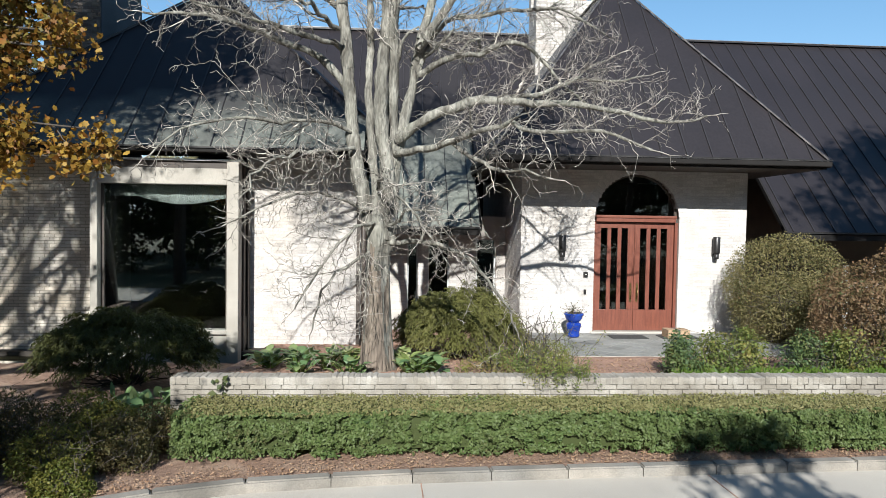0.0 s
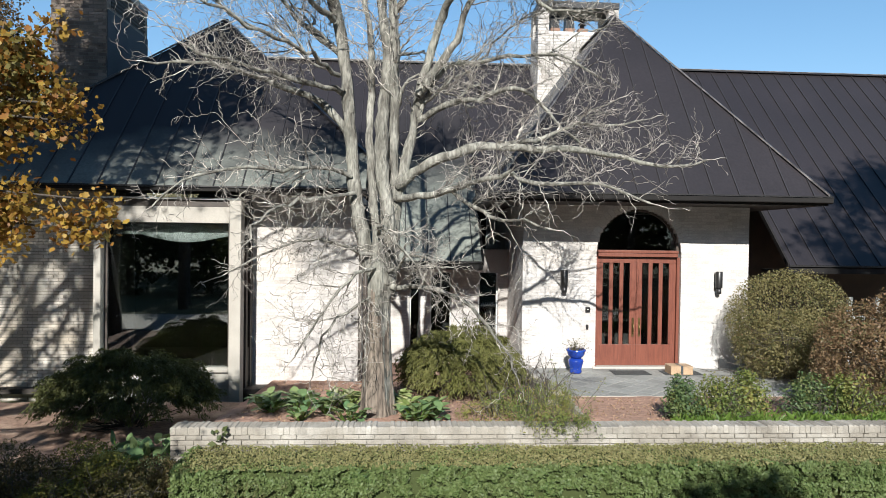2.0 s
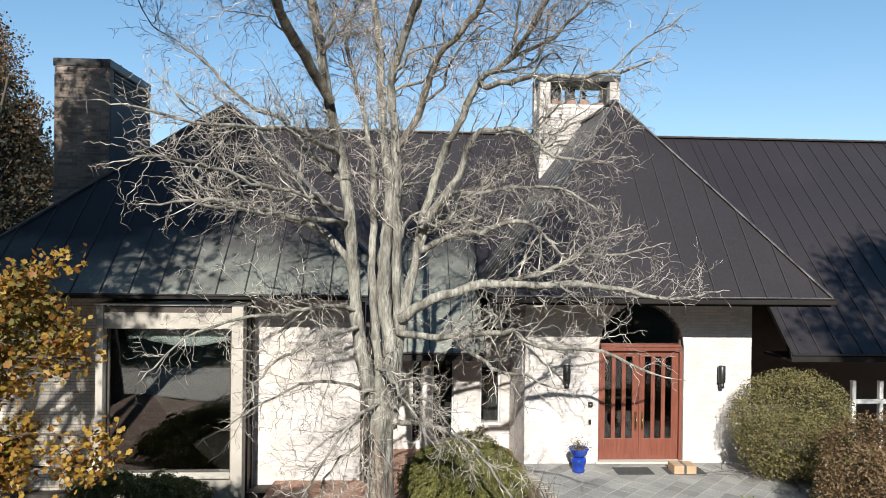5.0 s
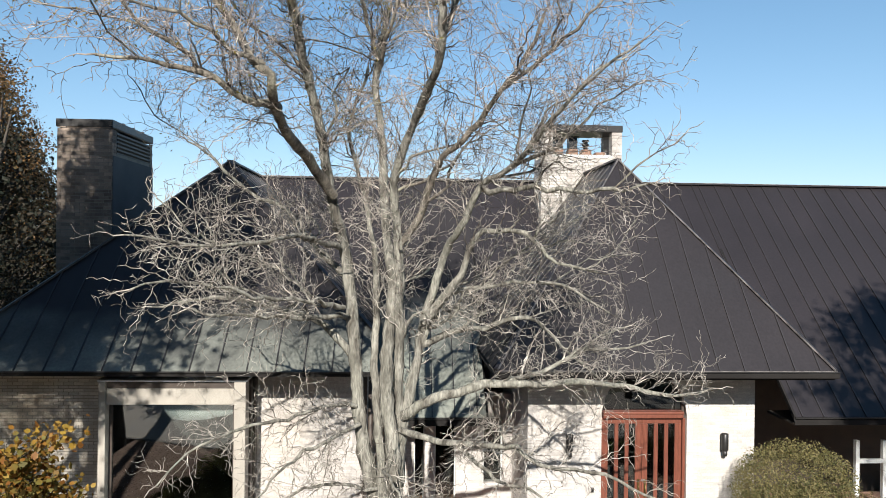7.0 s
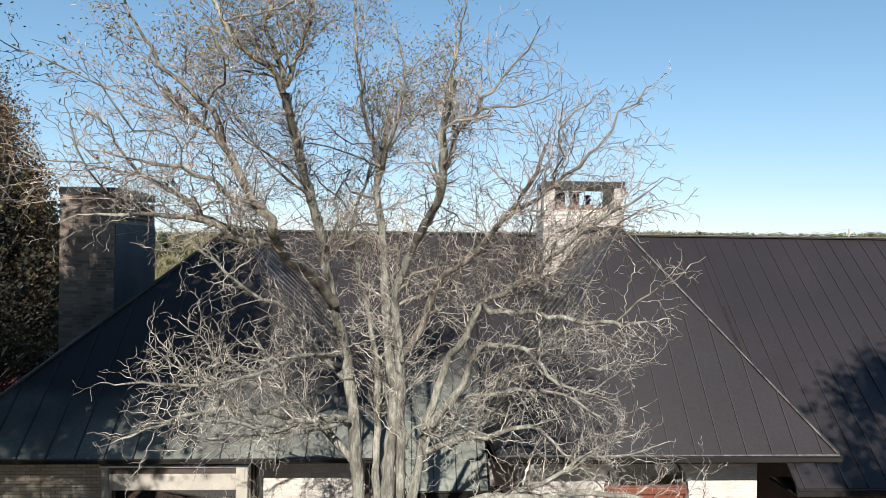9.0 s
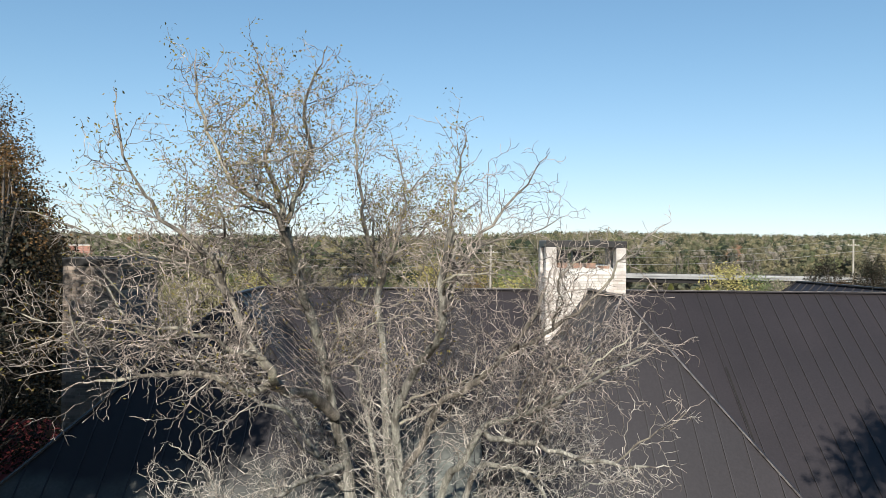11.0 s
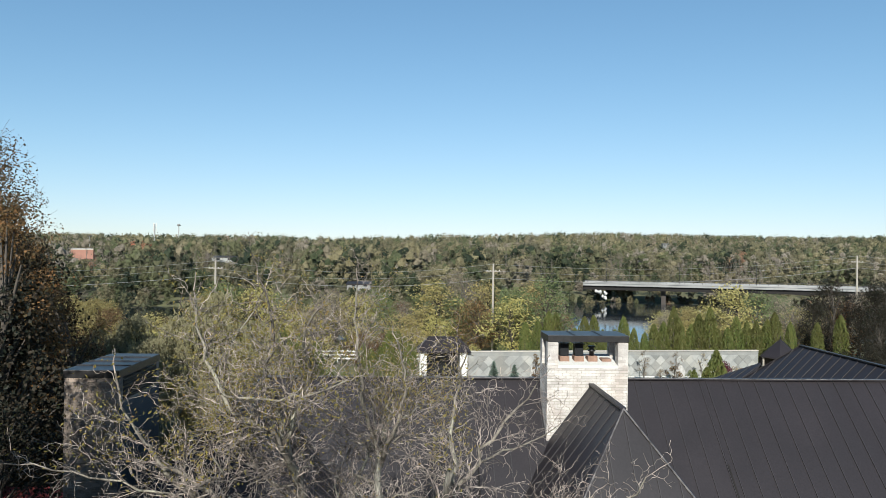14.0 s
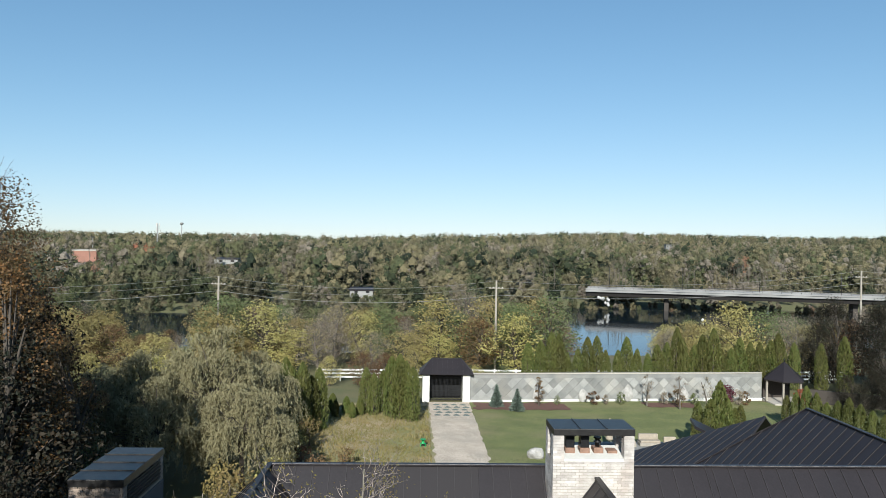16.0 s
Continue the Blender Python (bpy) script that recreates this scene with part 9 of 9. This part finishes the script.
def far_woods():
    rng = np.random.default_rng(5)
    # first depth, last depth, spacing, clumps, fine, leaf size, height, half width
    bands = [(240.5, 251, 4.2, 8, True, 0.45, 6.0, 0.80), (251, 272, 7.4, 15, True, 0.55, 17.0, 0.80), (272, 350, 9.5, 12, True, 0.65, 17.5, 0.78), (350, 540, 12.5, 9, True, 0.9, 18, 0.78), (540, 950, 18, 9, False, 1.3, 18, 0.76), (950, 2200, 31, 8, False, 2.1, 24, 0.74)]
    for y0, y1, gap, lumps, fine, size, h, half in bands:
        temps = [crown_template(rng, lumps, w, fine) for w in (1.0, 1.2, 0.8, 1.3, 0.65, 1.1, 0.95)]
        n = int((y1 - y0) * (half * (y0 + y1)) / gap ** 2)
        y = np.sqrt(rng.uniform(y0 ** 2, y1 ** 2, n))
        x = rng.uniform(-half, half, n) * y
        rows = [(a, b, None) for a, b in zip(x, y)]
        if y0 == 350:
            rows += [(-158, 400, 0.99), (-152, 402, 0.93), (-36, 380, 0.97)]
        elif y0 == 272:
            rows += [(-134, 290, 0.9), (160, 330, 0.9)]
        elif y0 == 251:
            rows += [(-112 + 4.0 * k, 258 + k * 7 % 26, None) for k in range(13)]
        vs, fs, vt, at, out, st = [], [], [], [], [], []
        k0 = 0
        for a, b, own in rows:
            if b < 350 and not own:
                b = b - bank_shift(a) * min(1, (350 - b) / 78)
            drift = noise.noise((a * 0.007, b * 0.006, 4.0)) * 0.5 + noise.noise((a * 0.03, b * 0.03, 9.0)) * 0.3
            tone = own or min(0.88, max(0.0, (0.35 if b > 350 else 0.40) + drift + 0.2 * rng.normal()))
            if tone > 0.78 and not own and rng.random() < 0.7:
                tone *= 0.78
            # a few clearings
            if noise.noise((a * 0.011, b * 0.009, 20.0)) > 0.5 and b > 350:
                continue
            if 48 < a < 72 and b < 256 and y0 > 250:
                continue
            hh = h * rng.uniform(0.55, 1.2)
            if b < 275 and a > 38 and y0 > 250:
                hh *= 0.5
            elif b < 330 and 38 < a < 150:
                hh *= 0.55
            if y0 == 251 and a < 30:
                hh *= 0.75 + 0.5 * noise.noise((a * 0.05, 0, 6))
            for cx, cy, w, most in CLEAR:
                if b < cy + 3 and abs(a / (b + 1.15) - cx / (cy + 1.15)) < w:
                    sight = 15.0 + (most - 15.0) * (b + 1.15) / (cy + 1.15)
                    hh = min(hh, max(2.0, sight - ground_z(a, b)))
            v, f, p, d = temps[rng.integers(len(temps))]
            t = rng.uniform(-0.7, 0.7)
            rot = np.array([[math.cos(t), -math.sin(t), 0], [math.sin(t), math.cos(t), 0], [0, 0, 1]])
            foot = np.array([a, b, ground_z(a, b) - 0.12 * hh])
            vs.append((v @ rot.T) * hh + foot)
            fs.append(f + k0)
            k0 += len(v)
            vt.append(np.full(len(f), tone))
            at.append((p @ rot.T) * hh + foot)
            out.append(d @ rot.T)
            st.append(np.full(len(p), tone))
        me = fast("far_woods", np.concatenate(vs), np.concatenate(fs))
        me.attributes.new("tone", "FLOAT", "FACE").data.foreach_set("value", np.concatenate(vt).astype(np.float32))
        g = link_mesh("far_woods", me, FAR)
        lab = "autumn woods on the far river bank" if y0 < 300 else "distant autumn woods on the hills beyond the river"
        tagged(g, lab, "woods", kind="stuff")
        me = leaf_mesh("far_foliage", np.concatenate(at), size, rng, 0.25, aim=np.concatenate(out) * 1.5)
        me.attributes.new("tone", "FLOAT", "FACE").data.foreach_set("value", np.concatenate(st).astype(np.float32))
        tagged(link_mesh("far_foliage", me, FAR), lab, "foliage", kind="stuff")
        if 251 < y1 < 560:
            # bare grey stems that stand among the crowns
            segs = []
            for a, b, _ in rows[::8]:
                z = ground_z(a, b)
                for k in range(4):
                    p = np.array([a + rng.normal() * 3, b - 2 + rng.normal() * 2, z + rng.uniform(4, 7)])
                    q = p + np.array([rng.normal() * 0.9, 0, rng.uniform(5, 9.5)])
                    segs.append((*p, *q, 0.11, 0.04))
                    for j in range(2):
                        m = p + (q - p) * rng.uniform(0.3, 0.8)
                        segs.append((*m, *(m + np.array([rng.normal() * 1.4, 0, rng.uniform(1.2, 3.0)])), 0.08, 0.03))
            tagged(link_mesh("bare_stems", tube_mesh("bare_stems", segs, 3), M["bark_mid"]), "bare grey tree stems among the far woods", "woods", kind="stuff")


make_garden_trees()
make_woods_edge()
far_woods()


# ---- distant things ----
def make_distance():
    t = thing("radio_mast", "grey lattice radio mast with antennas above the woods", "mast")
    x, y, top = -257.0, 685.0, 34.0
    part("mast_shaft", lathe_bm([(0.9, 0), (0.7, top + 4)], 8, (x, y, -4)), M["deck"], t)
    for z in (top - 1, top - 6):
        for k in range(3):
            a = 2.1 * k
            box_part("antenna", x + 1.6 * math.cos(a) - 0.3, y + 1.6 * math.sin(a) - 0.3, z - 2.0, x + 1.6 * math.cos(a) + 0.3, y + 1.6 * math.sin(a) + 0.3, z + 1.6, M["plaster"], t)
    w = thing("water_tower", "pale globe water tower on the horizon", "water tower")
    part("tank", lathe_bm([(0.5, 0), (3.0, 1.2), (3.6, 2.6), (2.8, 4.2), (0.4, 5.0)], 14, (-460, 1350, 50)), M["tile"], w)
    part("stem", lathe_bm([(1.0, 0), (0.8, 40)], 10, (-460, 1350, 10.5)), M["tile"], w)
    for x, y, top in ((-215, 460, 18), ):
        p = thing("lamp_mast", "tall grey lighting mast among far trees", "lamp mast")
        part("shaft", lathe_bm([(0.25, 0), (0.18, top + 4)], 8, (x, y, -4)), M["deck"], p)
        box_part("lamp_head", x - 1.4, y - 0.4, top - 0.2, x + 1.4, y + 0.4, top + 0.5, M["bronze"], p)

    def far_house(x, y, w, d, h, z, wall, label, roof="metal"):
        b = thing("far_building", label, "building")
        part("wall", box_bm(x - w / 2, y - d / 2, z - 6, x + w / 2, y + d / 2, z + h), wall, b)
        part("roof", slab_bm([(x - w / 2 - 0.4, y - d / 2 - 0.4, z + h + 0.02), (x + w / 2 + 0.4, y - d / 2 - 0.4, z + h + 0.02), (x + w / 2 + 0.4, y + d / 2 + 0.4, z + h + 0.6), (x - w / 2 - 0.4, y + d / 2 + 0.4, z + h + 0.6)], 0.4), M[roof], b)
        n = max(2, int(w / 5)) if w < 18 else 0
        for k in range(n):
            box_part("window", x - w / 2 + (k + 0.4) * w / n, y - d / 2 - 0.06, z + h * 0.35, x - w / 2 + (k + 0.7) * w / n, y - d / 2 - 0.01, z + h * 0.75, M["black"], b)

    far_house(-210, 440, 20, 14, 5.0, 4.6, M["brickred"], "long red-brick building among autumn trees", "concrete")
    far_house(-115, 420, 14, 9, 3.0, 3.2, M["tile"], "low grey building across the river")
    far_house(308, 825, 8, 6, 3.6, 19.5, M["tile"], "pale house on the wooded hillside")
    far_house(374, 700, 8, 6, 2.4, 4.6, M["tile"], "pale house on the wooded hillside")
    far_house(-19, 240, 8, 6, 1.8, -1.6, M["deck"], "low pale shelter by the river")


M["brickred"] = mat("red_brick_far", (0.30, 0.15, 0.11), (0.25, 0.125, 0.095), 0.3, 0.9, bump=0)
make_distance()


# ---- patio furniture and small things behind the house ----
def make_patio():
    z = ground_z(20, 59) + 0.065
    u = thing("closed_parasol", "closed beige parasol standing on the patio", "parasol")
    part("pole", lathe_bm([(0.03, 0), (0.03, 2.6)], 8, (17.3, 58.4, z)), M["black"], u)
    part("canopy", lathe_bm([(0.3, 0), (0.36, 0.15), (0.22, 0.9), (0.08, 1.75), (0.02, 1.9)], 14, (17.3, 58.4, z + 0.75)), M["canvas"], u)
    part("base_plate", lathe_bm([(0.32, 0), (0.3, 0.08)], 16, (17.3, 58.4, z)), M["concrete"], u)
    for k, (x, y, w) in enumerate(((18.9, 59.2, 1.9), (21.2, 59.4, 1.9), (22.8, 58.4, 1.2))):
        s = thing("garden_sofa", "beige cushioned garden sofa on the patio", "sofa", "patio seats")
        box_part("seat_frame", x - w / 2, y - 0.45, z, x + w / 2, y + 0.45, z + 0.3, M["pole"], s, 0.03)
        box_part("seat_cushion", x - w / 2 + 0.06, y - 0.42, z + 0.304, x + w / 2 - 0.06, y + 0.2, z + 0.5, M["canvas"], s, 0.05)
        box_part("back_cushion", x - w / 2 + 0.06, y + 0.21, z + 0.304, x + w / 2 - 0.06, y + 0.44, z + 0.95, M["canvas"], s, 0.06)
    bm = bmesh.new()
    bmesh.ops.create_icosphere(bm, subdivisions=3, radius=1)
    for v in bm.verts:
        v.co += v.normal * 0.22 * noise.noise(v.co * 1.6)
    bm.transform(pose(10.3, 55.4, ground_z(10.3, 55.4) + 0.3) @ Matrix.Diagonal((0.75, 0.6, 0.55, 1)))
    tagged(part("boulder", bm, M["rock"]), "large pale boulder on the lawn", "boulder")
    sh = thing("garden_shed", "low dark shed roof at the patio edge", "shed")
    part("roof", slab_bm([(23.0, 54.8, 1.6), (22.3, 52.0, 1.6), (27.5, 44.0, -0.2), (28.2, 46.5, -0.2)], 0.2), M["metal"], sh)
    box_part("wall", 24, 47.0, -2, 26.5, 50, -0.3, M["soffit"], sh)
    g = thing("hose_reel", "bright green hose reel on the rough grass", "hose reel")
    part("drum", lathe_bm([(0.28, 0), (0.12, 0.04), (0.12, 0.3), (0.28, 0.34)], 16, (0.9, 58.5, ground_z(0.9, 58.5) + 0.35)), M["greenplastic"], g)
    for dx in (-0.2, 0.2):
        box_part("leg", 0.9 + dx - 0.03, 58.45, ground_z(0.9, 58.5), 0.9 + dx + 0.03, 58.55, ground_z(0.9, 58.5) + 0.36, M["greenplastic"], g)
    # small outbuilding beyond the left wing
    o = thing("outbuilding", "low white outbuilding with red ribbed metal roof", "outbuilding")
    box_part("wall", -16.5, 24.0, -0.9, -11.0, 27.5, 1.35, M["plaster"], o)
    part("roof", slab_bm([(-16.8, 23.7, 1.36), (-10.7, 23.7, 1.36), (-10.7, 27.8, 2.5), (-16.8, 27.8, 2.5)], 0.06), M["redmetal"], o)
    for k in range(26):
        x = -16.7 + k * 0.235
        part("roof_rib", bar_bm((x, 23.7, 1.362), (x, 27.8, 2.502), 0.06, 0.04), M["redmetal"], o)


M["greenplastic"] = mat("green_plastic", (0.02, 0.36, 0.10), (0.02, 0.30, 0.08), 4, 0.4, bump=0)
make_patio()
